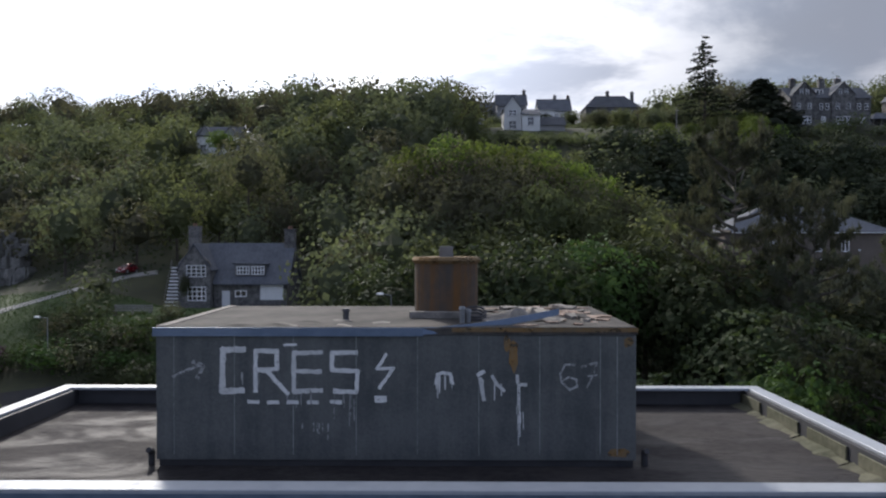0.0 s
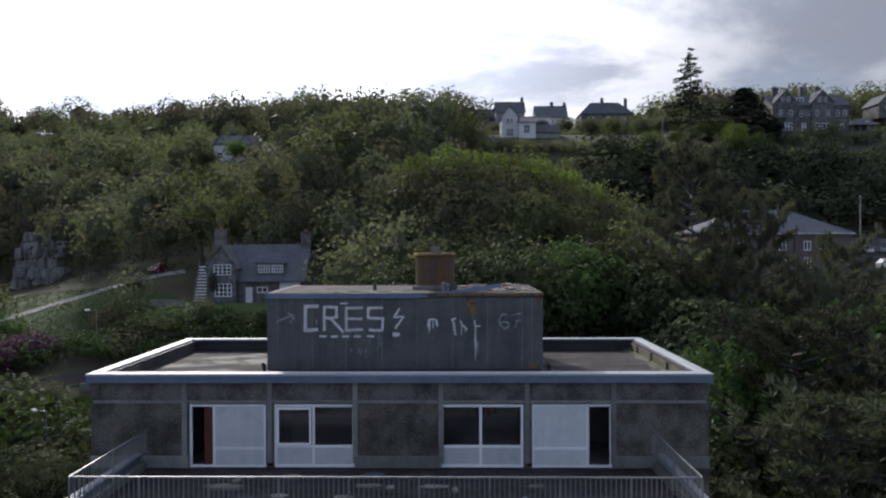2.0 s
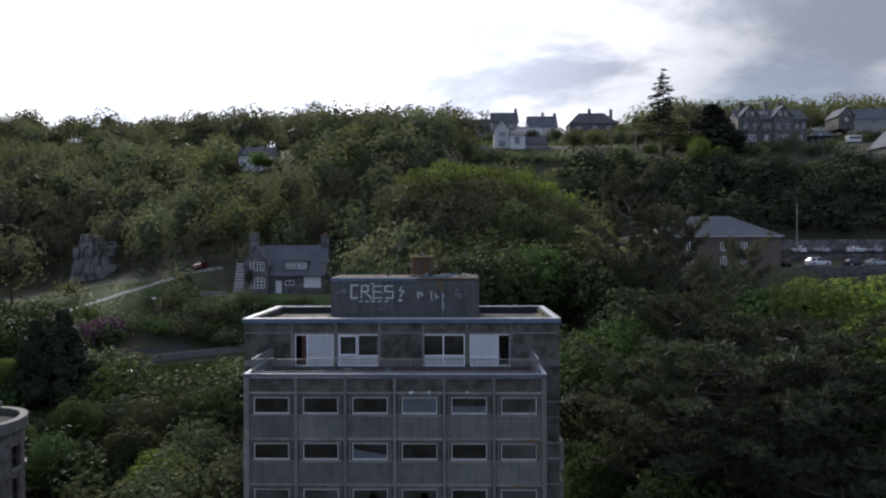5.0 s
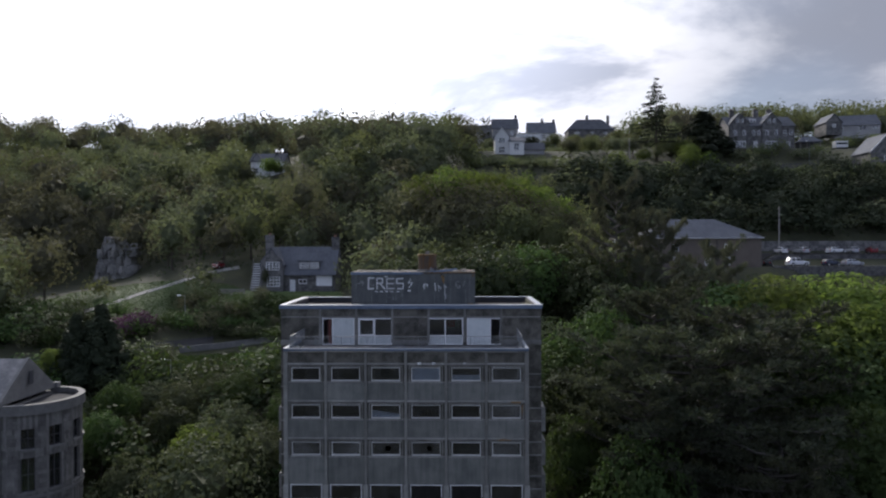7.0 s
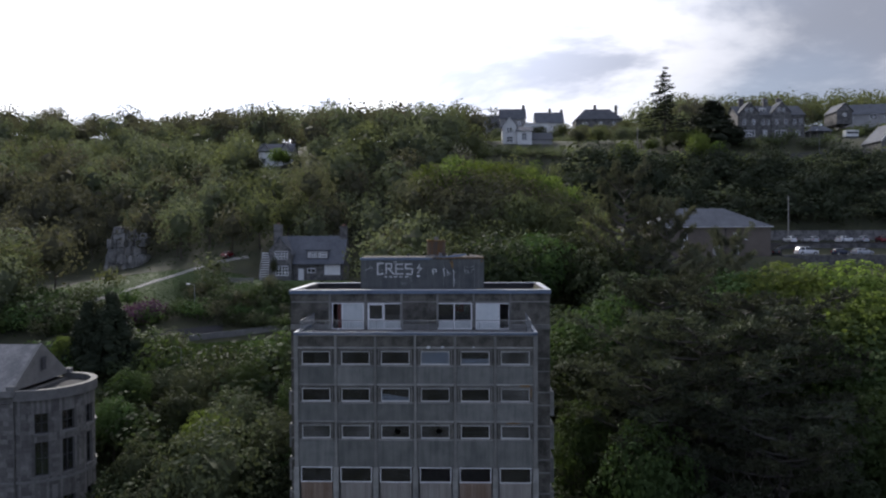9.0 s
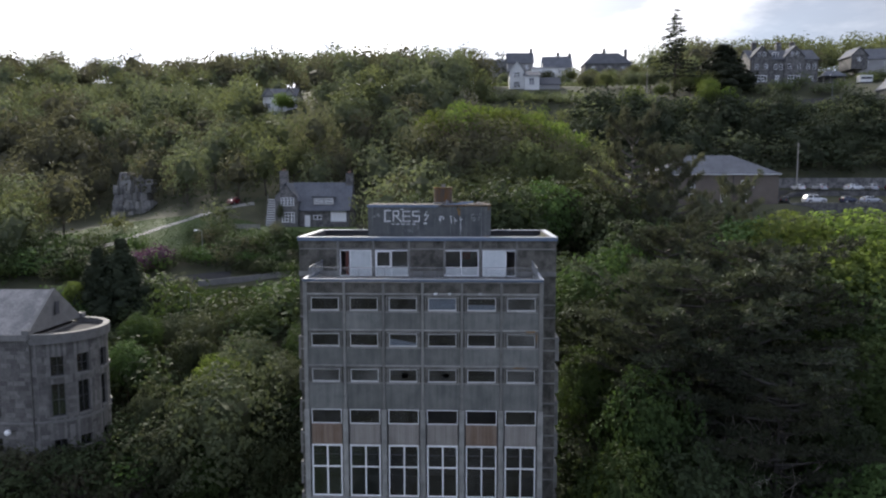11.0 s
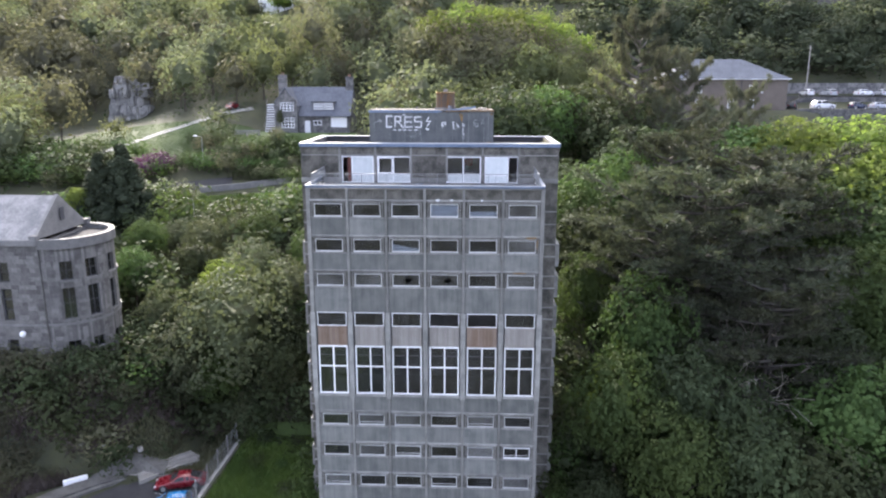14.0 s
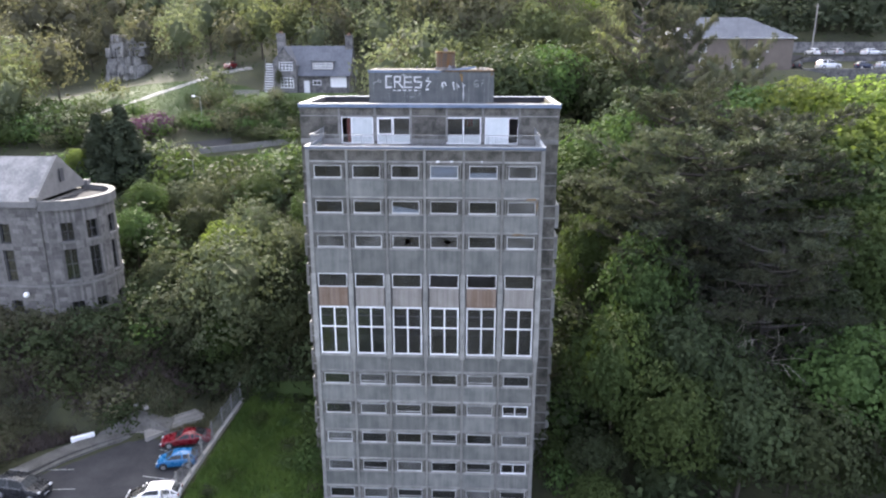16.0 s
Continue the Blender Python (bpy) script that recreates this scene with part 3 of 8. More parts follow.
def bedroom_window(x, top, sill, row, col, low):
    w, y = 1.02, 0.05
    ups = ()
    t = 0.055
    bars = window_bars(x - w, x + w, sill, top, y - 0.01, y + 0.08, t, (x - 0.02,) if low and (row, col) in OPEN_LOW else (), (), 0.10)
    win = tpart("window", bars, WHITE if (low and (row, col) in OPEN_LOW) else FRAME_GREY)
    z0, z1 = sill + 0.10, top - t
    if not low and (row, col) in BROKEN:
        # a pane with a jagged hole
        c, rng = BROKEN[(row, col)], random.Random(row * 9 + col)
        cx, cz, n = x + c, (z0 + z1) / 2 + 0.02, 16
        s = Shape()
        xa, xb = x - w + t, x + w - t
        rim = [(0, 0), (0.25, 0), (0.5, 0), (0.75, 0), (1, 0), (1, 0.25), (1, 0.5), (1, 0.75), (1, 1), (0.75, 1), (0.5, 1), (0.25, 1), (0, 1), (0, 0.75), (0, 0.5), (0, 0.25)]
        outer = [(xa + u * (xb - xa), z0 + v * (z1 - z0)) for u, v in rim]
        inner = []
        for px, pz in outer:
            a = math.atan2(pz - cz, (px - cx) * 0.5)
            inner.append((cx + math.cos(a) * rng.uniform(0.20, 0.34), cz + math.sin(a) * rng.uniform(0.13, 0.27)))
        for k in range(n):
            j = (k + 1) % n
            s.add([(outer[k][0], y + 0.04, outer[k][1]), (outer[j][0], y + 0.04, outer[j][1]), (inner[j][0], y + 0.04, inner[j][1]), (inner[k][0], y + 0.04, inner[k][1])], [(0, 1, 2, 3)])
        tpart("broken_pane", s, GLASS_FILMED, "dirty cracked pane with a hole", win)
    else:
        pane = tpart("pane", Shape().box(x - w + t, x + w - t, y + 0.03, y + 0.04, z0, z1), GLASS_CLEAR if not low and BLIND.get((row, col)) else GLASS_FILMED if (row, col) in (PALE_PANES_LOW if low else PALE_PANES) else GLASS, "", win)
        pane.visible_shadow = False
    if low and (row * 2 + col) % 3 == 1:
        tpart("transom", Shape().box(x - w + t, x + w - t, y, y + 0.028, z0 + 0.16, z0 + 0.19), FRAME_GREY, "", win)
    if not low and BLIND.get((row, col)):
        a, b = BLIND[(row, col)]
        if (row, col) == (1, 2):
            tpart("blind", Shape().add([(x - w + t, y + 0.05, z0), (x + w - t, y + 0.05, z0), (x + w - t, y + 0.05, z0 + 0.18), (x - w + t, y + 0.05, z0 + 0.5),
                                        (x - w + t, y + 0.062, z0), (x + w - t, y + 0.062, z0), (x + w - t, y + 0.062, z0 + 0.18), (x - w + t, y + 0.062, z0 + 0.5)],
                                       [(0, 1, 2, 3), (7, 6, 5, 4), (0, 4, 5, 1), (1, 5, 6, 2), (2, 6, 7, 3), (3, 7, 4, 0)]), CURTAIN, "slipped pale blind", win)
        else:
            tpart("blind", Shape().box(x - w + t, x + w - t, y + 0.10, y + 0.062, z0 + a * (z1 - z0), z0 + b * (z1 - z0)), CURTAIN, "pale blue-white blind", win)


def tower_front():
    # bedroom storeys above the hall
    prev = 29.62
    for r, top in enumerate(ROOM_TOPS):
        sill, lintel = top - 0.92, top + 0.24
        for i in range(6):
            x, h = COLS[i] + BAY / 2, BAY / 2 - 0.10
            tpart("spandrel_panel", Shape().box(x - h, x + h, 0.0, 0.2, lintel + 0.144, prev, 0.012), PEBBLEDASH if r == 0 else PANEL_GREY)
        storey(top, sill, lintel, PANEL_GREY)
        for i in range(6):
            x, h = COLS[i] + BAY / 2, BAY / 2 - 0.10
            bedroom_window(x, top + 0.05, sill, r, i, False)
        prev = sill - 0.124
    # deep blank panels over the hall
    for i in range(6):
        x, h = COLS[i] + BAY / 2, BAY / 2 - 0.10
        tpart("spandrel_panel", Shape().box(x - h, x + h, 0.0, 0.2, 20.30, prev, 0.012), PANEL_GREY)
        # clerestory strip
        k = 1.12
        win = tpart("clerestory_window", window_bars(x - k, x + k, 19.20, 20.296, 0.0, 0.08, 0.06), WHITE)
        if i in (3, 4):
            win["label"] = "white frame, glass gone"
        else:
            tpart("pane", Shape().box(x - k + 0.06, x + k - 0.06, 0.04, 0.05, 19.26, 20.236), GLASS, "", win).visible_shadow = False
        # ribbed cladding
        ribs = Shape().box(x - k, x + k, 0.06, 0.2, 17.62, 19.196)
        n = 17
        look_of = RIBBED_RUST if i in (0, 4) else RIBBED
        panel = tpart("ribbed_panel", ribs, look_of, "stained brown ribbed cladding" if i in (0, 4) else "")
        rib = Shape().box(-0.035, 0.035, 0.0, 0.0585, 17.66, 19.15, 0.008).mesh("rib", look_of)
        for j in range(n):
            tpart("rib", rib, None, "", panel, (x - k + 0.066 + j * (2 * k - 0.132) / (n - 1), 0, 0))
        # tall hall window
        win = tpart("hall_window", window_bars(x - k, x + k, 13.70, 17.616, -0.02, 0.09, 0.10, (x + 0.03,), (15.95,)), WHITE)
        bar = Shape()
        for gx in (-0.55, 0.57):
            bar.box(x + gx - 0.45, x + gx + 0.45, 0.0, 0.07, 16.85, 16.90)
        tpart("glazing_bar", bar, DARK_WALL, "", win)
        for z0, z1 in ((13.80, 15.89), (16.01, 17.51)):
            for a, b in ((-k + 0.1, -0.02), (0.08, k - 0.1)):
                tpart("pane", Shape().box(x + a, x + b, 0.03, 0.04, z0, z1), GLASS, "", win).visible_shadow = False
    # hall floor edge
    for i in range(6):
        x, h = COLS[i] + BAY / 2, BAY / 2 - 0.215
        tpart("sill_ledge", Shape().box(x - h, x + h, -0.10, 0.2, 13.50, 13.69, 0.02), CONCRETE_PALE)
    prev = 13.49
    for r, top in enumerate(LOW_TOPS):
        sill, lintel = top - 0.90, top + 0.22
        if sill < -2.4:
            sill = -2.4
        for i in range(6):
            x, h = COLS[i] + BAY / 2, BAY / 2 - 0.10
            tpart("spandrel_panel", Shape().box(x - h, x + h, 0.0, 0.2, lintel + 0.144, prev, 0.012), PANEL_GREY)
        storey(top, sill, lintel, PANEL_GREY)
        for i in range(6):
            bedroom_window(COLS[i] + BAY / 2, top + 0.02, sill, r, i, True)
        prev = sill - 0.124
    for i in range(6):
        x, h = COLS[i] + BAY / 2, BAY / 2 - 0.10
        if prev > -2.4:
            tpart("spandrel_panel", Shape().box(x - h, x + h, 0.0, 0.2, -6.0, prev, 0.012), PANEL_GREY)


def tower_rear():
    # the wider body behind, with its ledges and side bays
    for sx in (-1, 1):
        a, b = sorted((sx * REAR_HALF, sx * (HALF + 0.004)))
        tpart("rear_wall", Shape().box(a, b, REAR_Y, REAR_Y + 0.3, -6.0, 29.60), PEBBLEDASH)
        c, d = sorted((sx * REAR_HALF, sx * (REAR_HALF - 0.3)))
        tpart("side_wall", Shape().box(c, d, REAR_Y + 0.304, BACK_Y, -6.0, 31.95), PEBBLEDASH)
        for k in range(12):
            for z in (27.22 - k * STOREY, 26.22 - k * STOREY):
                if z > -4:
                    tpart("ledge", Shape().box(a, b, REAR_Y - 0.05, REAR_Y - 0.002, z - 0.05, z + 0.05), CONCRETE_PALE)
            # narrow projecting bays up the side
            z = 26.9 - k * STOREY
            e, f = sorted((sx * (REAR_HALF + 0.002), sx * (REAR_HALF + 0.40)))
            if k > 0 and z > -3:
                tpart("side_bay", Shape().box(e, f, REAR_Y + 0.8, REAR_Y + 3.0, z - 1.7, z + 0.2, 0.04), CONCRETE)
    tpart("back_wall", Shape().box(-REAR_HALF, REAR_HALF, BACK_Y + 0.002, BACK_Y + 0.3, -6.0, 31.95), PEBBLEDASH)


PH_COLS = [-2.5 * 2.80 + 2.80 * i for i in range(6)]


def penthouse():
    """The set-back top storey with its two flats' doors and windows."""
    y0, y1 = REAR_Y, REAR_Y + 0.3
    z0, z1 = 29.60, 31.95
    head, foot = 31.52, 29.46
    units = [(PH_COLS[0] + 0.15, PH_COLS[1] - 0.14), (PH_COLS[1] + 0.14, PH_COLS[2] - 0.02), (PH_COLS[3] - 0.02, PH_COLS[4] - 0.12), (PH_COLS[4] + 0.16, PH_COLS[5] - 0.04)]
    holes = [(a, b, z0, head) for a, b in units]
    piers = [-REAR_HALF, *[v for u in units for v in u], REAR_HALF]
    for a, b in zip(piers[::2], piers[1::2]):
        tpart("top_storey_wall", Shape().box(a, b, y0, y1, z0, head + 0.06), PEBBLEDASH)
    tpart("top_storey_head", Shape().box(-REAR_HALF, REAR_HALF, y0, y1, head + 0.064, 32.22), PEBBLEDASH)
    edges = [-REAR_HALF, *PH_COLS, REAR_HALF]
    for a, b in zip(edges, edges[1:]):
        tpart("ledge", Shape().box(a + 0.09, b - 0.09, y0 - 0.05, y0 - 0.002, head + 0.05, head + 0.14), CONCRETE)
    for x in PH_COLS:
        tpart("pilaster", Shape().box(x - 0.085, x + 0.085, y0 - 0.06, y0 - 0.002, 29.62, 32.26, 0.015), CONCRETE)
    low = [(-REAR_HALF, units[0][0]), (units[1][1], units[2][0]), (units[3][1], REAR_HALF)]
    for a, b in low:
        tpart("plinth", Shape().box(a, b, y0 - 0.09, y0 - 0.062, 29.47, 29.86, 0.01), CONCRETE)
    t, ya, yb = 0.07, y0 + 0.02, y0 + 0.10
    # flat doors with a glazed side panel, one at each end
    for (a, b), door_left in ((units[0], True), (units[3], False)):
        cut = a + 0.80 if door_left else b - 0.80
        s = window_bars(a, b, foot, head, ya, yb, t, (cut,), ())
        f = tpart("door_frame", s, WHITE)
        pa, pb = (cut + t / 2, b - t) if door_left else (a + t, cut - t / 2)
        tpart("panel", Shape().box(pa, pb, ya + 0.02, ya + 0.05, 30.12, head - t), WHITE_PANEL, "large pale blue-white panel", f)
        tpart("panel", Shape().box(pa, pb, ya + 0.02, ya + 0.05, foot + t, 30.03), WHITE_PANEL, "", f)
        tpart("rail", Shape().box(pa, pb, ya, ya + 0.07, 30.03, 30.12), WHITE, "", f)
        # the door leaf stands open inside
        hx = a + t if door_left else b - t - 0.05
        dx = cut - t / 2 - 0.05 if door_left else cut + t / 2
        if door_left:
            tpart("door_leaf", Shape().box(dx - 0.28, dx, yb + 0.05, yb + 0.60, foot + t, head - t, 0.01), DOOR_WOOD, "reddish brown door standing open", f)
        else:
            tpart("door_leaf", Shape().box(dx, dx + 0.05, yb + 0.02, yb + 0.78, foot + t, head - t, 0.01), WHITE, "white door standing open", f)
    # paired windows with solid panels below
    for k, (a, b) in enumerate(units[1:3]):
        mid = (a + b) / 2 - 0.04
        f = tpart("window", window_bars(a, b, foot, head, ya, yb, 0.085, (mid,), (30.14,)), WHITE)
        for pa, pb in ((a + 0.085, mid - 0.042), (mid + 0.042, b - 0.085)):
            tpart("panel", Shape().box(pa, pb, ya + 0.03, ya + 0.05, foot + 0.085, 30.098), WHITE_PANEL, "", f)
            tpart("pane", Shape().box(pa, pb, ya + 0.04, ya + 0.05, 30.182, head - 0.085), GLASS_CLEAR, "", f).visible_shadow = False
        if k == 0:
            # the left light hangs ajar
            s = window_bars(0, mid - a - 0.16, 0, 1.22, 0, 0.05, 0.06)
            tpart("casement", s, WHITE, "white casement hanging askew", f, (a + 0.10, ya - 0.09, 30.21))
        for j in range(6):
            wx = a + 0.5 + j * 0.22
            if k == 1 and j < 4:
                tpart("slogan_bar", Shape().box(wx + 0.70, wx + 0.86, y1 + 2.55, y1 + 2.57, 30.45 + 0.08 * (j % 2), 30.95 + 0.07 * j), GRAFFITI_RED, "red sprayed mark on the inner wall", f)
    # rooms of the flats
    tpart("flat_floor", Shape().box(-REAR_HALF + 0.3, REAR_HALF - 0.3, y1 + 0.004, y1 + 3.0, 29.20, 29.44), INSIDE)
    tpart("flat_back_wall", Shape().box(-REAR_HALF + 0.3, REAR_HALF - 0.3, y1 + 2.6, y1 + 2.75, 29.45, 31.9), INSIDE)
    for x in (PH_COLS[1], PH_COLS[2] + 0.3, PH_COLS[3] - 0.3, PH_COLS[4]):
        tpart("flat_partition", Shape().box(x - 0.05, x + 0.05, y1 + 0.01, y1 + 2.58, 29.45, 31.9), INSIDE)


GRAFFITI_RED = material("red spray paint", (0.22, 0.02, 0.02), (0.34, 0.04, 0.035), 3.0, 14.0, 0.8, 0.0)


def balcony():
    s = Shape().box(-8.60, 8.60, 0.06, REAR_Y - 0.1, 29.22, 29.44)
    tpart("balcony_floor", s, WET_FELT, "dark wet balcony floor with puddles")
    e = Shape()
    e.box(-8.65, 8.65, -0.185, 0.05, 29.87, 29.94, 0.015)
    fa = Shape().box(-8.62, 8.62, -0.16, 0.04, 29.74, 29.866)
    for sx in (-1, 1):
        a, b = sorted((sx * 8.65, sx * 8.41))
        e.box(a, b, 0.054, REAR_Y - 0.01, 29.87, 29.94, 0.015)
        fa.box(a + 0.02, b - 0.02, 0.054, REAR_Y - 0.01, 29.70, 29.866)
    tpart("balcony_fascia", fa, FLASHING, "blue-grey fascia of the balcony edge")
    tpart("balcony_kerb", e, COPING, "pale metal-capped balcony edge")
    k = Shape().box(-8.46, 8.46, -0.02, 0.05, 29.62, 29.698)
    for sx in (-1, 1):
        a, b = sorted((sx * 8.50, sx * 8.44))
        k.box(a, b, 0.054, REAR_Y - 0.01, 29.45, 29.698)
    tpart("balcony_upstand", k, CONCRETE)
    # puddled debris and broken boards
    rng = random.Random(12)
    for i in range(16):
        x, yy = rng.uniform(-5.5, 4.5), rng.uniform(0.8, 4.2)
        w, d, a = rng.uniform(0.1, 0.7), rng.uniform(0.06, 0.3), rng.uniform(0, 3)
        ring = [(x + w * math.cos(a + 1.2566 * k) * rng.uniform(0.6, 1.1), yy + d * math.sin(a + 1.2566 * k) * rng.uniform(0.6, 1.1)) for k in range(5)]
        h = rng.uniform(0.02, 0.08)
        q = Shape().add([(px, py, 29.441) for px, py in ring] + [(px, py, 29.441 + h) for px, py in ring], [(0, 1, 2, 3, 4), (9, 8, 7, 6, 5)] + [(k, 5 + k, 5 + (k + 1) % 5, (k + 1) % 5) for k in range(5)])
        tpart("debris", q, (DEBRIS, WOOD_GREY, FLASHING)[i % 3])
    # railing
    x0, x1, y, top = -8.20, 8.20, 0.12, 30.74
    rail = tpart("railing", Shape().box(x0, x1, y - 0.02, y + 0.02, top - 0.04, top), RAIL, "galvanised balcony railing")
    tpart("lower_rail", Shape().box(x0, x1, y - 0.015, y + 0.015, 30.00, 30.03), RAIL, "", rail)
    for x in (x0, x1):
        tpart("side_rail", Shape().box(x - 0.02, x + 0.02, y + 0.024, REAR_Y - 0.02, top - 0.04, top), RAIL, "", rail)
        tpart("lower_rail", Shape().box(x - 0.015, x + 0.015, y + 0.02, REAR_Y - 0.02, 30.00, 30.03), RAIL, "", rail)
    post = Shape().box(-0.022, 0.022, -0.022, 0.022, 29.44, top - 0.042).mesh("rail_post", RAIL)
    bar = Shape().box(-0.009, 0.009, -0.009, 0.009, 30.031, top - 0.042).mesh("baluster", RAIL)
    n = 126
    for i in range(n + 1):
        x = x0 + (x1 - x0) * i / n
        if i % 14 == 0:
            tpart("rail_post", post, RAIL, "", rail, (x, y, 0))
        else:
            tpart("baluster", bar, RAIL, "", rail, (x, y, 0))
    for x in (x0, x1):
        for i in range(1, 34):
            tpart("rail_post" if i == 17 else "baluster", post if i == 17 else bar, RAIL, "", rail, (x, y + i * (REAR_Y - 0.05 - y) / 34, 0))


def flat_roof():
    y0, y1, x = REAR_Y - 0.21, BACK_Y + 0.12, 10.17
    tpart("roof_deck", Shape().box(-REAR_HALF + 0.3, REAR_HALF - 0.3, REAR_Y + 0.304, BACK_Y - 0.002, 31.80, 32.05), ROOF_FELT, "worn wet roofing felt with silt and puddle marks")
    up = Shape()
    up.box(-REAR_HALF + 0.3, REAR_HALF - 0.3, REAR_Y + 0.304, REAR_Y + 0.40, 32.054, 32.484).box(-REAR_HALF + 0.3, REAR_HALF - 0.3, BACK_Y - 0.10, BACK_Y - 0.004, 32.054, 32.484)
    tpart("upstand", up, DARK_WALL, "dark felted parapet upstand")
    for sx in (-1, 1):
        a, b = sorted((sx * (REAR_HALF - 0.302), sx * (REAR_HALF - 0.42)))
        tpart("upstand", Shape().box(a, b, REAR_Y + 0.404, BACK_Y - 0.104, 32.054, 32.484), DARK_WALL)
        # pale patches where the felt has come away
        for k in range(4):
            c, d = sorted((sx * (REAR_HALF - 0.424), sx * (REAR_HALF - 0.47)))
            ya = REAR_Y + 0.9 + k * 2.05
            if sx > 0 or k < 1:
                tpart("bare_patch", Shape().box(c, d, ya, ya + 1.62, 32.054, 32.40, 0.015), MOSSY, "mossy bare render where the felt is gone")
                rng = random.Random(40 + k)
                foot = [(ya - 0.15 + 0.24 * i, rng.uniform(0.10, 0.42)) for i in range(9)]
                v = [(c if sx > 0 else d, q, 32.053) for q, w in foot] + [((c - w) if sx > 0 else (d + w), q + rng.uniform(-0.05, 0.05), 32.053) for q, w in foot] + [(c if sx > 0 else d, q, 32.058 + w * 0.25) for q, w in foot]
                f = [(9 + i, 10 + i, 19 + i, 18 + i) for i in range(8)]
                tpart("moss_strip", Shape().add(v, f + [(i, 18 + i, 19 + i, i + 1) for i in range(8)]), MOSSY, "moss and silt along the parapet foot")
    c = Shape()
    w = 0.40
    c.box(-x, x, y0, y0 + w + 0.06, 32.49, 32.56, 0.012).box(-x, x, y1 - w, y1, 32.49, 32.56, 0.012)
    for sx in (-1, 1):
        a, b = sorted((sx * x, sx * (x - w)))
        c.box(a, b, y0 + w + 0.064, y1 - w - 0.004, 32.49, 32.56, 0.012)
    tpart("coping", c, COPING, "pale metal parapet coping")
    f = Shape().box(-x + 0.02, x - 0.02, y0 + 0.03, y0 + 0.17, 32.26, 32.486)
    tpart("fascia", f, FLASHING, "blue-grey fascia under the coping")
    for sx in (-1, 1):
        a, b = sorted((sx * (x - 0.05), sx * (x - 0.38)))
        tpart("parapet_wall", Shape().box(a, b, y0 + 0.174, y1 - 0.1, 31.954, 32.486), PEBBLEDASH)
    tpart("parapet_wall", Shape().box(-x + 0.39, x - 0.39, BACK_Y + 0.004, BACK_Y + 0.10, 31.954, 32.486), PEBBLEDASH)
    tpart("parapet_wall", Shape().box(-x + 0.39, x - 0.39, y0 + 0.215, REAR_Y + 0.30, 32.224, 32.486), PEBBLEDASH)


def facade_stains():
    """Bare patches and rust runs that show on the front."""
    rng = random.Random(17)
    for cx, z, w, h, mat, label in ((COLS[3] + 0.95, 28.86, 0.16, 0.10, PAINT, "patch of bare white filler"), (COLS[3] + 1.95, 28.86, 0.14, 0.10, PAINT, "patch of bare white filler"), (COLS[4] + 1.3, 28.86, 0.10, 0.08, PAINT, "patch of bare white filler"),
                                    (COLS[5] + 2.1, 26.12, 0.55, 0.09, RUST_PALE, "brown rust run"), (COLS[6] - 0.32, 25.6, 0.07, 0.5, RUST_PALE, "brown rust run"), (COLS[5] + 1.2, 23.48, 0.6, 0.06, RUST_PALE, "brown rust run")):
        n = 11
        ring = [(cx + w * math.cos(6.283 * i / n) * rng.uniform(0.6, 1.1), -0.064, z + h * math.sin(6.283 * i / n) * rng.uniform(0.6, 1.1)) for i in range(n)]
        tpart("stain", Shape().add(ring, [tuple(range(n))]), mat, label)


MOSSY = material("mossy render", (0.050, 0.054, 0.030), (0.150, 0.142, 0.100), 1.2, 7.0, 0.95, 0.4)
tower_frame()
tower_front()
tower_rear()
penthouse()
balcony()
flat_roof()
facade_stains()

# ---- roof-top plant room ----
PX0, PX1, PY0, PY1, PZ0, PZ1 = -6.01, 4.03, 14.39, 19.25, 32.055, 34.98
plant = thing("plant_room", (-0.99, 16.8, PZ0), "grey rendered roof-top plant room covered in white spray paint", "outbuilding")


def ppart(name, shape, mat, label="", smooth=False):
    return part(name, shape, mat, plant, label, (0.99, -16.8, -PZ0), smooth)


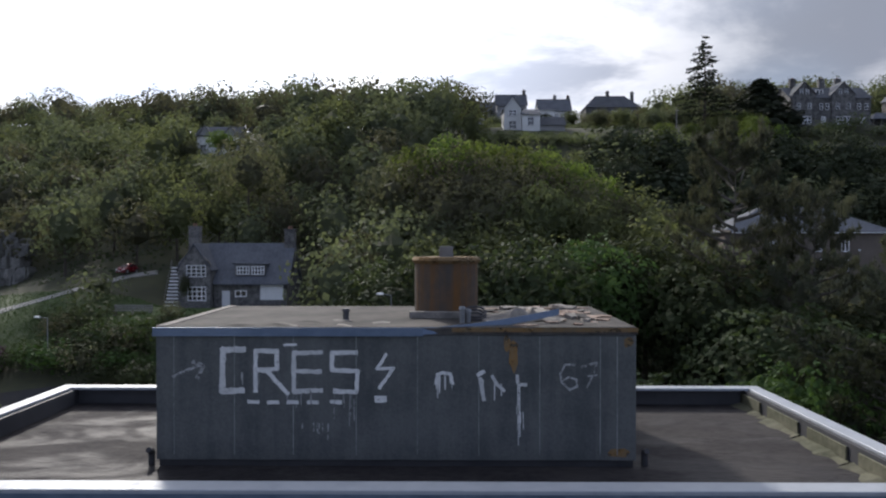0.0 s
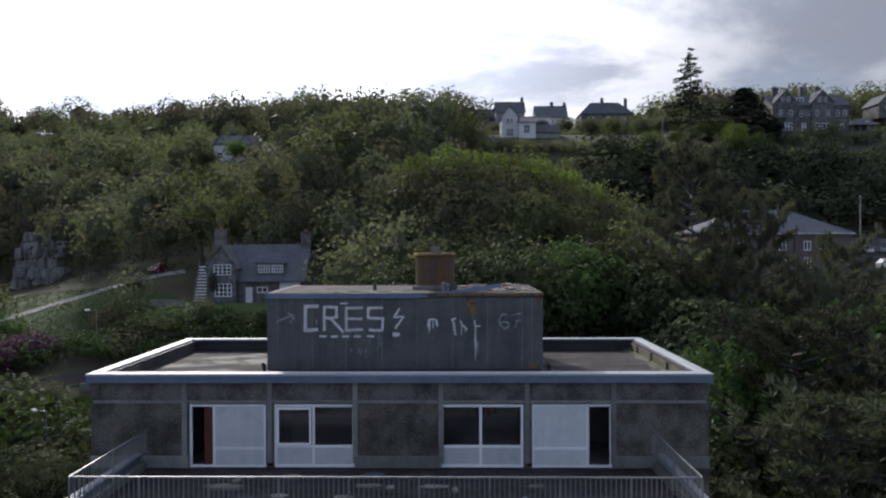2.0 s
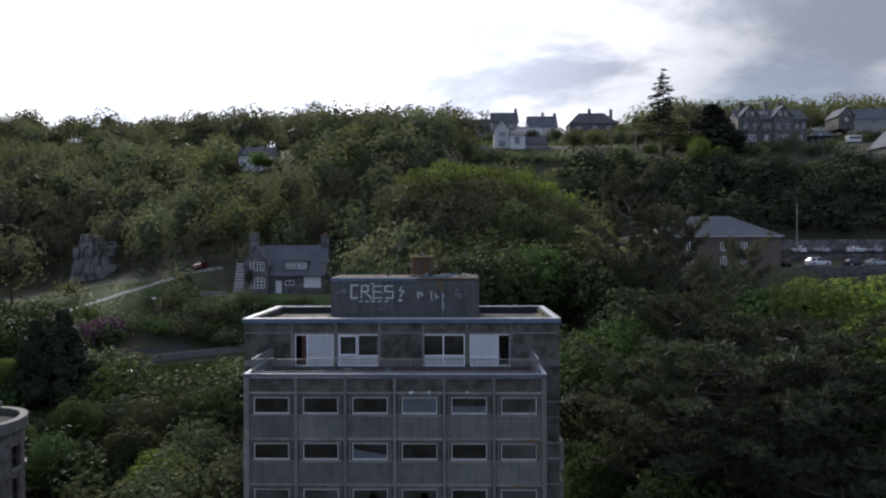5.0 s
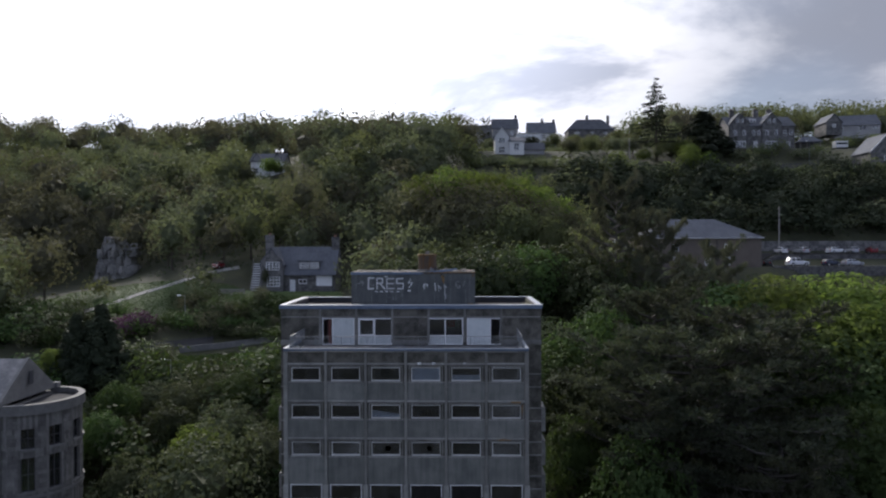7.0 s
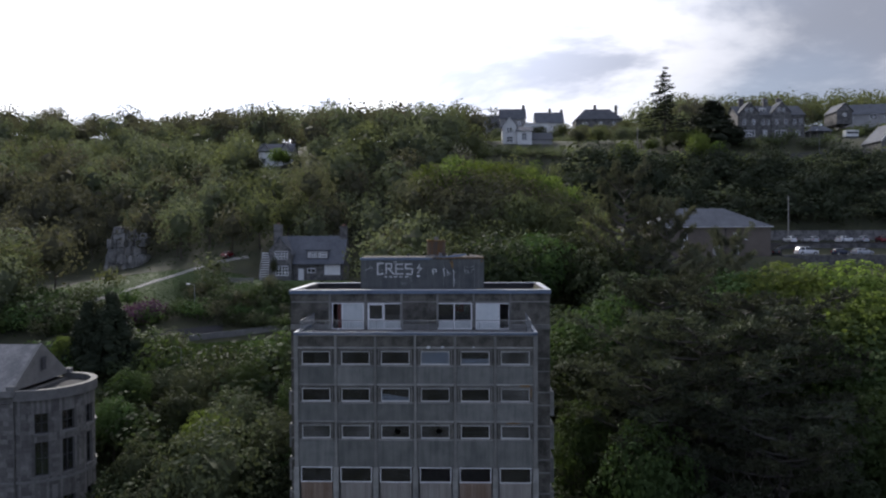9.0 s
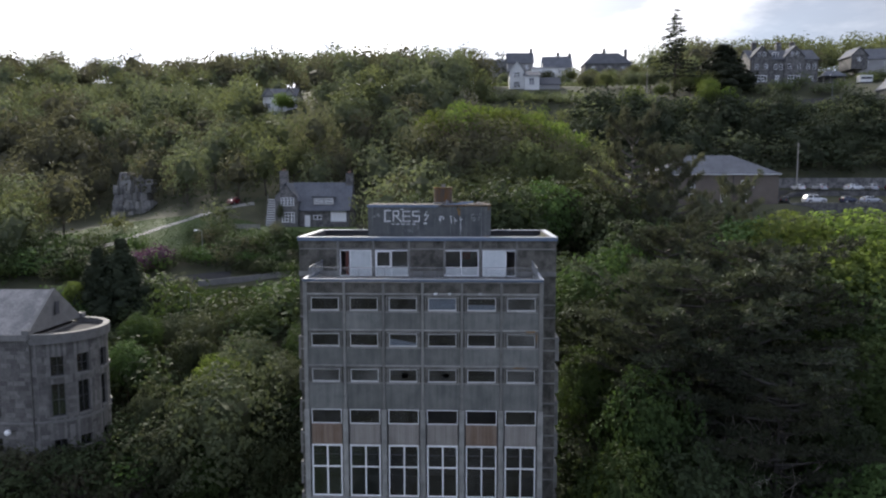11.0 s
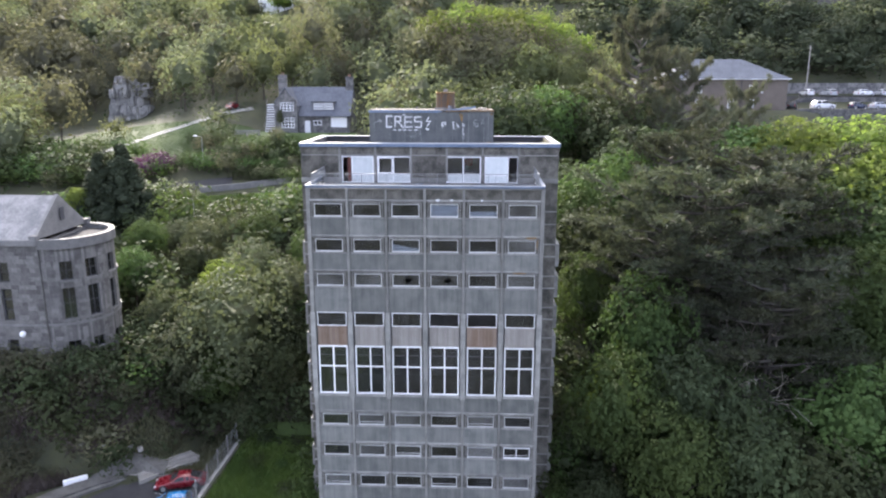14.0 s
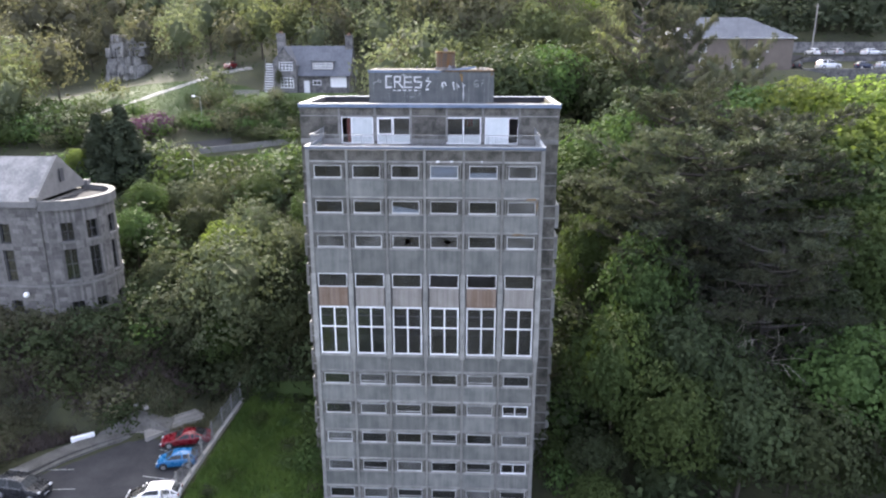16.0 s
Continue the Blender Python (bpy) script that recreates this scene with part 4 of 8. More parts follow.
def plant_room():
    s = Shape().box(PX0 + 0.05, PX1 - 0.05, PY0 + 0.05, PY1 - 0.05, PZ0, PZ0 + 0.14)
    ppart("base", s, DARK_WALL)
    ppart("walls", Shape().box(PX0, PX1, PY0, PY1, PZ0 + 0.144, PZ1 - 0.16, 0.02), PLANT_WALL)
    ppart("roof_slab", Shape().box(PX0 - 0.03, PX1 + 0.03, PY0 - 0.03, PY1 + 0.03, PZ1 - 0.156, PZ1, 0.03), PLANT_TOP, "weathered pale roof of the plant room")
    for u in (32, 140, 245, 357, 466, 575, 683, 790, 820):
        x = PX0 + 0.01176 * u
        ppart("joint", Shape().box(x - 0.009, x + 0.009, PY0 - 0.004, PY0 + 0.01, PZ0 + 0.25, PZ1 - 0.19), JOINT)
    # flashing: fixed along the left, torn loose and lifted at the right
    f = Shape().box(PX0 - 0.05, PX0 + 5.6, PY0 - 0.055, PY0 - 0.032, PZ1 - 0.19, PZ1 - 0.01)
    n = 14
    line = [(PX0 + 5.6 + 3.0 * i / n, -0.055 + 1.1 * (i / n) ** 1.7, 0.30 * (i / n) ** 1.4) for i in range(n + 1)]
    for (xa, ya, za), (xb, yb, zb) in zip(line, line[1:]):
        wa = 0.13 - 0.05 * (xa - PX0 - 5.6) / 3.0
        v = [(xa, PY0 + ya, PZ1 - 0.19 + za + 0.04), (xb, PY0 + yb, PZ1 - 0.19 + zb + 0.04), (xb, PY0 + yb + 0.03, PZ1 - 0.01 + zb), (xa, PY0 + ya + 0.03, PZ1 - 0.01 + za)]
        v += [(x, y + 0.012, z) for x, y, z in v]
        f.add(v, [(0, 1, 2, 3), (7, 6, 5, 4), (0, 4, 5, 1), (3, 2, 6, 7)])
    ppart("flashing", f, FLASHING, "blue-grey flashing torn loose at one end")
    ppart("bare_edge", Shape().box(PX0 + 6.2, PX1 + 0.032, PY0 - 0.034, PY0 - 0.031, PZ1 - 0.10, PZ1 - 0.01), RUST_PALE)
    for x0, x1, z0, z1 in ((PX0 + 7.36, PX0 + 7.60, PZ1 - 1.0, PZ1 - 0.13), (PX0 + 7.25, PX0 + 7.45, PZ1 - 0.55, PZ1 - 0.13), (PX0 + 9.4, PX0 + 9.95, PZ0 + 0.18, PZ0 + 0.42), (PX0 + 9.75, PX0 + 10.0, PZ1 - 0.45, PZ1 - 0.17)):
        blot = Shape()
        rng, n = random.Random(int(x0 * 10)), 12
        cx, cz = (x0 + x1) / 2, (z0 + z1) / 2
        ring = [(cx + (x1 - x0) / 2 * math.cos(6.283 * i / n) * rng.uniform(0.6, 1.0), PY0 - 0.003, cz + (z1 - z0) / 2 * math.sin(6.283 * i / n) * rng.uniform(0.6, 1.0)) for i in range(n)]
        blot.add(ring, [tuple(range(n))])
        ppart("rust_stain", blot, RUST_PALE, "orange rust and lichen stain")
    # loose roofing and rubble at the right end
    rng = random.Random(4)
    for i in range(26):
        x, y = rng.uniform(PX0 + 6.9, PX1 - 0.5), rng.uniform(PY0 + 0.5, PY1 - 0.6)
        w, d, h = rng.uniform(0.15, 0.8), rng.uniform(0.1, 0.5), rng.uniform(0.02, 0.10)
        a = rng.uniform(-0.6, 0.6)
        s = Shape()
        ring = [(x + w / 2 * math.cos(a + 1.2566 * k) * rng.uniform(0.6, 1.1), y + d * math.sin(a + 1.2566 * k) * rng.uniform(0.6, 1.1)) for k in range(5)]
        s.add([(px, py, PZ1 + 0.001) for px, py in ring] + [(px, py, PZ1 + h * rng.uniform(0.5, 1.4)) for px, py in ring],
              [(0, 1, 2, 3, 4), (9, 8, 7, 6, 5)] + [(k, 5 + k, 5 + (k + 1) % 5, (k + 1) % 5) for k in range(5)])
        ppart("torn_felt", s, DEBRIS if i % 3 else PLANT_TOP)
    # blistered felt along the front, and red-brown flaking at the far end
    for i in range(9):
        x, y, a = rng.uniform(PX0 + 0.8, PX0 + 4.9), rng.uniform(PY0 + 0.25, PY0 + 1.3), rng.uniform(-0.5, 0.5)
        ln, hi = rng.uniform(0.25, 0.7), rng.uniform(0.015, 0.04)
        ridge = [(x + ln * (q / 5 - 0.5), y + math.sin(q * 0.7 + i) * 0.10 + a * ln * (q / 5 - 0.5)) for q in range(6)]
        v = [(px, py - 0.09, PZ1 + 0.002) for px, py in ridge] + [(px, py, PZ1 + hi * math.sin(math.pi * (q + 0.5) / 6)) for q, (px, py) in enumerate(ridge)] + [(px, py + 0.12, PZ1 + 0.002) for px, py in ridge]
        ppart("blister", Shape().add(v, [(k * 6 + q, k * 6 + q + 1, k * 6 + q + 7, k * 6 + q + 6) for k in (0, 1) for q in range(5)]), DEBRIS if i % 2 else PLANT_TOP)
    for i in range(34):
        x, y = rng.uniform(PX0 + 7.2, PX1 - 0.25), rng.uniform(PY0 + 0.15, PY1 - 0.3)
        w, a, h = rng.uniform(0.12, 0.42), rng.uniform(0, 6.283), rng.uniform(0.008, 0.03)
        ring = [(x + w * math.cos(a + 1.047 * k) * rng.uniform(0.5, 1.1), y + w * 0.8 * math.sin(a + 1.047 * k) * rng.uniform(0.5, 1.1)) for k in range(6)]
        v = [(px, py, PZ1 + 0.001) for px, py in ring] + [(px, py, PZ1 + h * rng.uniform(0.6, 2.2)) for px, py in ring]
        ppart("flake", Shape().add(v, [(11, 10, 9, 8, 7, 6)] + [(k, 6 + k, 6 + (k + 1) % 6, (k + 1) % 6) for k in range(6)]), FLAKED)
    # a crumpled sheet of torn roofing behind the flue
    nx, ny = 16, 9
    v = []
    for j in range(ny):
        for i in range(nx):
            x, y = 0.95 + 1.75 * i / (nx - 1), 15.35 + 1.0 * j / (ny - 1)
            bulge = math.sin(math.pi * i / (nx - 1)) * math.sin(math.pi * j / (ny - 1))
            v.append((x + 0.05 * math.sin(j * 1.7), y + 0.06 * math.sin(i * 1.3), PZ1 + 0.004 + abs(noise.noise(Vector((x * 3.1, y * 3.3, 1.7)))) * 0.34 * (0.25 + bulge) + 0.12 * bulge))
    ppart("crumpled_sheet", Shape().add(v, [(j * nx + i, j * nx + i + 1, (j + 1) * nx + i + 1, (j + 1) * nx + i) for j in range(ny - 1) for i in range(nx - 1)]), DEBRIS, "crumpled pale sheet of torn roofing")
    ppart("pale_edge", Shape().box(PX0 - 0.02, PX0 + 0.20, PY0 + 0.05, PY1 - 0.02, PZ1 + 0.002, PZ1 + 0.02, 0.006), DEBRIS, "pale bare edge of the roof")
    # a coil of cable
    s = Shape()
    for k in range(3):
        pts = [(0.72 + 0.24 * math.cos(6.283 * i / 14), 15.6 + 0.2 * math.sin(6.283 * i / 14), PZ1 + 0.06 + 0.07 * k + 0.1 * math.sin(6.283 * i / 14)) for i in range(15)]
        for p, q in zip(pts, pts[1:]):
            s.tube(p, q, 0.025, n=5, cap=False)
    ppart("cable_coil", s, DARK_WALL, "dark coil of old cable")


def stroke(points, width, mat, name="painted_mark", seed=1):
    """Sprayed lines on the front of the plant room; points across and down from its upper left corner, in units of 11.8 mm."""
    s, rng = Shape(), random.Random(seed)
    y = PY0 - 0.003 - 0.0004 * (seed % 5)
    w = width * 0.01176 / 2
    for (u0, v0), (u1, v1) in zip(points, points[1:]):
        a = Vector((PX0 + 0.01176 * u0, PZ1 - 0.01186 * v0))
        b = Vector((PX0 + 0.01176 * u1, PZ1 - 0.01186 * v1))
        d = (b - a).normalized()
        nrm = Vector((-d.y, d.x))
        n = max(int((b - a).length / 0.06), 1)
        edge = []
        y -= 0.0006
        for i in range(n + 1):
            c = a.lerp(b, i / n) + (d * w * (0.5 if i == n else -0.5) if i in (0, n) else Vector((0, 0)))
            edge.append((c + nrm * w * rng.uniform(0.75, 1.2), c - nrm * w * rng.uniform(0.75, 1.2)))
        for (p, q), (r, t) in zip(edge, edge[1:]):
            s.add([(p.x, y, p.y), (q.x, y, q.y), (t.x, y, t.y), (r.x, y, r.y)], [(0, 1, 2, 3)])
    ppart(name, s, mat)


def drips(u, v, n, spread, length, seed, mat=None):
    rng = random.Random(seed)
    for i in range(n):
        x = u + rng.uniform(-spread, spread)
        stroke([(x, v), (x + rng.uniform(-1, 1), v + length * rng.uniform(0.3, 1.0))], rng.uniform(1.2, 2.6), mat or PAINT, "paint_drip", seed + i)


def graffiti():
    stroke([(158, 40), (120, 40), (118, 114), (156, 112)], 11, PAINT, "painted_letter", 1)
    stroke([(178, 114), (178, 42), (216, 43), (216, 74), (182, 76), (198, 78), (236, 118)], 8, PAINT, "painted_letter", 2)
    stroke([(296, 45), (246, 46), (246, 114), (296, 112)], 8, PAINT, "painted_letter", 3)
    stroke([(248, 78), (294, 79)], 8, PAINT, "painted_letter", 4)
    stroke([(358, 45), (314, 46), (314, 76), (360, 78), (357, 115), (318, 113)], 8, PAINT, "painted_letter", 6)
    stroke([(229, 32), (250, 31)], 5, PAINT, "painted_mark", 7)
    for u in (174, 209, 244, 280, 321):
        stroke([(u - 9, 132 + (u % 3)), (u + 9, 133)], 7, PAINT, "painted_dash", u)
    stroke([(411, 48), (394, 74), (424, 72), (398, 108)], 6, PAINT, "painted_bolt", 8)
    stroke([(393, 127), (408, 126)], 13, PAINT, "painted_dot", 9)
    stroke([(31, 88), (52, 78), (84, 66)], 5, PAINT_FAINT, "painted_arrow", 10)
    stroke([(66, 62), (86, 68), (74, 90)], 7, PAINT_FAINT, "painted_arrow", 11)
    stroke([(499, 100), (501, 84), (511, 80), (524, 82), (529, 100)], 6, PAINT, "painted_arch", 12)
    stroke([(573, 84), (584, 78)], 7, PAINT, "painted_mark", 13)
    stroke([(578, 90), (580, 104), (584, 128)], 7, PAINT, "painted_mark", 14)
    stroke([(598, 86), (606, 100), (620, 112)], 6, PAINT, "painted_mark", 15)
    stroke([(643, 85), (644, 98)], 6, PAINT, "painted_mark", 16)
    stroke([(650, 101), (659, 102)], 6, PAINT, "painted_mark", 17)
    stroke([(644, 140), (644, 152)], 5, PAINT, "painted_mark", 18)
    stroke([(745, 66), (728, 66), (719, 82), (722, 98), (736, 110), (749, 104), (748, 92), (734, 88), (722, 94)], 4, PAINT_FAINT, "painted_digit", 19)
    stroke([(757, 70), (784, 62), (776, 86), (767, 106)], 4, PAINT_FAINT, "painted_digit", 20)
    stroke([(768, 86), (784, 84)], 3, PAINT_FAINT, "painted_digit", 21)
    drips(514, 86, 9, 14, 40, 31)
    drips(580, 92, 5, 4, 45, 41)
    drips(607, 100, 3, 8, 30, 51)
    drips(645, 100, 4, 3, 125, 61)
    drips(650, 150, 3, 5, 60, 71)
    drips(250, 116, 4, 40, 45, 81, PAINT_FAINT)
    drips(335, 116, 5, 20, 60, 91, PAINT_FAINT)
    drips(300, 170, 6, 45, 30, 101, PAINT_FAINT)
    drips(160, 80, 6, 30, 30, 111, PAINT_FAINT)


plant_room()
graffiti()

stack = thing("boiler_flue", (0.06, 16.9, PZ1), "rusty streaked metal flue with a flat cap", "chimney")
s = Shape().tube((0, 0, 0), (0, 0, 1.26), 0.77, n=28)
part("drum", s, RUST, stack, smooth=False)
part("curb", Shape().box(-0.86, 0.86, -0.86, -0.70, 0.002, 0.16, 0.02), DEBRIS, stack, "pale flashing at the foot of the flue")
s = Shape().tube((0, 0, 1.264), (0, 0, 1.34), 0.79, 0.85, 28).tube((0, 0, 1.344), (0, 0, 1.42), 0.85, 0.80, 28)
part("cap", s, RUST_PALE, stack, "lichened cap with an overhanging rim")
part("cowl", Shape().box(-0.17, 0.17, -0.17, 0.17, 1.422, 1.68, 0.02), STONE_PALE, stack, "small pale square cowl")
for x, y, h, r in ((-2.22, 15.7, 0.20, 0.07), (0.42, 15.15, 0.30, 0.06), (0.56, 15.2, 0.24, 0.05)):
    v = thing("vent_pipe", (x, y, PZ1), "short dark roof vent pipe with a cap", "pipe", "roof vents")
    part("pipe", Shape().tube((0, 0, 0), (0, 0, h), r, n=10), DARK_WALL if x < 0 else RAIL, v)
    part("cap", Shape().tube((0, 0, h + 0.002), (0, 0, h + 0.06), r * 1.5, r * 1.1, 10), DARK_WALL if x < 0 else RAIL, v)
for x in (PX0 - 0.16, PX1 + 0.22):
    v = thing("rainwater_outlet", (x, PY0 + 0.15, PZ0), "dark bent overflow pipe beside the plant room", "pipe", "overflow pipes")
    part("pipe", Shape().tube((0, 0, 0), (0, 0, 0.26), 0.07, n=8), DARK_WALL, v)
    part("elbow", Shape().tube((0, 0, 0.262), (0.0, -0.16, 0.34), 0.075, 0.06, 8), DARK_WALL, v)

# ---- trees ----
def ico(level):
    bm = bmesh.new()
    bmesh.ops.create_icosphere(bm, subdivisions=level, radius=1.0)
    v = np.array([p.co[:] for p in bm.verts])
    f = np.array([[p.index for p in q.verts] for q in bm.faces])
    bm.free()
    return v, f


ICO1, ICO2 = ico(1), ico(2)


def unit(a):
    return a / np.maximum(np.linalg.norm(a, axis=-1, keepdims=True), 1e-6)


def sprays(rng, c, n, size, wild=0.9, slim=0.38):
    """Small four-cornered leaf sprays at c, roughly facing along n."""
    k = len(c)
    n = unit(n + rng.normal(0, wild, (k, 3)) * 0.6)
    u = unit(np.cross(n, rng.normal(0, 1, (k, 3))))
    w = np.cross(n, u)
    s = (size * rng.uniform(0.6, 1.4, (k, 1)))
    bend = n * s * rng.uniform(-0.25, 0.25, (k, 1))
    v = np.stack([c - u * s * 0.5, c + w * s * slim + bend, c + u * s * 0.6, c - w * s * slim + bend], 1).reshape(-1, 3)
    f = np.arange(4 * k).reshape(-1, 4)
    return v, f


def crown(rng, lobes, per, size, hull=0.8, level=ICO1, up=0.0, wild=0.9, slim=0.38):
    """Leaf sprays over many lobes (x, y, z, rx, rz), with a rough core in each. Gives vertices, quads and triangles."""
    vs, qs, ts, k = [], [], [], 0
    L = np.array(lobes)
    for i, (x, y, z, rx, rz) in enumerate(lobes):
        rad = np.array([rx, rx, rz])
        d = unit(rng.normal(0, 1, (per, 3)))
        d[:, 2] = np.where(d[:, 2] < -0.35, -d[:, 2], d[:, 2])
        c = np.array([x, y, z]) + d * rad * (rng.uniform(0.82, 1.12, (per, 1)) if hull else rng.uniform(0.35, 1.25, (per, 1)))
        q = (c[:, None] - L[None, :, :3]) / np.stack([L[:, 3], L[:, 3], L[:, 4]], -1)[None]
        q[:, i] = 9
        keep = (np.linalg.norm(q, axis=2) > (0.72 if hull else 0.45)).all(1)
        c, d = c[keep], d[keep]
        nrm = unit(d / rad + np.array([0, 0, up]))
        v, f = sprays(rng, c, nrm, size, wild, slim)
        vs.append(v)
        qs.append(f + k)
        k += len(v)
        if hull:
            v = level[0] * rad * hull * rng.uniform(0.85, 1.1, (len(level[0]), 1)) + np.array([x, y, z])
            vs.append(v)
            ts.append(level[1] + k)
            k += len(v)
    return np.concatenate(vs), np.concatenate(qs), np.concatenate(ts) if ts else np.zeros((0, 3), int)


def clump_crown(rng, height, radius, base, clumps, per, size, level, seed, amp=0.26, core=0.68, slim=0.40, gape=1.0):
    """A broadleaf crown: leafy clumps stand out round an uneven dome, with gaps of shade between them."""
    mid, half = height * (base + 1) / 2, height * (1 - base) / 2
    off = Vector((seed * 7.3, seed * 3.1, seed * 5.7))

    def swell(d):
        return np.array([1 + amp * (0.95 * noise.noise(Vector(p) * 1.5 + off) + 0.75 * noise.noise(Vector(p) * 3.1 + off)) for p in d])[:, None]
    rad = np.array([radius, radius, half])
    # directions spread evenly, then shaken
    k = np.arange(clumps) + 0.5
    up = 1 - 1.72 * k / clumps
    turn = k * 2.39996 + seed
    d = np.stack([np.cos(turn) * np.sqrt(1 - up ** 2), np.sin(turn) * np.sqrt(1 - up ** 2), up], -1)
    d = unit(d + rng.normal(0, 0.35 / math.sqrt(clumps) * 2.0, d.shape))
    c = d * rad * swell(d) * rng.uniform(0.84, 1.05, (clumps, 1)) + np.array([0, 0, mid])
    out = unit(d / rad + np.array([0, 0, 0.45]) / radius)
    rc = gape * radius * 2.5 / math.sqrt(clumps) * rng.uniform(0.55, 1.15, (clumps, 1))
    e = unit(rng.normal(0, 1, (clumps, per, 3)) + out[:, None] * 0.75)
    deep = rng.uniform(0.55, 1.0, (clumps, per, 1))
    lift = (e * out[:, None]).sum(2, keepdims=True)
    p = c[:, None] + (e - out[:, None] * lift * 0.35) * rc[:, None] * deep
    v, q = sprays(rng, p.reshape(-1, 3), unit(e * 0.8 + out[:, None] * 0.7).reshape(-1, 3), size, 0.55, slim)
    # leaves further in, and a small core that stops the view through
    m = int(clumps * per * 0.34)
    g = unit(rng.normal(0, 1, (m, 3)) + np.array([0, 0, 0.25]))
    w, r = sprays(rng, g * rad * swell(g) * rng.uniform(core, 0.90, (m, 1)) + np.array([0, 0, mid]), g, size * 1.4, 0.6, slim + 0.06)
    h = level[0] * rad * swell(level[0]) * (core - 0.12) * rng.uniform(0.85, 1.1, (len(level[0]), 1)) + np.array([0, 0, mid])
    return np.concatenate([v, w, h]), np.concatenate([q, r + len(v)]), level[1] + len(v) + len(w)


def old_pine(rng, height, radius, limbs=34, tufts=5, needles=11, size=0.50):
    """A spreading pine: rising limbs, side branches in flat plates, and a brush of needles on each twig."""
    wood, cs, ns = Shape(), [], []
    r0 = height * 0.022
    bend = Vector((rng.normal(0, 0.05), rng.normal(0, 0.05), 0)) * height
    stem = [Vector((0, 0, -0.8)) + Vector((0, 0, height * 0.95 + 0.8)) * (i / 7) + bend * math.sin(i / 7 * 2.6) for i in range(8)]
    for i in range(7):
        wood.tube(stem[i], stem[i + 1], r0 * (1 - i / 7.6), r0 * (1 - (i + 1) / 7.6), 7, cap=False)
    for i in range(limbs):
        h = 0.24 + 0.74 * ((i + rng.random()) / limbs) ** 0.85
        k = min(int(h / 0.95 * 7), 6)
        root = stem[k].lerp(stem[k + 1], min(max(h * height - stem[k].z, 0) / max(stem[k + 1].z - stem[k].z, 0.1), 1))
        reach = radius * (0.42 + 0.75 * math.sin(math.pi * min(max(1.12 - h, 0.08), 0.62))) * rng.uniform(0.55, 1.1)
        a = i * 2.39996 + rng.uniform(-0.5, 0.5)
        out = Vector((math.cos(a), math.sin(a), 0))
        side = Vector((-math.sin(a), math.cos(a), 0))
        rise = rng.uniform(0.05, 0.45) * (0.4 + h)
        line = [root + out * reach * f + Vector((0, 0, reach * rise * f ** 1.5)) + side * reach * 0.10 * math.sin(f * 5 + i) for f in (0, 0.3, 0.55, 0.8, 1.0)]
        for m in range(4):
            wood.tube(line[m], line[m + 1], r0 * 0.34 * (1 - m / 4.6), r0 * 0.34 * (1 - (m + 1) / 4.6), 4, cap=False)
        for m in range(7):
            f = 0.34 + 0.66 * m / 6
            g = f * 4
            at = line[min(int(g), 3)].lerp(line[min(int(g), 3) + 1], g - min(int(g), 3))
            d = (out * rng.uniform(0.3, 0.9) + side * rng.choice((-1, 1)) * rng.uniform(0.5, 1.0) + Vector((0, 0, rng.uniform(0.0, 0.3)))).normalized()
            twig = reach * rng.uniform(0.20, 0.40) * (1.15 - 0.5 * f)
            tip = at + d * twig
            wood.tube(at, tip, 0.05, 0.02, 3, cap=False)
            for t in range(tufts):
                u = (t + rng.random()) / tufts
                q = at.lerp(tip, u)
                cs.append((q.x + rng.normal(0, 0.34), q.y + rng.normal(0, 0.34), q.z + rng.uniform(-0.12, 0.34)))
                ns.append((d.x * 0.5 + out.x * 0.3, d.y * 0.5 + out.y * 0.3, 0.75))
    c, n = np.array(cs), unit(np.array(ns, float))
    # each brush: slim needles that fan out and up from the twig
    e = unit(rng.normal(0, 0.75, (len(c), needles, 3)) + n[:, None])
    ln = size * rng.uniform(0.7, 1.25, (len(c), needles, 1))
    w = np.cross(e, unit(rng.normal(0, 1, e.shape))) * ln * 0.10
    b = np.broadcast_to(c[:, None], e.shape)
    v = np.stack([b, b + e * ln * 0.55 + w, b + e * ln, b + e * ln * 0.55 - w], 2).reshape(-1, 3)
    return wood, v, np.arange(len(v)).reshape(-1, 4)


def round_lobes(rng, n, height, radius, base=0.35, squash=1.0, size=(0.20, 0.40)):
    """Lobes that fill an uneven, rounded crown."""
    out = []
    mid = height * (base + 1) / 2
    half = height * (1 - base) / 2
    for i in range(n):
        d = unit(rng.normal(0, 1, 3))
        d[2] = abs(d[2]) if rng.random() < 0.72 else d[2]
        r = radius * rng.uniform(*size)
        f = rng.uniform(0.55, 0.80)
        out.append((d[0] * radius * f, d[1] * radius * f, mid + d[2] * half * f * 1.02, r, r * rng.uniform(0.75, 1.0) * squash))
    return out


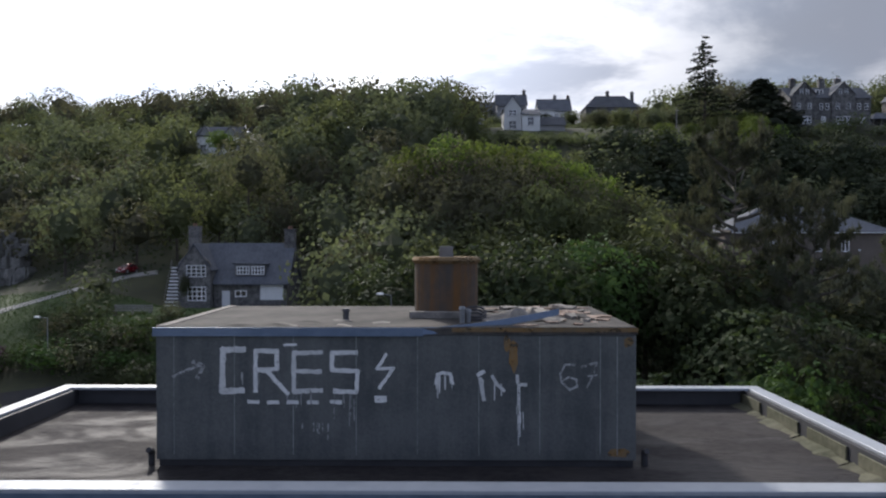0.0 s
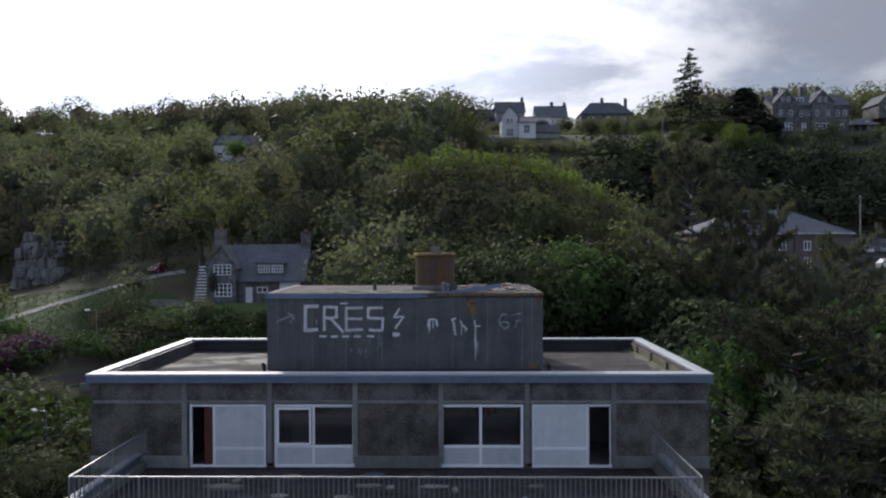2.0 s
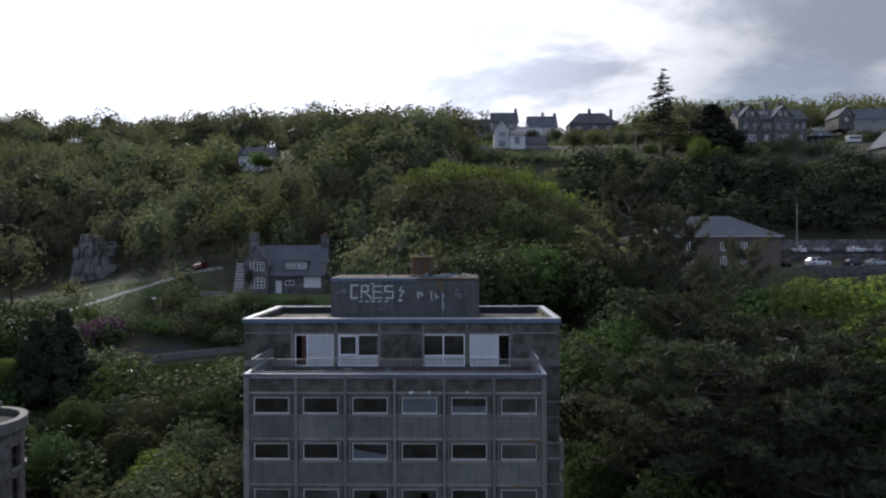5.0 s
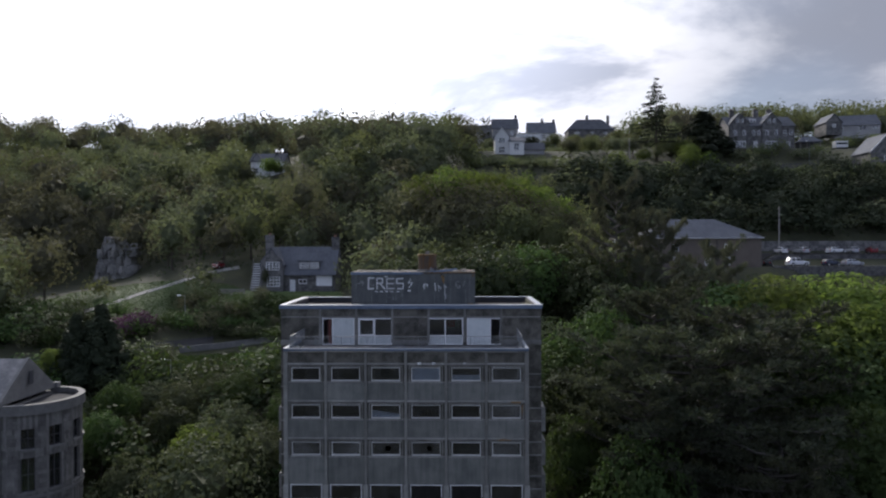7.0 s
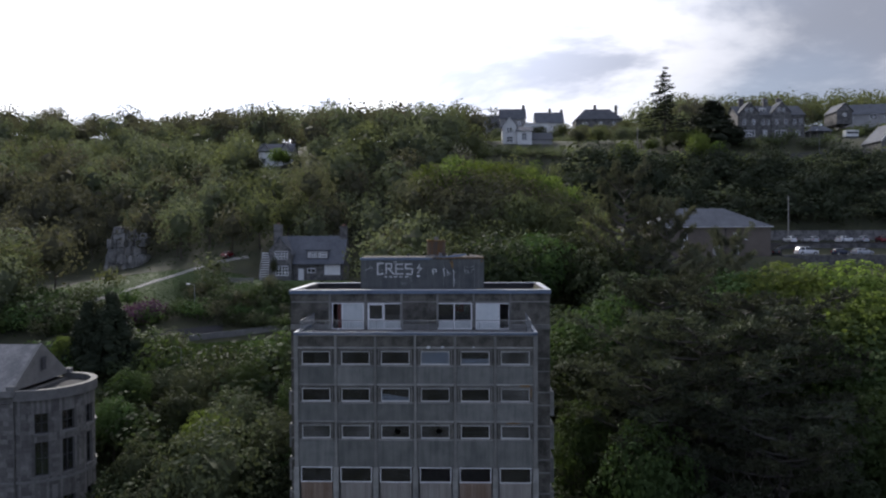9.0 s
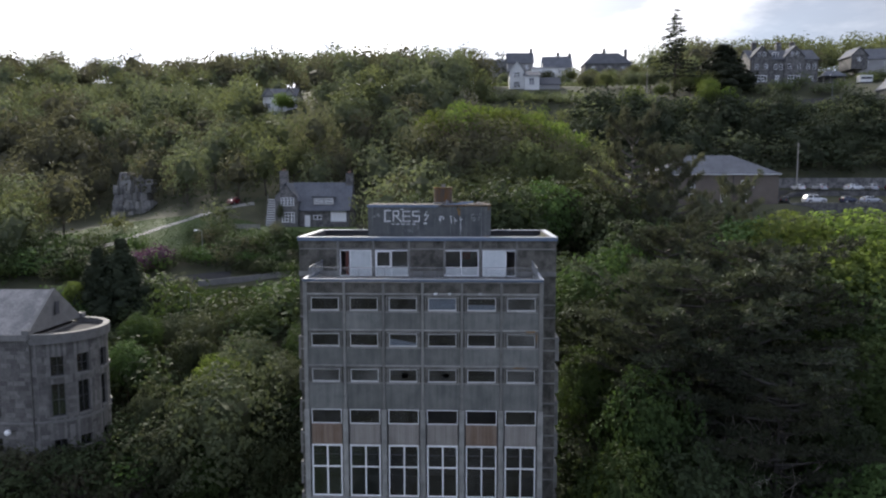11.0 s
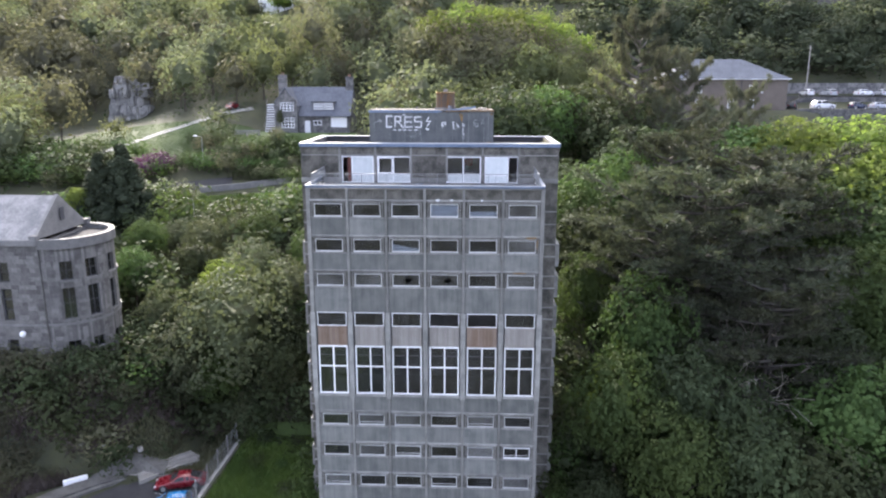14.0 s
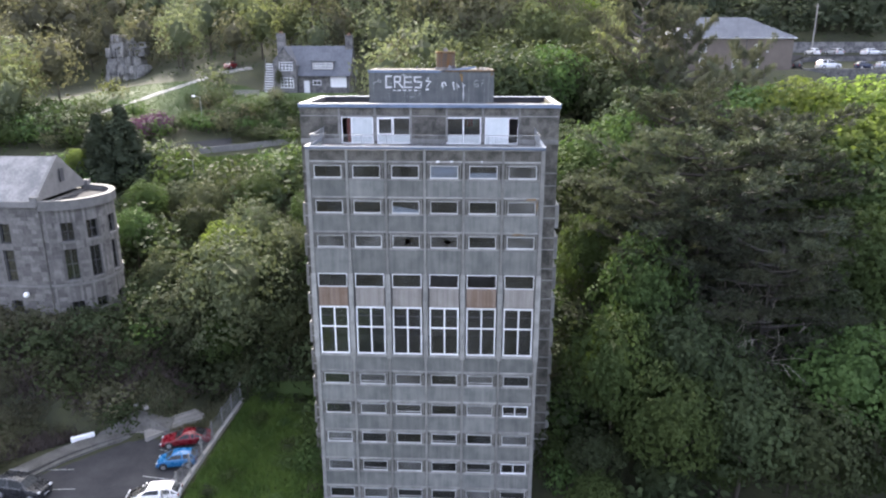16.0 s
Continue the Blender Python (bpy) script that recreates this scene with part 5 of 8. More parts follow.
def trunk_shape(rng, height, radius, lobes, limbs=10, lean=0.05, r0=None):
    s = Shape()
    r0 = r0 or height * 0.022
    p = Vector((0, 0, -0.8))
    for i in range(6):
        q = Vector((rng.normal(0, lean) * height * 0.2, rng.normal(0, lean) * height * 0.2, height * 0.75 * (i + 1) / 6))
        s.tube(p, q, r0 * (1 - i / 7), r0 * (1 - (i + 1) / 7), 7, cap=False)
        p = q
    for i in rng.choice(len(lobes), min(limbs, len(lobes)), replace=False):
        x, y, z = lobes[i][:3]
        h = max(min(z - 0.3 * math.hypot(x, y), height * 0.7), height * 0.2)
        m = Vector((x * 0.5, y * 0.5, (h + z) / 2 - 0.05 * height))
        s.tube((0, 0, h * 0.9), m, r0 * 0.42, r0 * 0.28, 5, cap=False).tube(m, (x, y, z), r0 * 0.28, r0 * 0.08, 5, cap=False)
    return s


def bare_branches(rng, height, n=5, r0=None):
    """A leafless crown: limbs that fork into thin twigs."""
    s = Shape()
    r0 = r0 or height * 0.014

    def grow(p, d, length, r, depth):
        q = p + d * length
        s.tube(p, q, r, r * 0.62, 4 if depth < 2 else 3, cap=False)
        if depth >= 4:
            return
        for k in range(3 if depth < 3 else 2):
            e = (d + Vector(rng.normal(0, 0.48, 3)) + Vector((0, 0, 0.12))).normalized()
            grow(q if k else p.lerp(q, 0.8), e, length * rng.uniform(0.55, 0.85), r * 0.58, depth + 1)
    s.tube((0, 0, -0.6), (0, 0, height * 0.34), r0 * 1.6, r0, 6, cap=False)
    for k in range(n):
        a = 6.283 * k / n + rng.uniform(-0.4, 0.4)
        grow(Vector((0, 0, height * rng.uniform(0.26, 0.34))), Vector((math.cos(a) * 0.55, math.sin(a) * 0.55, 1)).normalized(), height * 0.24, r0 * 0.75, 1)
    return s


def fir_parts(rng, height, radius, whorls=17):
    """An old, open fir: a straight stem with drooping, ragged tiers."""
    stem = Shape().tube((0, 0, -0.8), (0, 0, height), height * 0.018, 0.03, 7, cap=False)
    cs, ns = [], []
    for i in range(whorls):
        h = height * (0.24 + 0.75 * i / (whorls - 1))
        reach = radius * (1.0 - 0.92 * (i / (whorls - 1)) ) * rng.uniform(0.7, 1.15)
        for k in range(int(rng.integers(5, 8))):
            a = rng.uniform(0, 6.283)
            L = reach * rng.uniform(0.55, 1.1)
            tip = Vector((math.cos(a) * L, math.sin(a) * L, h - L * 0.10 + rng.uniform(-0.3, 0.5)))
            stem.tube((0, 0, h), tip, 0.06, 0.02, 4, cap=False)
            m = max(int(L / 0.15), 4)
            for j in range(m):
                f = 0.22 + 0.78 * (j + rng.random()) / m
                spread = 0.55 * (1.1 - f) * L * 0.45 + 0.15
                side = rng.normal(0, spread)
                cs.append((tip.x * f - math.sin(a) * side, tip.y * f + math.cos(a) * side, h + (tip.z - h) * f + rng.normal(0, 0.12)))
                ns.append((0, 0, 1))
    return stem, np.array(cs), np.array(ns, float)


TREE_KINDS = {}


def grow_kind(key, seed, leaf_mat, bark_mat, height, radius, clumps, per, size, **more):
    """One sort of tree in two grades: full for near trees, lighter for those far up the slope, with green and dark
    leaves paled for haze.
    """
    grow_grade(key, seed, leaf_mat, bark_mat, height, radius, clumps, per, size, **more)
    far_mat = {LEAF_MID: LEAF_FRESH_HAZED, LEAF_DARK: LEAF_WOOD_HAZED}.get(leaf_mat, leaf_mat)
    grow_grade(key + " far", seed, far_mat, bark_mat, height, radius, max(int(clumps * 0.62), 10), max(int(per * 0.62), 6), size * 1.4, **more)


def grow_grade(key, seed, leaf_mat, bark_mat, height, radius, clumps, per, size, base=0.35, core=0.68, level=None, limbs=10, slim=0.40, cone=False, amp=0.26, gape=1.0):
    """Meshes (trunk, crown) of one sort of tree, shared by all trees of that sort."""
    rng = np.random.default_rng(seed)
    if cone:
        L = [(math.cos(a) * radius * 0.75 * (1 - h) * k, math.sin(a) * radius * 0.75 * (1 - h) * k, height * (0.08 + 0.88 * h), radius * (0.12 + 0.30 * (1 - h)), radius * (0.22 + 0.3 * (1 - h)))
             for a, h, k in zip(rng.uniform(0, 6.283, clumps), rng.random(clumps) ** 1.2, rng.uniform(0.5, 1.1, clumps))]
        v, q, t = crown(rng, L, per, size, core, ICO2, 0.0, 0.7, slim)
    else:
        L = round_lobes(rng, 40, height, radius, base)
        v, q, t = clump_crown(rng, height, radius, base, clumps, per, size, level or ICO2, seed, amp, core, slim, gape)
    cm = array_mesh("crown", v.tolist(), q.tolist() + t.tolist(), leaf_mat)
    tm = trunk_shape(rng, height, radius, L, limbs).mesh("trunk", bark_mat)
    TREE_KINDS.setdefault(key, []).append((tm, cm, height))


def grow_pine(seed, height=17, radius=6.2):
    for key, limbs, tufts, needles, size, needle_mat, bark_mat in (("pine", 44, 6, 17, 0.48, LEAF_PINE, BARK_PINE), ("pine far", 26, 4, 10, 0.62, LEAF_PINE, BARK_PINE), ("far pine", 36, 6, 15, 0.60, LEAF_PINE_LIT, BARK_GREY)):
        wood, v, f = old_pine(np.random.default_rng(seed), height, radius, limbs, tufts, needles, size)
        TREE_KINDS.setdefault(key, []).append((wood.mesh("trunk", bark_mat), array_mesh("crown", v.tolist(), f.tolist(), needle_mat), height))


for i in range(3):
    grow_kind("green", 10 + i, LEAF_MID, BARK, 12, 4.6, 120, 30, 0.30)
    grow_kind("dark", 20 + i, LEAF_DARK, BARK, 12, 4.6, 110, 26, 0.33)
    grow_kind("bright", 30 + i, LEAF_BRIGHT, BARK, 12, 4.4, 130, 28, 0.29)
    grow_kind("dull", 40 + i, LEAF_DULL, BARK, 12, 4.6, 150, 20, 0.27, core=0.5, slim=0.25)
    grow_kind("grey", 50 + i, LEAF_GREY, BARK, 10, 4.2, 150, 21, 0.27, base=0.05, core=0.6, amp=0.42, gape=1.15)
    grow_pine(60 + i)
for i in range(2):
    grow_kind("bush", 70 + i, LEAF_MID, BARK, 3.2, 2.2, 38, 14, 0.27, base=0.0, level=ICO1, limbs=4, core=0.5, amp=0.5, gape=1.25)
    grow_kind("dark_bush", 80 + i, LEAF_DARK, BARK, 3.2, 2.2, 38, 14, 0.27, base=0.0, level=ICO1, limbs=4, core=0.5, amp=0.5, gape=1.25)
    grow_kind("yew", 90 + i, LEAF_FIR, BARK, 12, 3.6, 120, 60, 0.34, base=0.02, limbs=4, cone=True, core=0.6, slim=0.38)
grow_kind("evergreen_bush", 99, LEAF_EVERGREEN_SHADED, BARK, 3.2, 2.2, 38, 14, 0.27, base=0.0, level=ICO1, limbs=4, core=0.5, amp=0.5, gape=1.25)
grow_kind("scrub", 97, LEAF_DULL, BARK, 3.0, 2.2, 60, 10, 0.27, base=0.0, level=ICO1, limbs=6, core=0.45, slim=0.22, amp=0.5, gape=1.3)
grow_kind("purple_bush", 95, BLOSSOM, BARK, 3.0, 2.4, 50, 14, 0.26, base=0.0, level=ICO2, limbs=4)

TREE_LABEL = {
    "green": ("broadleaf_tree", "leafy green broadleaf tree with a rounded crown", "tree"),
    "dark": ("broadleaf_tree", "dark green broadleaf tree, some shade put into its colour", "tree"),
    "bright": ("broadleaf_tree", "fresh yellow-green spring tree, some sunlight put into its colour", "tree"),
    "dull": ("budding_tree", "brown-green budding tree with thin new leaves", "tree"),
    "grey": ("willow_tree", "grey-green spreading willow-like tree", "tree"),
    "pine": ("pine_tree", "old spreading pine with grey-green clumps of needles", "tree"),
    "far pine": ("pine_tree", "tall open pine with sparse needle plates, lit tips painted in", "tree"),
    "bush": ("bush", "rounded green bush on the slope", "bush"),
    "dark_bush": ("bush", "dense dark evergreen bush", "bush"),
    "evergreen_bush": ("bush", "deep green evergreen bush, shade put into its colour", "bush"),
    "yew": ("cypress_tree", "tall dark conical evergreen", "tree"),
    "scrub": ("scrub", "brown-green twiggy scrub on the bank", "bush"),
    "purple_bush": ("rhododendron", "purple flowering rhododendron bush", "bush"),
}
tree_rng = random.Random(7)
FAR_SHRUBS = {"evergreen_bush": [], "bush": [], "dark_bush": [], "scrub": []}


def plant_tree(key, x, y, top=None, height=None, wide=1.0, z=None):
    """One tree as a thing; top: the height above datum that its crown reaches."""
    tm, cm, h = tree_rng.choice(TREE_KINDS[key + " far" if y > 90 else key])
    if y > 100 and key in FAR_SHRUBS:
        FAR_SHRUBS[key].append((x, y, height, wide))
        return None
    z = gz(x, y) if z is None else z
    tall = height if height else max(top - z, 2.0)
    name, label, cat = TREE_LABEL[key]
    ob = thing(name, (x, y, z), label, cat, rz=tree_rng.uniform(0, 360))
    k = tall / h
    ob.scale = (k * wide, k * wide, k)
    part("trunk", tm, None, ob)
    part("crown", cm, None, ob)
    return ob


def fir_tree(x, y, top):
    rng = np.random.default_rng(77)
    z = gz(x, y)
    stem, c, n = fir_parts(rng, top - z, 9.6, 17)
    v, f = sprays(rng, c, n, 0.78, 0.7, 0.26)
    ob = thing("fir_tree", (x, y, z), "tall dark open fir against the sky", "tree")
    part("trunk", stem, BARK, ob)
    part("crown", array_mesh("crown", v.tolist(), f.tolist(), LEAF_FIR), None, ob)


def bare_tree(x, y, height, seed, label="thin bare tree on the skyline", mat=None):
    rng = np.random.default_rng(seed)
    ob = thing("bare_tree", (x, y, gz(x, y)), label, "tree")
    part("leafless_crown", bare_branches(rng, height), mat or BARK, ob)

# ---- the wooded scarp: single trees in front, far woods joined ----
KEEP_OUT = [(-14, 12, -60, 24), (-62, -19, -60, 17), (-78, -33, 13, 33), (-74, -14.5, 64, 103), (-29, -12, 0, 24), (31, 125, 88, 123), (82, 145, 149, 190), (8, 36, 164, 209),
            (-70, -54, 176, 198), (32, 84, 149, 164), (12, 64, 222, 236), (-36, -16, 218, 236), (-92, -64, 97, 124), (-60, -46, 148, 166), (84, 114, 164, 176), (118, 150, 190, 212)]


def clear_of(x, y, pad=0.0):
    return not any(a - pad < x < b + pad and c - pad < y < d + pad for a, b, c, d in KEEP_OUT)


def far_woods():
    """The hanging woods as joined crowns, by colour."""
    rng = np.random.default_rng(5)
    kinds = []
    for i in range(16):
        kinds.append(clump_crown(rng, 12, (4.9, 4.3)[i % 2], 0.10, *((68, 8, 0.48) if i < 8 else (46, 8, 0.58)), ICO1, i % 8, 0.24, 0.64))
    groups = {k: ([], [], [], 0) for k in ("dark", "mid", "dull", "bright", "deep")}
    trunks = Shape()
    step = 7.9
    for gy in np.arange(30, 272, step):
        for gx in np.arange(-215, 200, step):
            x, y = gx + rng.uniform(-3.2, 3.2), gy + rng.uniform(-3.2, 3.2)
            if abs(x - 2) > (y + 42) * 0.66 + 10 or not clear_of(x, y):
                continue
            if y < 66 and x < 8 and x > -75:
                continue
            if x > 8 and y < 60:
                continue
            tall = rng.uniform(6.0, 15.0) if y > 205 else rng.uniform(8.5, 12.5) if y > 185 else rng.uniform(9.5, 15.0)
            if x > 30 and y > 118 and y < 150:
                tall *= 0.72
            if x > 6 and y > 149:
                tall *= 1.0 if x > 72 and y > 192 else 0.42 if y < 238 else 0.7
            elif -45 < x <= 6 and y > 200:
                tall *= 0.8
            if -100 < x < -65 and y > 200:
                tall += 3.0
            if x > 34 and 58 < y < 92:
                tall = min(tall, 31.0 - gz(x, y))
                if tall < 3:
                    continue
            z = gz(x, y)
            if 7 < x < 34 and 130 < y < 187:
                tall = min(tall, (35.2 + (y + 41.5) * 0.13 - z) * 0.75)
            if -62 < x < -36 and 118 < y < 149:
                tall = min(tall, 35.7 + (y + 41.5) * 0.107 - z)
            if tall < 2:
                continue
            patch = noise.noise(Vector((x * 0.018, y * 0.018, 3.0))) + rng.normal(0, 0.16)
            side = (x - 5) / 90
            key = "bright" if patch > 0.5 else "mid" if patch > 0.12 - 0.1 * side else "dark" if patch + 0.12 * side > -0.16 else "dull"
            # The scarp band takes the evergreen colour with shade in it.
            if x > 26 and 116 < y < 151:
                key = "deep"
            v, q, t = kinds[int(rng.integers(8)) + (8 if y > 135 else 0)]
            a, k = rng.uniform(0, 6.283), tall / 12
            w = k * rng.uniform(0.85, 1.15)
            m = np.array([[math.cos(a) * w, -math.sin(a) * w, 0], [math.sin(a) * w, math.cos(a) * w, 0], [0, 0, k]])
            vs, qs, ts, n = groups[key]
            vs.append(v @ m.T + np.array([x, y, z]))
            qs.append(q + n)
            ts.append(t + n)
            groups[key] = (vs, qs, ts, n + len(v))
            trunks.tube((x, y, z - 0.5), (x + rng.normal(0, 0.3), y, z + tall * 0.6), 0.22 * k, 0.09 * k, 4, cap=False)
    looks = {"deep": (LEAF_EVERGREEN_SHADED, "deep green evergreen woodland, the scarp's shade put into its colour"), "dark": (LEAF_WOOD_HAZED, "dark green hanging woodland on the scarp"), "mid": (LEAF_FRESH_HAZED, "mid green hanging woodland on the scarp"),
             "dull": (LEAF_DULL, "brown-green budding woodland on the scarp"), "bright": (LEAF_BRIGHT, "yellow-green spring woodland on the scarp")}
    for key, (vs, qs, ts, n) in groups.items():
        if vs:
            v, f = np.concatenate(vs), np.concatenate(qs).tolist() + np.concatenate(ts).tolist()
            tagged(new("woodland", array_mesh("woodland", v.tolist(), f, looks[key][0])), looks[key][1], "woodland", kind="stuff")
    tagged(new("woodland_trunks", trunks.mesh("woodland_trunks", BARK)), "thin trunks under the woodland canopy", "woodland", kind="stuff")


def undergrowth(seed, n, y0, y1, power, size, high):
    rng = np.random.default_rng(seed)
    y = y0 + (y1 - y0) * rng.random(n) ** power
    x = 2 + (y + 42) * 0.74 * rng.uniform(-1, 1, n)
    ok = np.array([clear_of(a, b, -1.5) for a, b in zip(x, y)])
    x, y = x[ok], y[ok]
    c = np.stack([x, y, ground_z(x, y) + rng.uniform(0.0, high, len(x))], -1)
    v, f = sprays(rng, c, np.tile([0, -0.4, 1.0], (len(c), 1)), size)
    tagged(new("undergrowth", array_mesh("undergrowth", v.tolist(), f.tolist(), LEAF_DARK)), "low brambles and ferns under the trees", "undergrowth", kind="stuff")


far_woods()
undergrowth(9, 28000, 12, 62, 0.8, 0.42, 0.7)
undergrowth(10, 18000, 62, 254, 1.2, 0.7, 0.9)

# trees beside the tower, down the slope to the right of it
# Low dark ones put the shade between the green crowns into leaf colour.
for key, x, y, top, wide in (
        ("pine", 25.6, 25.0, 28.6, 1.25), ("pine", 31.5, 27.0, 29.8, 1.20), ("pine", 20.0, 21.0, 24.5, 1.10), ("green", 38.5, 22.0, 22.0, 0.88), ("green", 17.5, 16.5, 20.5, 0.64), ("pine", 29.0, 16.0, 20.5, 1.00), ("dark", 20.5, 12.5, 16.0, 0.72), ("dark", 34.5, 17.5, 17.0, 0.72), ("green", 43.0, 33.0, 27.0, 1.10), ("green", 39.0, 38.0, 28.0, 1.00),
        ("pine", 25.0, 38.0, 31.0, 0.90), ("green", 17.5, 39.0, 28.6, 0.75), ("green", 21.0, 40.5, 29.0, 0.70), ("green", 36.5, 47.0, 31.5, 1.10), ("bright", 42.0, 46.0, 32.4, 1.15), ("bright", 50.5, 47.0, 32.6, 1.20), ("bright", 57.0, 44.0, 31.4, 1.20),
        ("bright", 46.0, 38.0, 30.0, 1.10), ("green", 52.0, 33.0, 26.5, 1.20), ("green", 44.5, 27.5, 21.5, 1.20), ("green", 41.5, 20.5, 18.4, 0.88), ("green", 34.0, 12.0, 14.4, 0.92), ("green", 40.5, 9.0, 12.5, 0.88),
        ("green", 14.6, 11.0, 15.6, 0.68), ("green", 18.5, 8.0, 12.5, 0.76), ("green", 13.5, 23.0, 21.0, 0.64), ("dark", 25.0, 9.0, 11.5, 0.80), ("dark", 23.5, 13.0, 14.5, 0.80), ("dark", 30.0, 8.0, 10.0, 0.88),
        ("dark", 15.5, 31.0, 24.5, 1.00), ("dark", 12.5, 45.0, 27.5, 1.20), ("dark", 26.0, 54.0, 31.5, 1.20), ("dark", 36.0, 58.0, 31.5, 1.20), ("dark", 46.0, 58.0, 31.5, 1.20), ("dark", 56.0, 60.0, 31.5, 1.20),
        ("green", 14.0, 36.0, 25.5, 0.90), ("dark", 66.0, 58.0, 32.0, 1.20), ("green", 62.0, 50.0, 31.0, 1.20), ("green", 10.9, 9.5, 4.0, 0.56), ("green", 12.5, 5.0, 4.5, 0.80)):
    plant_tree(key, x, y, top, wide=wide)
# the tall pines before the brown building
for x, y, top, wide in ((26.7, 63.7, 45.8, 0.46), (33.6, 62.0, 40.5, 0.44), (30.2, 60.5, 34.5, 0.5), (40.5, 60.0, 36.5, 0.45), (37.0, 57.5, 33.5, 0.5)):
    plant_tree("far pine", x, y, top, wide=wide)
for x, y, top in ((7.5, 64, 36.4), (14, 68, 36.5), (1.5, 66, 35.0), (20, 70, 37.0), (-5, 68, 34.5), (-11, 62, 28.0), (24, 64, 35.0), (56, 70, 31.0), (64, 74, 31.0), (74, 72, 30.5), (84, 74, 30.5)):
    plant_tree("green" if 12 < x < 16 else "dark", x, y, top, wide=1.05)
# trees and bushes on the left, between car park, hall and cottage
for key, x, y, top, wide in (
        ("yew", -49.8, 58.3, 28.6, 1.6), ("yew", -52.8, 57.5, 27.4, 1.5), ("bright", -55.5, 56.0, 22.5, 0.8), ("grey", -23.0, 27.0, 18.8, 0.95), ("grey", -18.0, 31.0, 18.2, 0.9), ("grey", -32.5, 30.0, 15.0, 0.9),
        ("grey", -28.0, 25.0, 13.2, 0.8), ("green", -38.0, 36.0, 18.0, 0.9), ("dark", -31.0, 38.0, 18.5, 1.0), ("grey", -24.0, 38.0, 19.0, 1.0), ("green", -17.0, 40.0, 20.0, 1.0), ("dark", -14.0, 32.0, 17.0, 0.9),
        ("green", -40.0, 44.0, 20.0, 0.9), ("grey", -33.0, 46.0, 20.0, 1.0), ("green", -26.0, 47.0, 20.5, 1.0), ("green", -45.0, 40.0, 18.5, 0.9), ("grey", -36.5, 24.5, 11.0, 0.8), ("dull", -32.0, 20.0, 8.5, 1.0),
        ("dull", -38.0, 19.0, 7.0, 1.1), ("dark", -27.5, 26.5, 11.0, 1.0), ("grey", -21.0, 27.0, 12.5, 0.9), ("green", -24.5, 25.5, 10.0, 0.9), ("dark", -17.5, 26.0, 12.0, 0.9), ("bright", -26.0, 32.5, 17.5, 0.8), ("dull", -44.0, 17.0, 6.0, 1.2), ("grey", -16.5, 26.5, 10.0, 1.0), ("green", -12.5, 27.0, 13.0, 0.7), ("bright", -49.6, 154, 60.5, 1.3), ("dark", -57.5, 153, gz(-57.5, 153) + 6.5, 1.0)):
    plant_tree(key, x, y, top, wide=wide)
# a dome-shaped stand of budding trees; its sunlit crest is put in as yellow-green trees
for key, x, y, top, wide in (("bright", -0.3, 116, 54.6, 0.75), ("bright", 5.2, 117, 54.2, 0.75), ("bright", 10.7, 117, 53.2, 0.75), ("bright", 15.7, 116, 52.2, 0.7), ("bright", 20.7, 115, 50.4, 0.7), ("bright", 25.7, 113, 47.6, 0.6), ("bright", -5.8, 116, 53.0, 0.75),
                             ("dull", -2.8, 110, 51.2, 0.8), ("dull", 3.2, 109, 51.4, 0.8), ("dull", 9.2, 108, 50.6, 0.8), ("dull", 15.2, 107, 49.0, 0.8), ("dull", 21.2, 106, 46.8, 0.75), ("dull", 26.7, 104, 43.8, 0.6), ("dull", -8.8, 110, 50.4, 0.8),
                             ("dull", -0.3, 103, 46.5, 0.9), ("dull", 6.7, 102, 46.5, 0.9), ("green", 13.7, 100, 45.0, 0.9), ("green", 20.7, 98, 42.5, 0.8)):
    plant_tree(key, x, y, top, wide=wide)
# scrub and low trees that fill the slopes by the tower
fill = random.Random(21)
for gy in range(24, 64, 6):
    for gx in range(-60, -10, 6):
        x, y = gx + fill.uniform(-2.4, 2.4), gy + fill.uniform(-2.4, 2.4)
        if clear_of(x, y) and (fill.random() < 0.45 or not (-42 < x < -14 and 56 < y < 70)):
            plant_tree(fill.choice(["bush", "dark_bush", "dark_bush", "grey"]), x, y, height=fill.uniform(3.2, 6.0), wide=fill.uniform(1.0, 1.4))
for gy in range(-14, 22, 6):
    for gx in range(14, 66, 6):
        x, y = gx + fill.uniform(-2.4, 2.4), gy + fill.uniform(-2.4, 2.4)
        plant_tree(fill.choice(["green", "dark", "dark_bush", "dark_bush"]), x, y, height=fill.uniform(3.5, 6.5), wide=fill.uniform(0.9, 1.3))
for x, y in ((-63, 78), (-58, 79.5), (-49, 84.5), (-44, 83), (-54, 73.5), (-36, 80), (-31, 82), (-24, 84), (-40, 78), (-28, 79), (-68, 92), (-47, 92), (-66, 72)):
    plant_tree(fill.choice(["bush", "dark_bush"]), x, y, height=fill.uniform(2.0, 4.0), wide=1.2)
for x, y in ((-51.5, 74.5), (-53.5, 72.5)):
    plant_tree("purple_bush", x, y, height=3.4)
plant_tree("dull", -33.2, 82.5, top=29.8, wide=0.8)
plant_tree("dark", -34.6, 90.3, top=32.6, wide=0.4)
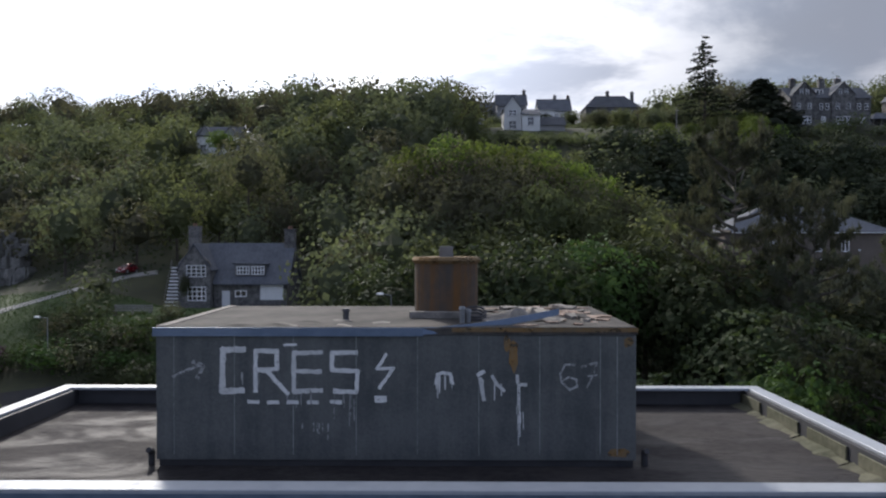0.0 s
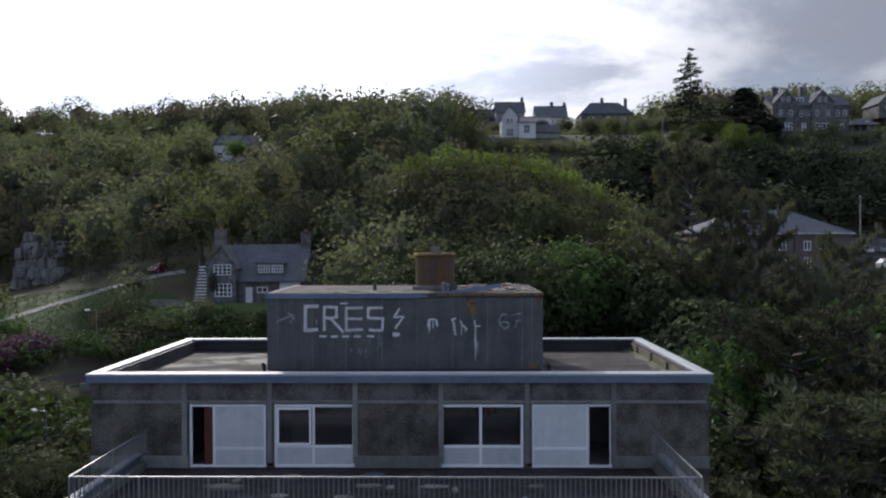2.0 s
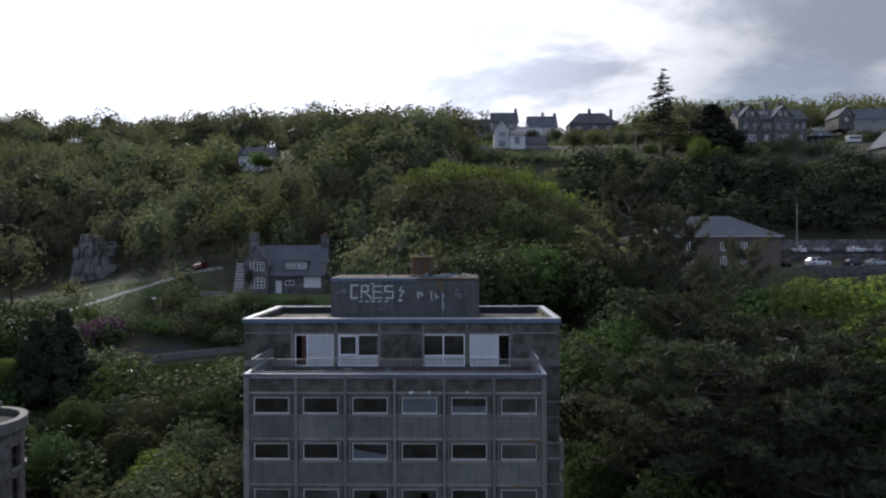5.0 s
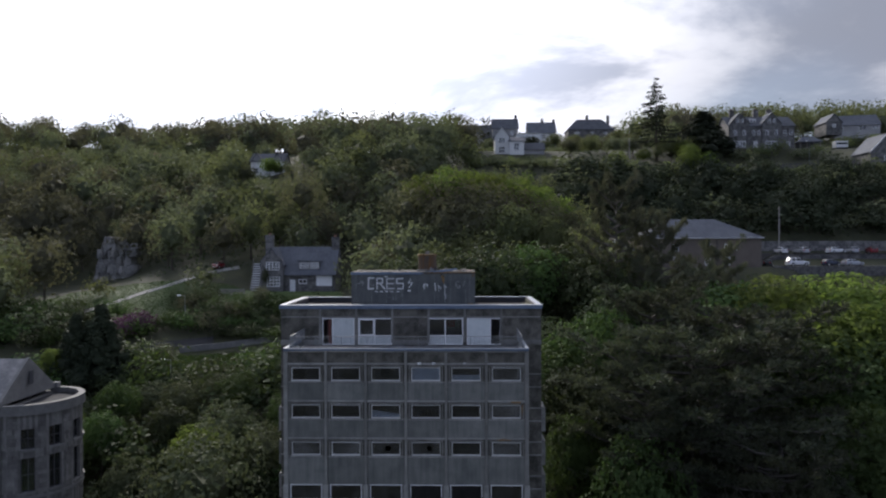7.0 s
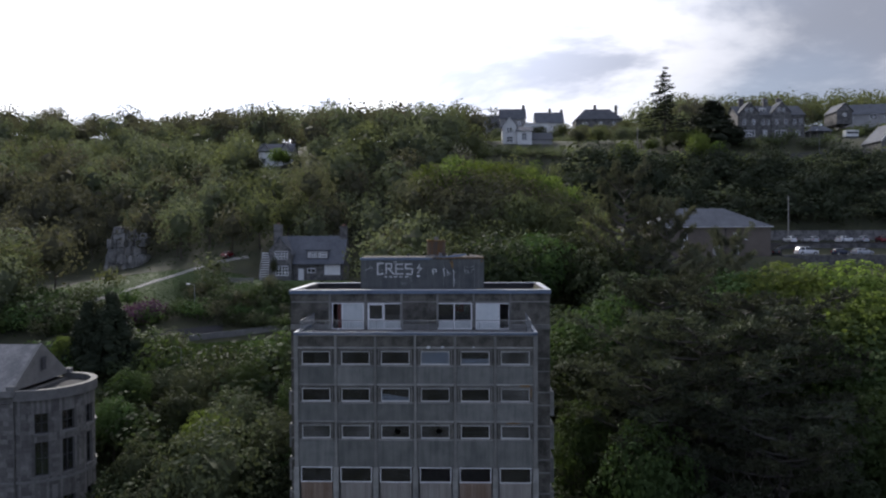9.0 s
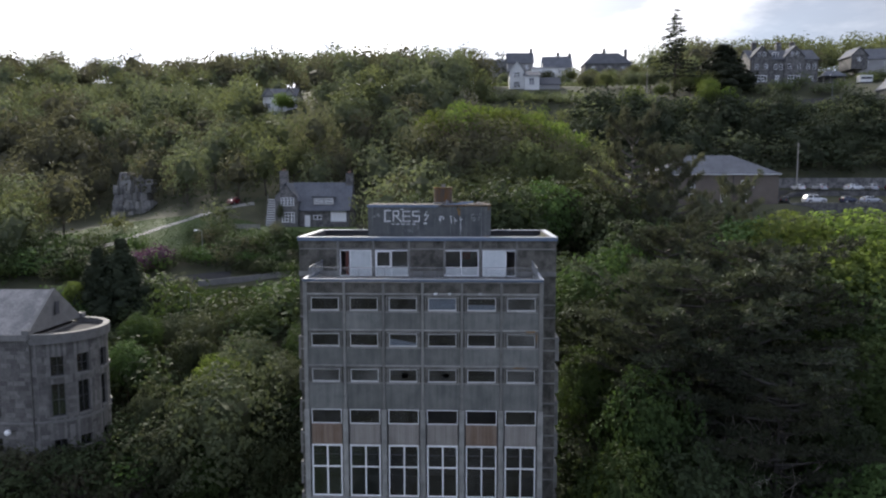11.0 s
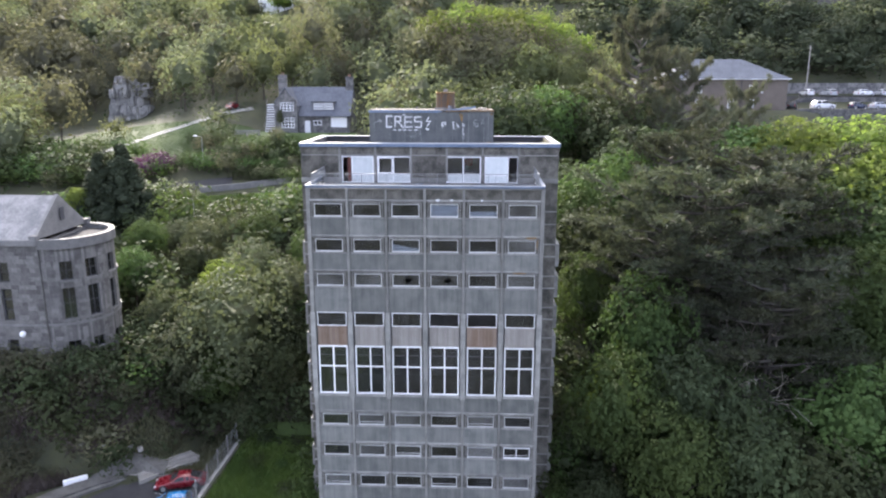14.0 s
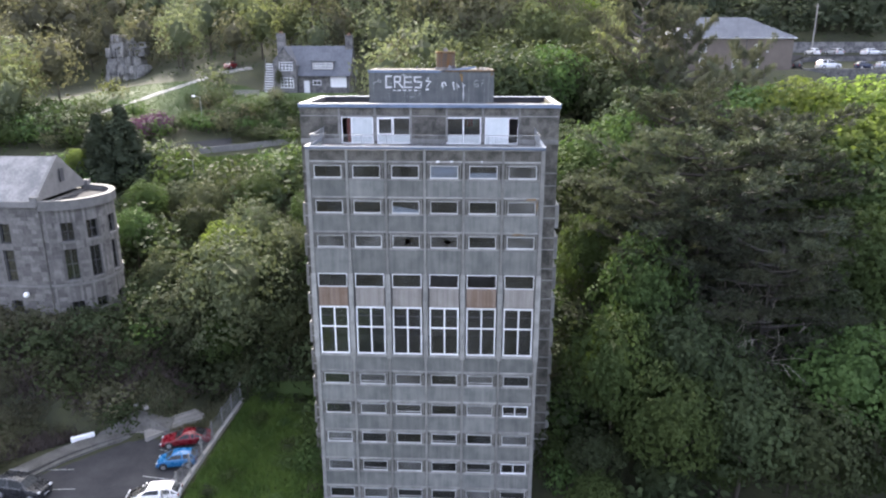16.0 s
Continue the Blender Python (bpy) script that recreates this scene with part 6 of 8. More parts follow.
# marks on the skyline
plant_tree("yew", 77.3, 172, top=77.6, wide=2.7)
plant_tree("yew", 81.0, 174, top=76.0, wide=0.9)
plant_tree("bright", 68, 160, top=67.0, wide=1.0)
plant_tree("bright", 45.0, 146, top=62.0, wide=0.9)
plant_tree("bright", 65.0, 147, top=64.0, wide=0.75)
plant_tree("bright", 70.5, 148, top=62.0, wide=0.8)
fir_tree(61.9, 167.6, 86.8)
for i, (x, y, top) in enumerate(((-148, 226, 83.5), (-141, 230, 85.0), (-134, 226, 85.0), (-128, 228, 84.2), (-121, 230, 83.4), (-89, 228, 88.0), (-82, 226, 90.0), (-77, 230, 88.0), (-68, 226, 87.4), (-51, 228, 88.5), (-43, 226, 88.8), (-38, 229, 88.4), (-105, 228, 87.0), (88, 196, 86.0), (81, 190, 84.0), (100, 200, 86.5))):
    bare_tree(x, y, top - gz(x, y), 300 + i)
for x, y, top, w in ((-51.3, 234.9, 90.6, 0.75), (-20.5, 232, 88.6, 0.7), (-27, 234, 87.6, 0.6), (12.5, 224, 85.0, 0.5), (-168, 226, 83.0, 0.7)):
    plant_tree("pine", x, y, top=top, wide=w)
hedge = random.Random(51)
for gx in range(84, 114, 4):
    plant_tree(hedge.choice(["dark_bush", "dark_bush", "bush"]), gx + hedge.uniform(-1, 1), 169 + hedge.uniform(-2, 2), height=hedge.uniform(2.2, 4.0), wide=1.3)
for gx in range(36, 140, 6):
    plant_tree(hedge.choice(["dark_bush", "bush", "bush"]), gx + hedge.uniform(-2, 2), 149.5 + hedge.uniform(-1, 1), height=hedge.uniform(2.5, 4.5), wide=1.4)

# thickets on the bare parts of the slopes
thicket = random.Random(61)
for gx in range(12, 66, 5):
    for gy in (211, 217):
        x, y = gx + thicket.uniform(-1.5, 1.5), gy + thicket.uniform(-1.5, 1.5)
        if clear_of(x, y):
            plant_tree(thicket.choice(["bush", "dark_bush", "bush"]), x, y, height=thicket.uniform(2.5, 4.0), wide=1.5)
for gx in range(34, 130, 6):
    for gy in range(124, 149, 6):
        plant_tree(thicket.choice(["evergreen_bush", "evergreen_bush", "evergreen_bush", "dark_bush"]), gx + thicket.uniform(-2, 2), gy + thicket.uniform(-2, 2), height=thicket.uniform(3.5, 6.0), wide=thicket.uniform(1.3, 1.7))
# brown scrub on the bank above the lower car park
for gx in np.arange(-60, -28, 2.4):
    for gy in np.arange(-4, 24, 2.4):
        x, y = gx + thicket.uniform(-1.2, 1.2), gy + thicket.uniform(-1.2, 1.2)
        if y > 7 + (x + 40) * 0.95 + 2.8 and not (x > -32 and y < 21.5) and not (x > -37.5 and y < 16.8):
            plant_tree(thicket.choice(["scrub", "scrub", "scrub", "dark_bush"]), x, y, height=thicket.uniform(1.4, 3.0), wide=thicket.uniform(1.1, 1.6))
# dark thicket at the head of the grass bank, and shrubs between lawn and lane
for gx in range(-30, -10, 3):
    for gy in (25.8, 28.5, 31.5):
        plant_tree(thicket.choice(["dark_bush", "dark_bush", "bush"]), gx + thicket.uniform(-1, 1), gy + thicket.uniform(-0.8, 0.8), height=thicket.uniform(2.6, 5.0), wide=thicket.uniform(1.0, 1.4))
for gx in range(-68, -26, 4):
    for gy in (70, 74, 78, 82):
        x, y = gx + thicket.uniform(-1.5, 1.5), gy + thicket.uniform(-1.5, 1.5)
        lane = np.interp(x, [-75, -58, -42, -28, -14], [63, 66, 70.5, 74, 76])
        lawn = np.interp(x, [-70, -50, -37], [76, 78, 92]) if x < -37 else 86
        if lane + 3.2 < y < lawn + 0.5:
            plant_tree(thicket.choice(["bush", "dark_bush", "bush", "scrub"]), x, y, height=thicket.uniform(1.8, 3.6), wide=thicket.uniform(1.1, 1.5))
# shrubs before the ridge houses, on the verge and below the bungalow
for gx in range(7, 38, 3):
    for gy in (182, 188, 194, 201):
        plant_tree(thicket.choice(["bush", "dark_bush", "bush"]), gx + thicket.uniform(-1, 1), gy + thicket.uniform(-1, 1), height=thicket.uniform(1.0, 1.7), wide=2.2)
for gx in range(34, 84, 4):
    plant_tree(thicket.choice(["bush", "dark_bush", "bush"]), gx + thicket.uniform(-1, 1), 153.5 + thicket.uniform(-1, 1), height=thicket.uniform(1.8, 3.2), wide=1.5)
for x, y, h, key in ((14, 213, 6.0, "dark"), (21, 214, 6.5, "green"), (29, 213, 6.5, "dark"), (38, 214, 7.0, "green"), (45, 212, 6.0, "bright"), (52, 214, 5.5, "dark"), (60, 213, 6.0, "green"), (33, 206, 4.5, "green"),
                     (56, 160, 5.0, "bright"), (49, 166, 7.0, "dark"), (42, 167, 6.5, "green"), (66, 166.5, 7.0, "green"), (55, 168, 7.0, "dark"), (36, 166, 6.0, "dark"), (72, 168, 7.5, "green")):
    plant_tree(key, x, y, height=h, wide=1.25)
for gx in range(116, 148, 4):
    plant_tree(thicket.choice(["bush", "dark_bush", "green"]), gx + thicket.uniform(-1, 1), 191 + thicket.uniform(-1.5, 1.5), height=thicket.uniform(2.5, 4.5), wide=1.4)
for gx in range(6, 36, 3):
    for gy, tall in ((154, 2.2), (158, 1.8), (162, 1.3), (166, 0.8)):
        plant_tree(thicket.choice(["bush", "dark_bush", "dark_bush"]), gx + thicket.uniform(-1, 1), gy + thicket.uniform(-1, 1), height=tall * thicket.uniform(0.8, 1.1), wide=1.8)
for gx in range(-84, -66, 4):
    for gy in (72, 76, 80, 84):
        plant_tree(thicket.choice(["bush", "dark_bush", "dark_bush"]), gx + thicket.uniform(-1, 1), gy + thicket.uniform(-1, 1), height=thicket.uniform(2.5, 4.5), wide=1.4)
for gx in range(-37, -13, 3):
    for gy in (72.5, 75.5):
        plant_tree(thicket.choice(["bush", "dark_bush", "scrub"]), gx + thicket.uniform(-1, 1), gy + thicket.uniform(-0.8, 0.8), height=thicket.uniform(1.4, 2.6), wide=1.3)
for x, y, h in ((-60, 155.5, 2.6), (-57, 156, 2.0), (-54.5, 155, 2.4), (-47, 157, 3.6), (-59.5, 150, 3.5), (-55, 149.5, 3.0), (-51.5, 150, 3.0)):
    plant_tree(thicket.choice(["bush", "dark_bush"]), x, y, height=h, wide=1.5)
plant_tree("bright", -50.8, 152.5, top=gz(-50.8, 152.5) + 6.5, wide=1.1)
# the spreading tree behind the cottage
plant_tree("dull", -32.5, 112, top=55.0, wide=0.75)
for x, y, h in ((12.0, 12.0, 3.0), (12.5, 15.5, 3.5), (12.2, 19.0, 3.5), (12.6, 22.5, 4.5), (11.5, 26.0, 4.5), (13.5, 29.0, 5.0), (14.5, 19.5, 4.0), (15.0, 25.0, 5.0), (11.0, 31.0, 4.5), (15.5, 14.0, 4.0)):
    plant_tree(thicket.choice(["bush", "dark_bush"]), x, y, height=h, wide=1.1)


def far_shrubs():
    """The shrubs far up the slopes, joined by colour."""
    rng = np.random.default_rng(19)
    for key, rows in FAR_SHRUBS.items():
        if not rows:
            continue
        grades = []
        for tm, cm, h in TREE_KINDS[key + " far"]:
            grades.append((np.array([v.co[:] for v in cm.vertices]), [tuple(p.vertices) for p in cm.polygons], h, cm.materials[0]))
        vs, fs, n = [], [], 0
        for x, y, height, wide in rows:
            v, f, h, mat = grades[int(rng.integers(len(grades)))]
            a, k = rng.uniform(0, 6.283), height / h
            m = np.array([[math.cos(a) * k * wide, -math.sin(a) * k * wide, 0], [math.sin(a) * k * wide, math.cos(a) * k * wide, 0], [0, 0, k]])
            vs.append(v @ m.T + np.array([x, y, gz(x, y)]))
            fs += [tuple(i + n for i in p) for p in f]
            n += len(v)
        tagged(new("shrubbery", array_mesh("shrubbery", np.concatenate(vs).tolist(), fs, mat)), TREE_LABEL[key][1] + ", massed on the upper slope", "shrubs", kind="stuff")


far_shrubs()

# ---- houses ----
def white_window(parent, x, z, w, h, y=0.0, ups=1, acrosses=1, mat=None, depth=0.10):
    """A small window set in an opening of a wall that faces -y; x, z: its middle."""
    x0, x1, z0, z1 = x - w / 2, x + w / 2, z - h / 2, z + h / 2
    t = min(0.12, w * 0.1)
    u = [x0 + w * (i + 1) / (ups + 1) for i in range(ups)]
    a = [z0 + h * (i + 1) / (acrosses + 1) for i in range(acrosses)]
    win = part("window", window_bars(x0, x1, z0, z1, y + 0.03, y + 0.03 + depth, t, u, a), mat or WHITE, parent)
    part("pane", Shape().box(x0 + t, x1 - t, y + 0.07, y + 0.085, z0 + t, z1 - t), GLASS_CLEAR, win)
    part("sill", Shape().box(x0 - 0.08, x1 + 0.08, y - 0.08, y + 0.02, z0 - 0.10, z0 - 0.004), STONE_PALE, win)
    return win


def gable_roof(parent, x0, x1, y0, y1, eave, ridge, mat, over=0.35, thick=0.14, along="x", name="roof"):
    """Two slopes with thickness; along: the way of the ridge."""
    if along == "y":
        mx, hw = (x0 + x1) / 2, (x1 - x0) / 2
        drop = (ridge - eave) / hw * over
        o = [(x0 - over, eave - drop), (mx, ridge), (x1 + over, eave - drop), (x1 + over, eave - drop + thick), (mx, ridge + thick * 1.3), (x0 - over, eave - drop + thick)]
        s = Shape().prism(o, y0 - over, y1 + over)
    else:
        my, hw = (y0 + y1) / 2, (y1 - y0) / 2
        drop = (ridge - eave) / hw * over
        o = [(y0 - over, eave - drop), (my, ridge), (y1 + over, eave - drop), (y1 + over, eave - drop + thick), (my, ridge + thick * 1.3), (y0 - over, eave - drop + thick)]
        n = len(o)
        v = [(x0 - over, a, b) for a, b in o] + [(x1 + over, a, b) for a, b in o]
        s = Shape().add(v, [tuple(range(n - 1, -1, -1)), tuple(range(n, 2 * n))] + [(i, (i + 1) % n, n + (i + 1) % n, n + i) for i in range(n)])
    roof = part(name, s, mat, parent)
    return roof


def hip_roof(parent, x0, x1, y0, y1, eave, ridge, mat, over=0.4, hip=None):
    my = (y0 + y1) / 2
    hip = (y1 - y0) / 2 if hip is None else hip
    a, b, c, d = x0 - over, x1 + over, y0 - over, y1 + over
    v = [(a, c, eave), (b, c, eave), (b, d, eave), (a, d, eave), (x0 + hip, my, ridge), (x1 - hip, my, ridge),
         (a, c, eave - 0.12), (b, c, eave - 0.12), (b, d, eave - 0.12), (a, d, eave - 0.12)]
    f = [(0, 1, 5, 4), (1, 2, 5), (2, 3, 4, 5), (3, 0, 4), (9, 8, 7, 6), (0, 6, 7, 1), (1, 7, 8, 2), (2, 8, 9, 3), (3, 9, 6, 0)]
    return part("roof", Shape().add(v, f), mat, parent)


def chimney(parent, x, y, z0, z1, w=0.9, d=0.8, mat=None, pots=2):
    c = part("chimney", Shape().box(x - w / 2, x + w / 2, y - d / 2, y + d / 2, z0, z1 - 0.22, 0.02), mat or STONE_DARK, parent)
    part("chimney_cap", Shape().box(x - w / 2 - 0.08, x + w / 2 + 0.08, y - d / 2 - 0.08, y + d / 2 + 0.08, z1 - 0.216, z1, 0.03), mat or STONE_DARK, c)
    for i in range(pots):
        px = x + (i - (pots - 1) / 2) * 0.34
        part("chimney_pot", Shape().tube((px, y, z1 + 0.002), (px, y, z1 + 0.42), 0.13, 0.10, 8), TILE_RED, c)
    return c


def walls(parent, x0, x1, y0, y1, z1, mat, holes=(), z0=-1.5, name="front_wall"):
    """Four walls; the front one, at y0, has openings."""
    part(name, pierced(Shape(), x0, x1, y0, y0 + 0.3, z0, z1, list(holes)), mat, parent)
    part("back_wall", Shape().box(x0, x1, y1 - 0.3, y1, z0, z1), mat, parent)
    for a in (x0, x1 - 0.3):
        part("side_wall", Shape().box(a, a + 0.3, y0 + 0.303, y1 - 0.303, z0, z1), mat, parent)


def gable_end(parent, x0, x1, y, eave, ridge, mat, thick=0.3, holes=None):
    return part("gable", Shape().prism([(x0, eave + 0.003), (x1, eave + 0.003), ((x0 + x1) / 2, ridge - 0.02)], y, y + thick), mat, parent)


def hole(x, z, w, h):
    return (x - w / 2, x + w / 2, z - h / 2, z + h / 2)


def side_gable(parent, x, y0, y1, eave, ridge, mat):
    my = (y0 + y1) / 2
    v = [(x, y0, eave + 0.003), (x, y1, eave + 0.003), (x, my, ridge - 0.02), (x + 0.3, y0, eave + 0.003), (x + 0.3, y1, eave + 0.003), (x + 0.3, my, ridge - 0.02)]
    part("gable", Shape().add(v, [(0, 2, 1), (3, 4, 5), (0, 1, 4, 3), (1, 2, 5, 4), (2, 0, 3, 5)]), mat, parent)


def cottage():
    c = thing("stone_cottage", (-28.5, 92.0, 28.2), "dark stone cottage with slate roof, dormer and end chimneys", "house")
    # main range
    wins = [(4.9, 2.05, 3.1, 2.0), (-1.25, 1.15, 1.1, 2.3), (0.75, 1.9, 1.6, 0.9)]
    walls(c, -4.4, 6.9, 0.0, 8.0, 3.6, STONE_DARK, [hole(*w) for w in wins])
    big = white_window(c, *wins[0], ups=3, acrosses=1)
    # White sheet added before the pane for the bright sky reflected there.
    part("blind", Shape().box(wins[0][0] - 1.43, wins[0][0] + 1.43, 0.050, 0.062, 1.18, 2.92), WHITE, big, "white sheet standing in for sky reflected in the window")
    white_window(c, *wins[2], ups=1, acrosses=0)
    part("door", Shape().box(-1.78, -0.72, 0.06, 0.12, 0.0, 2.28, 0.01), WHITE, c, "white panelled front door")
    gable_roof(c, -4.4, 6.9, 0.0, 8.0, 3.55, 8.5, SLATE)
    side_gable(c, -4.4, 0, 8, 3.6, 8.4, STONE_DARK)
    side_gable(c, 6.6, 0, 8, 3.6, 8.4, STONE_DARK)
    # front wing with its gable
    wins = [(-4.8, 4.95, 2.6, 1.6), (-4.7, 1.95, 2.5, 1.9)]
    part("wing_wall", pierced(Shape(), -7.2, -2.9, -1.2, -0.9, -1.5, 6.0, [hole(*w) for w in wins]), STONE_DARK, c)
    for a in (-7.2, -3.2):
        part("wing_side", Shape().box(a, a + 0.3, -0.897, 7.0, -1.5, 5.2), STONE_DARK, c)
    gable_end(c, -7.2, -2.9, -1.2, 6.0, 8.2, STONE_DARK)
    for w in wins:
        white_window(c, *w, y=-1.2, ups=3, acrosses=2)
    gable_roof(c, -7.2, -2.9, -1.1, 7.0, 5.3, 8.45, SLATE, 0.25, along="y", name="wing_roof")
    # dormer
    d = part("dormer", Shape().box(-0.1, 3.9, 0.45, 3.2, 4.1, 5.75), STONE_DARK, c)
    part("dormer_roof", Shape().prism([(-0.4, 5.754), (4.2, 5.754), (4.2, 5.9), (-0.4, 6.05)], 0.2, 4.0), SLATE, d)
    for x in (0.95, 2.95):
        white_window(c, x, 5.0, 1.7, 1.15, y=0.30, ups=3, acrosses=1)
    part("porch_roof", Shape().box(-2.6, 6.9, -0.7, -0.01, 3.1, 3.22, 0.02), SLATE, c)
    chimney(c, -6.6, 3.5, 2.0, 11.0, 1.5, 1.1)
    chimney(c, 6.5, 4.0, 3.0, 10.6, 1.4, 1.1)


def big_villa():
    v = thing("stone_villa", (96.0, 176.0, 66.7), "large grey stone villa with twin gables and white windows", "house")
    ups = [(x, z, 0.95, 1.6) for z in (4.9,) for x in (-7.6, -4.7, 0.0, -1.6, 2.2, 4.0, 5.8, 8.0, 9.8)]
    low = [(-6.0, 1.4, 3.6, 1.9), (4.0, 1.4, 3.8, 1.9), (9.0, 1.4, 1.5, 1.6), (-1.0, 1.3, 1.2, 2.2)]
    walls(v, -9.3, 10.9, 0, 10, 7.2, STONE_DARK, [hole(*w) for w in ups + low])
    for w in ups:
        white_window(v, *w, ups=0, acrosses=1)
    for w in low:
        white_window(v, *w, ups=3, acrosses=1)
    gable_roof(v, -9.3, 10.9, 0, 10, 7.15, 10.6, SLATE)
    side_gable(v, -9.3, 0, 10, 7.2, 10.5, STONE_DARK)
    side_gable(v, 10.6, 0, 10, 7.2, 10.5, STONE_DARK)
    for cx in (-6.1, 3.7):
        hs = [hole(cx - 0.75, 8.1, 0.8, 1.4), hole(cx + 0.75, 8.1, 0.8, 1.4)]
        part("front_gable_wall", pierced(Shape(), cx - 2.9, cx + 2.9, -0.5, -0.2, -1.0, 8.0, [hole(cx - 1.4, 4.9, 0.95, 1.6), hole(cx + 1.4, 4.9, 0.95, 1.6), hole(cx, 1.4, 3.6, 1.9)]), STONE_DARK, v)
        part("gable", Shape().prism([(cx - 2.9, 8.003), (cx + 2.9, 8.003), (cx, 10.9)], -0.5, -0.2), STONE_DARK, v)
        for k in (-0.75, 0.75):
            white_window(v, cx + k, 8.6, 0.8, 1.3, y=-0.62, ups=0, acrosses=1)
        for k in (-1.4, 1.4):
            white_window(v, cx + k, 4.9, 0.95, 1.6, y=-0.5, ups=0, acrosses=1)
        white_window(v, cx, 1.4, 3.6, 1.9, y=-0.5, ups=3, acrosses=1)
        gable_roof(v, cx - 2.9, cx + 2.9, -0.5, 5.0, 7.9, 11.0, SLATE, 0.25, along="y", name="gable_roof")
    white_window(v, -1.2, 8.9, 1.9, 1.2, y=1.6, ups=1, acrosses=0)
    for x, y in ((-6.5, 5.0), (1.0, 5.0), (5.2, 5.0)):
        chimney(v, x, y, 8.5, 13.0, 1.5, 0.9)


def plain_house(name, at, label, w, d, eave, ridge, wall, roof, wins=(), along="x", chims=(), hip=False, rz=0.0, win_mat=None, ups=1):
    h = thing(name, at, label, "house", rz=rz)
    walls(h, -w / 2, w / 2, 0, d, eave, wall, [hole(*q) for q in wins])
    for q in wins:
        white_window(h, *q, ups=ups, acrosses=1, mat=win_mat)
    if hip:
        hip_roof(h, -w / 2, w / 2, 0, d, eave, ridge, roof, hip=hip if hip is not True else None)
    else:
        gable_roof(h, -w / 2, w / 2, 0, d, eave - 0.04, ridge, roof, along=along)
        if along == "y":
            gable_end(h, -w / 2, w / 2, 0.0, eave, ridge, wall)
        else:
            side_gable(h, -w / 2, 0, d, eave, ridge, wall)
            side_gable(h, w / 2 - 0.3, 0, d, eave, ridge, wall)
    for x, y, z1 in chims:
        chimney(h, x, y, eave - 0.5, z1, 1.0, 0.8)
    return h


cottage()
big_villa()
wh = plain_house("white_house", (15.9, 172, 64.3), "white rendered house with a dark-edged front gable", 4.4, 7.0, 6.2, 9.1, RENDER_WHITE, SLATE, [(0, 5.1, 2.0, 1.5), (0, 2.2, 2.0, 1.8)], along="y")
walls(wh, 2.25, 6.7, -1.0, 6.0, 4.6, RENDER_WHITE, [hole(4.4, 2.9, 1.6, 2.0)], name="wing_wall")
white_window(wh, 4.4, 2.9, 1.6, 2.0, y=-1.0)
gable_roof(wh, 2.25, 6.7, -1.0, 6.0, 4.55, 6.2, SLATE, name="wing_roof")
walls(wh, 6.75, 13.0, 0.0, 6.0, 2.2, RENDER_GREY, (), name="annexe_wall")
gable_roof(wh, 6.75, 13.0, 0.0, 6.0, 2.15, 4.4, SLATE, name="annexe_roof")
plain_house("terrace_house", (20.2, 222, 76.2), "slate-roofed grey house on the ridge", 9.6, 8, 5.2, 9.2, RENDER_GREY, SLATE, [(-2.4, 3.4, 1.2, 1.4), (2.4, 3.4, 1.2, 1.4)], chims=((4.3, 4, 10.6),))
plain_house("terrace_house", (34.5, 225, 75.2), "pale house with a slate roof on the ridge", 10.5, 8, 5.0, 9.3, RENDER_WHITE, SLATE, [(-2.8, 3.4, 1.2, 1.4), (0.5, 3.4, 1.2, 1.4), (3.2, 3.4, 1.2, 1.4)], chims=((0.5, 4, 10.6), (4.9, 4, 10.4)))
ex = thing("flat_extension", (28.2, 214, 73.4), "pale rendered extension with a flat roof on the ridge", "house")
walls(ex, -4.4, 4.4, 0, 6.0, 4.6, RENDER_WHITE, [hole(-2.0, 3.0, 1.6, 1.3), hole(2.0, 3.0, 1.6, 1.3)])
for wx in (-2.0, 2.0):
    white_window(ex, wx, 3.0, 1.6, 1.3)
part("roof", Shape().box(-4.7, 4.7, -0.3, 6.3, 4.604, 4.86, 0.03), RENDER_GREY, ex)
plain_house("villa", (53.3, 225, 77.0), "dark hipped villa with two tall chimneys", 17.5, 9, 4.2, 8.8, STONE_DARK, SLATE, [(-5.4, 2.5, 1.9, 1.4), (0.5, 2.5, 1.4, 1.4), (5.6, 2.5, 1.4, 1.4)], chims=((-0.8, 4.5, 10.2), (7.3, 4.5, 10.0)), hip=4.0)
plain_house("bungalow", (8.8, 226, 77.2), "low house half hidden by trees on the ridge", 13.0, 8, 3.0, 6.6, RENDER_GREY, SLATE, [(-3.0, 1.9, 1.4, 1.2), (3.0, 1.9, 1.4, 1.2)])
plain_house("bungalow", (-26.0, 226, 78.5), "brown-roofed bungalow among the ridge trees", 14.0, 8, 3.2, 7.4, RENDER_GREY, TILE_RED, [(-3.0, 1.9, 1.4, 1.2), (3.5, 1.9, 1.4, 1.2)], rz=12)
plain_house("bungalow", (-57.0, 228, 75.5), "long low slate-roofed house on the ridge", 18.0, 8, 2.8, 5.2, RENDER_GREY, SLATE, [(-4.0, 1.7, 1.4, 1.1), (4.0, 1.7, 1.4, 1.1)])
rh = plain_house("hillside_house", (-53.6, 160, gz(-53.6, 160) - 0.2), "pale rendered house with two small gables above the woods", 9.8, 7, 5.0, 7.4, RENDER_WHITE, SLATE, [(-3.4, 2.2, 1.5, 1.6), (0.2, 2.2, 1.5, 1.6), (3.4, 2.2, 1.5, 1.6)])
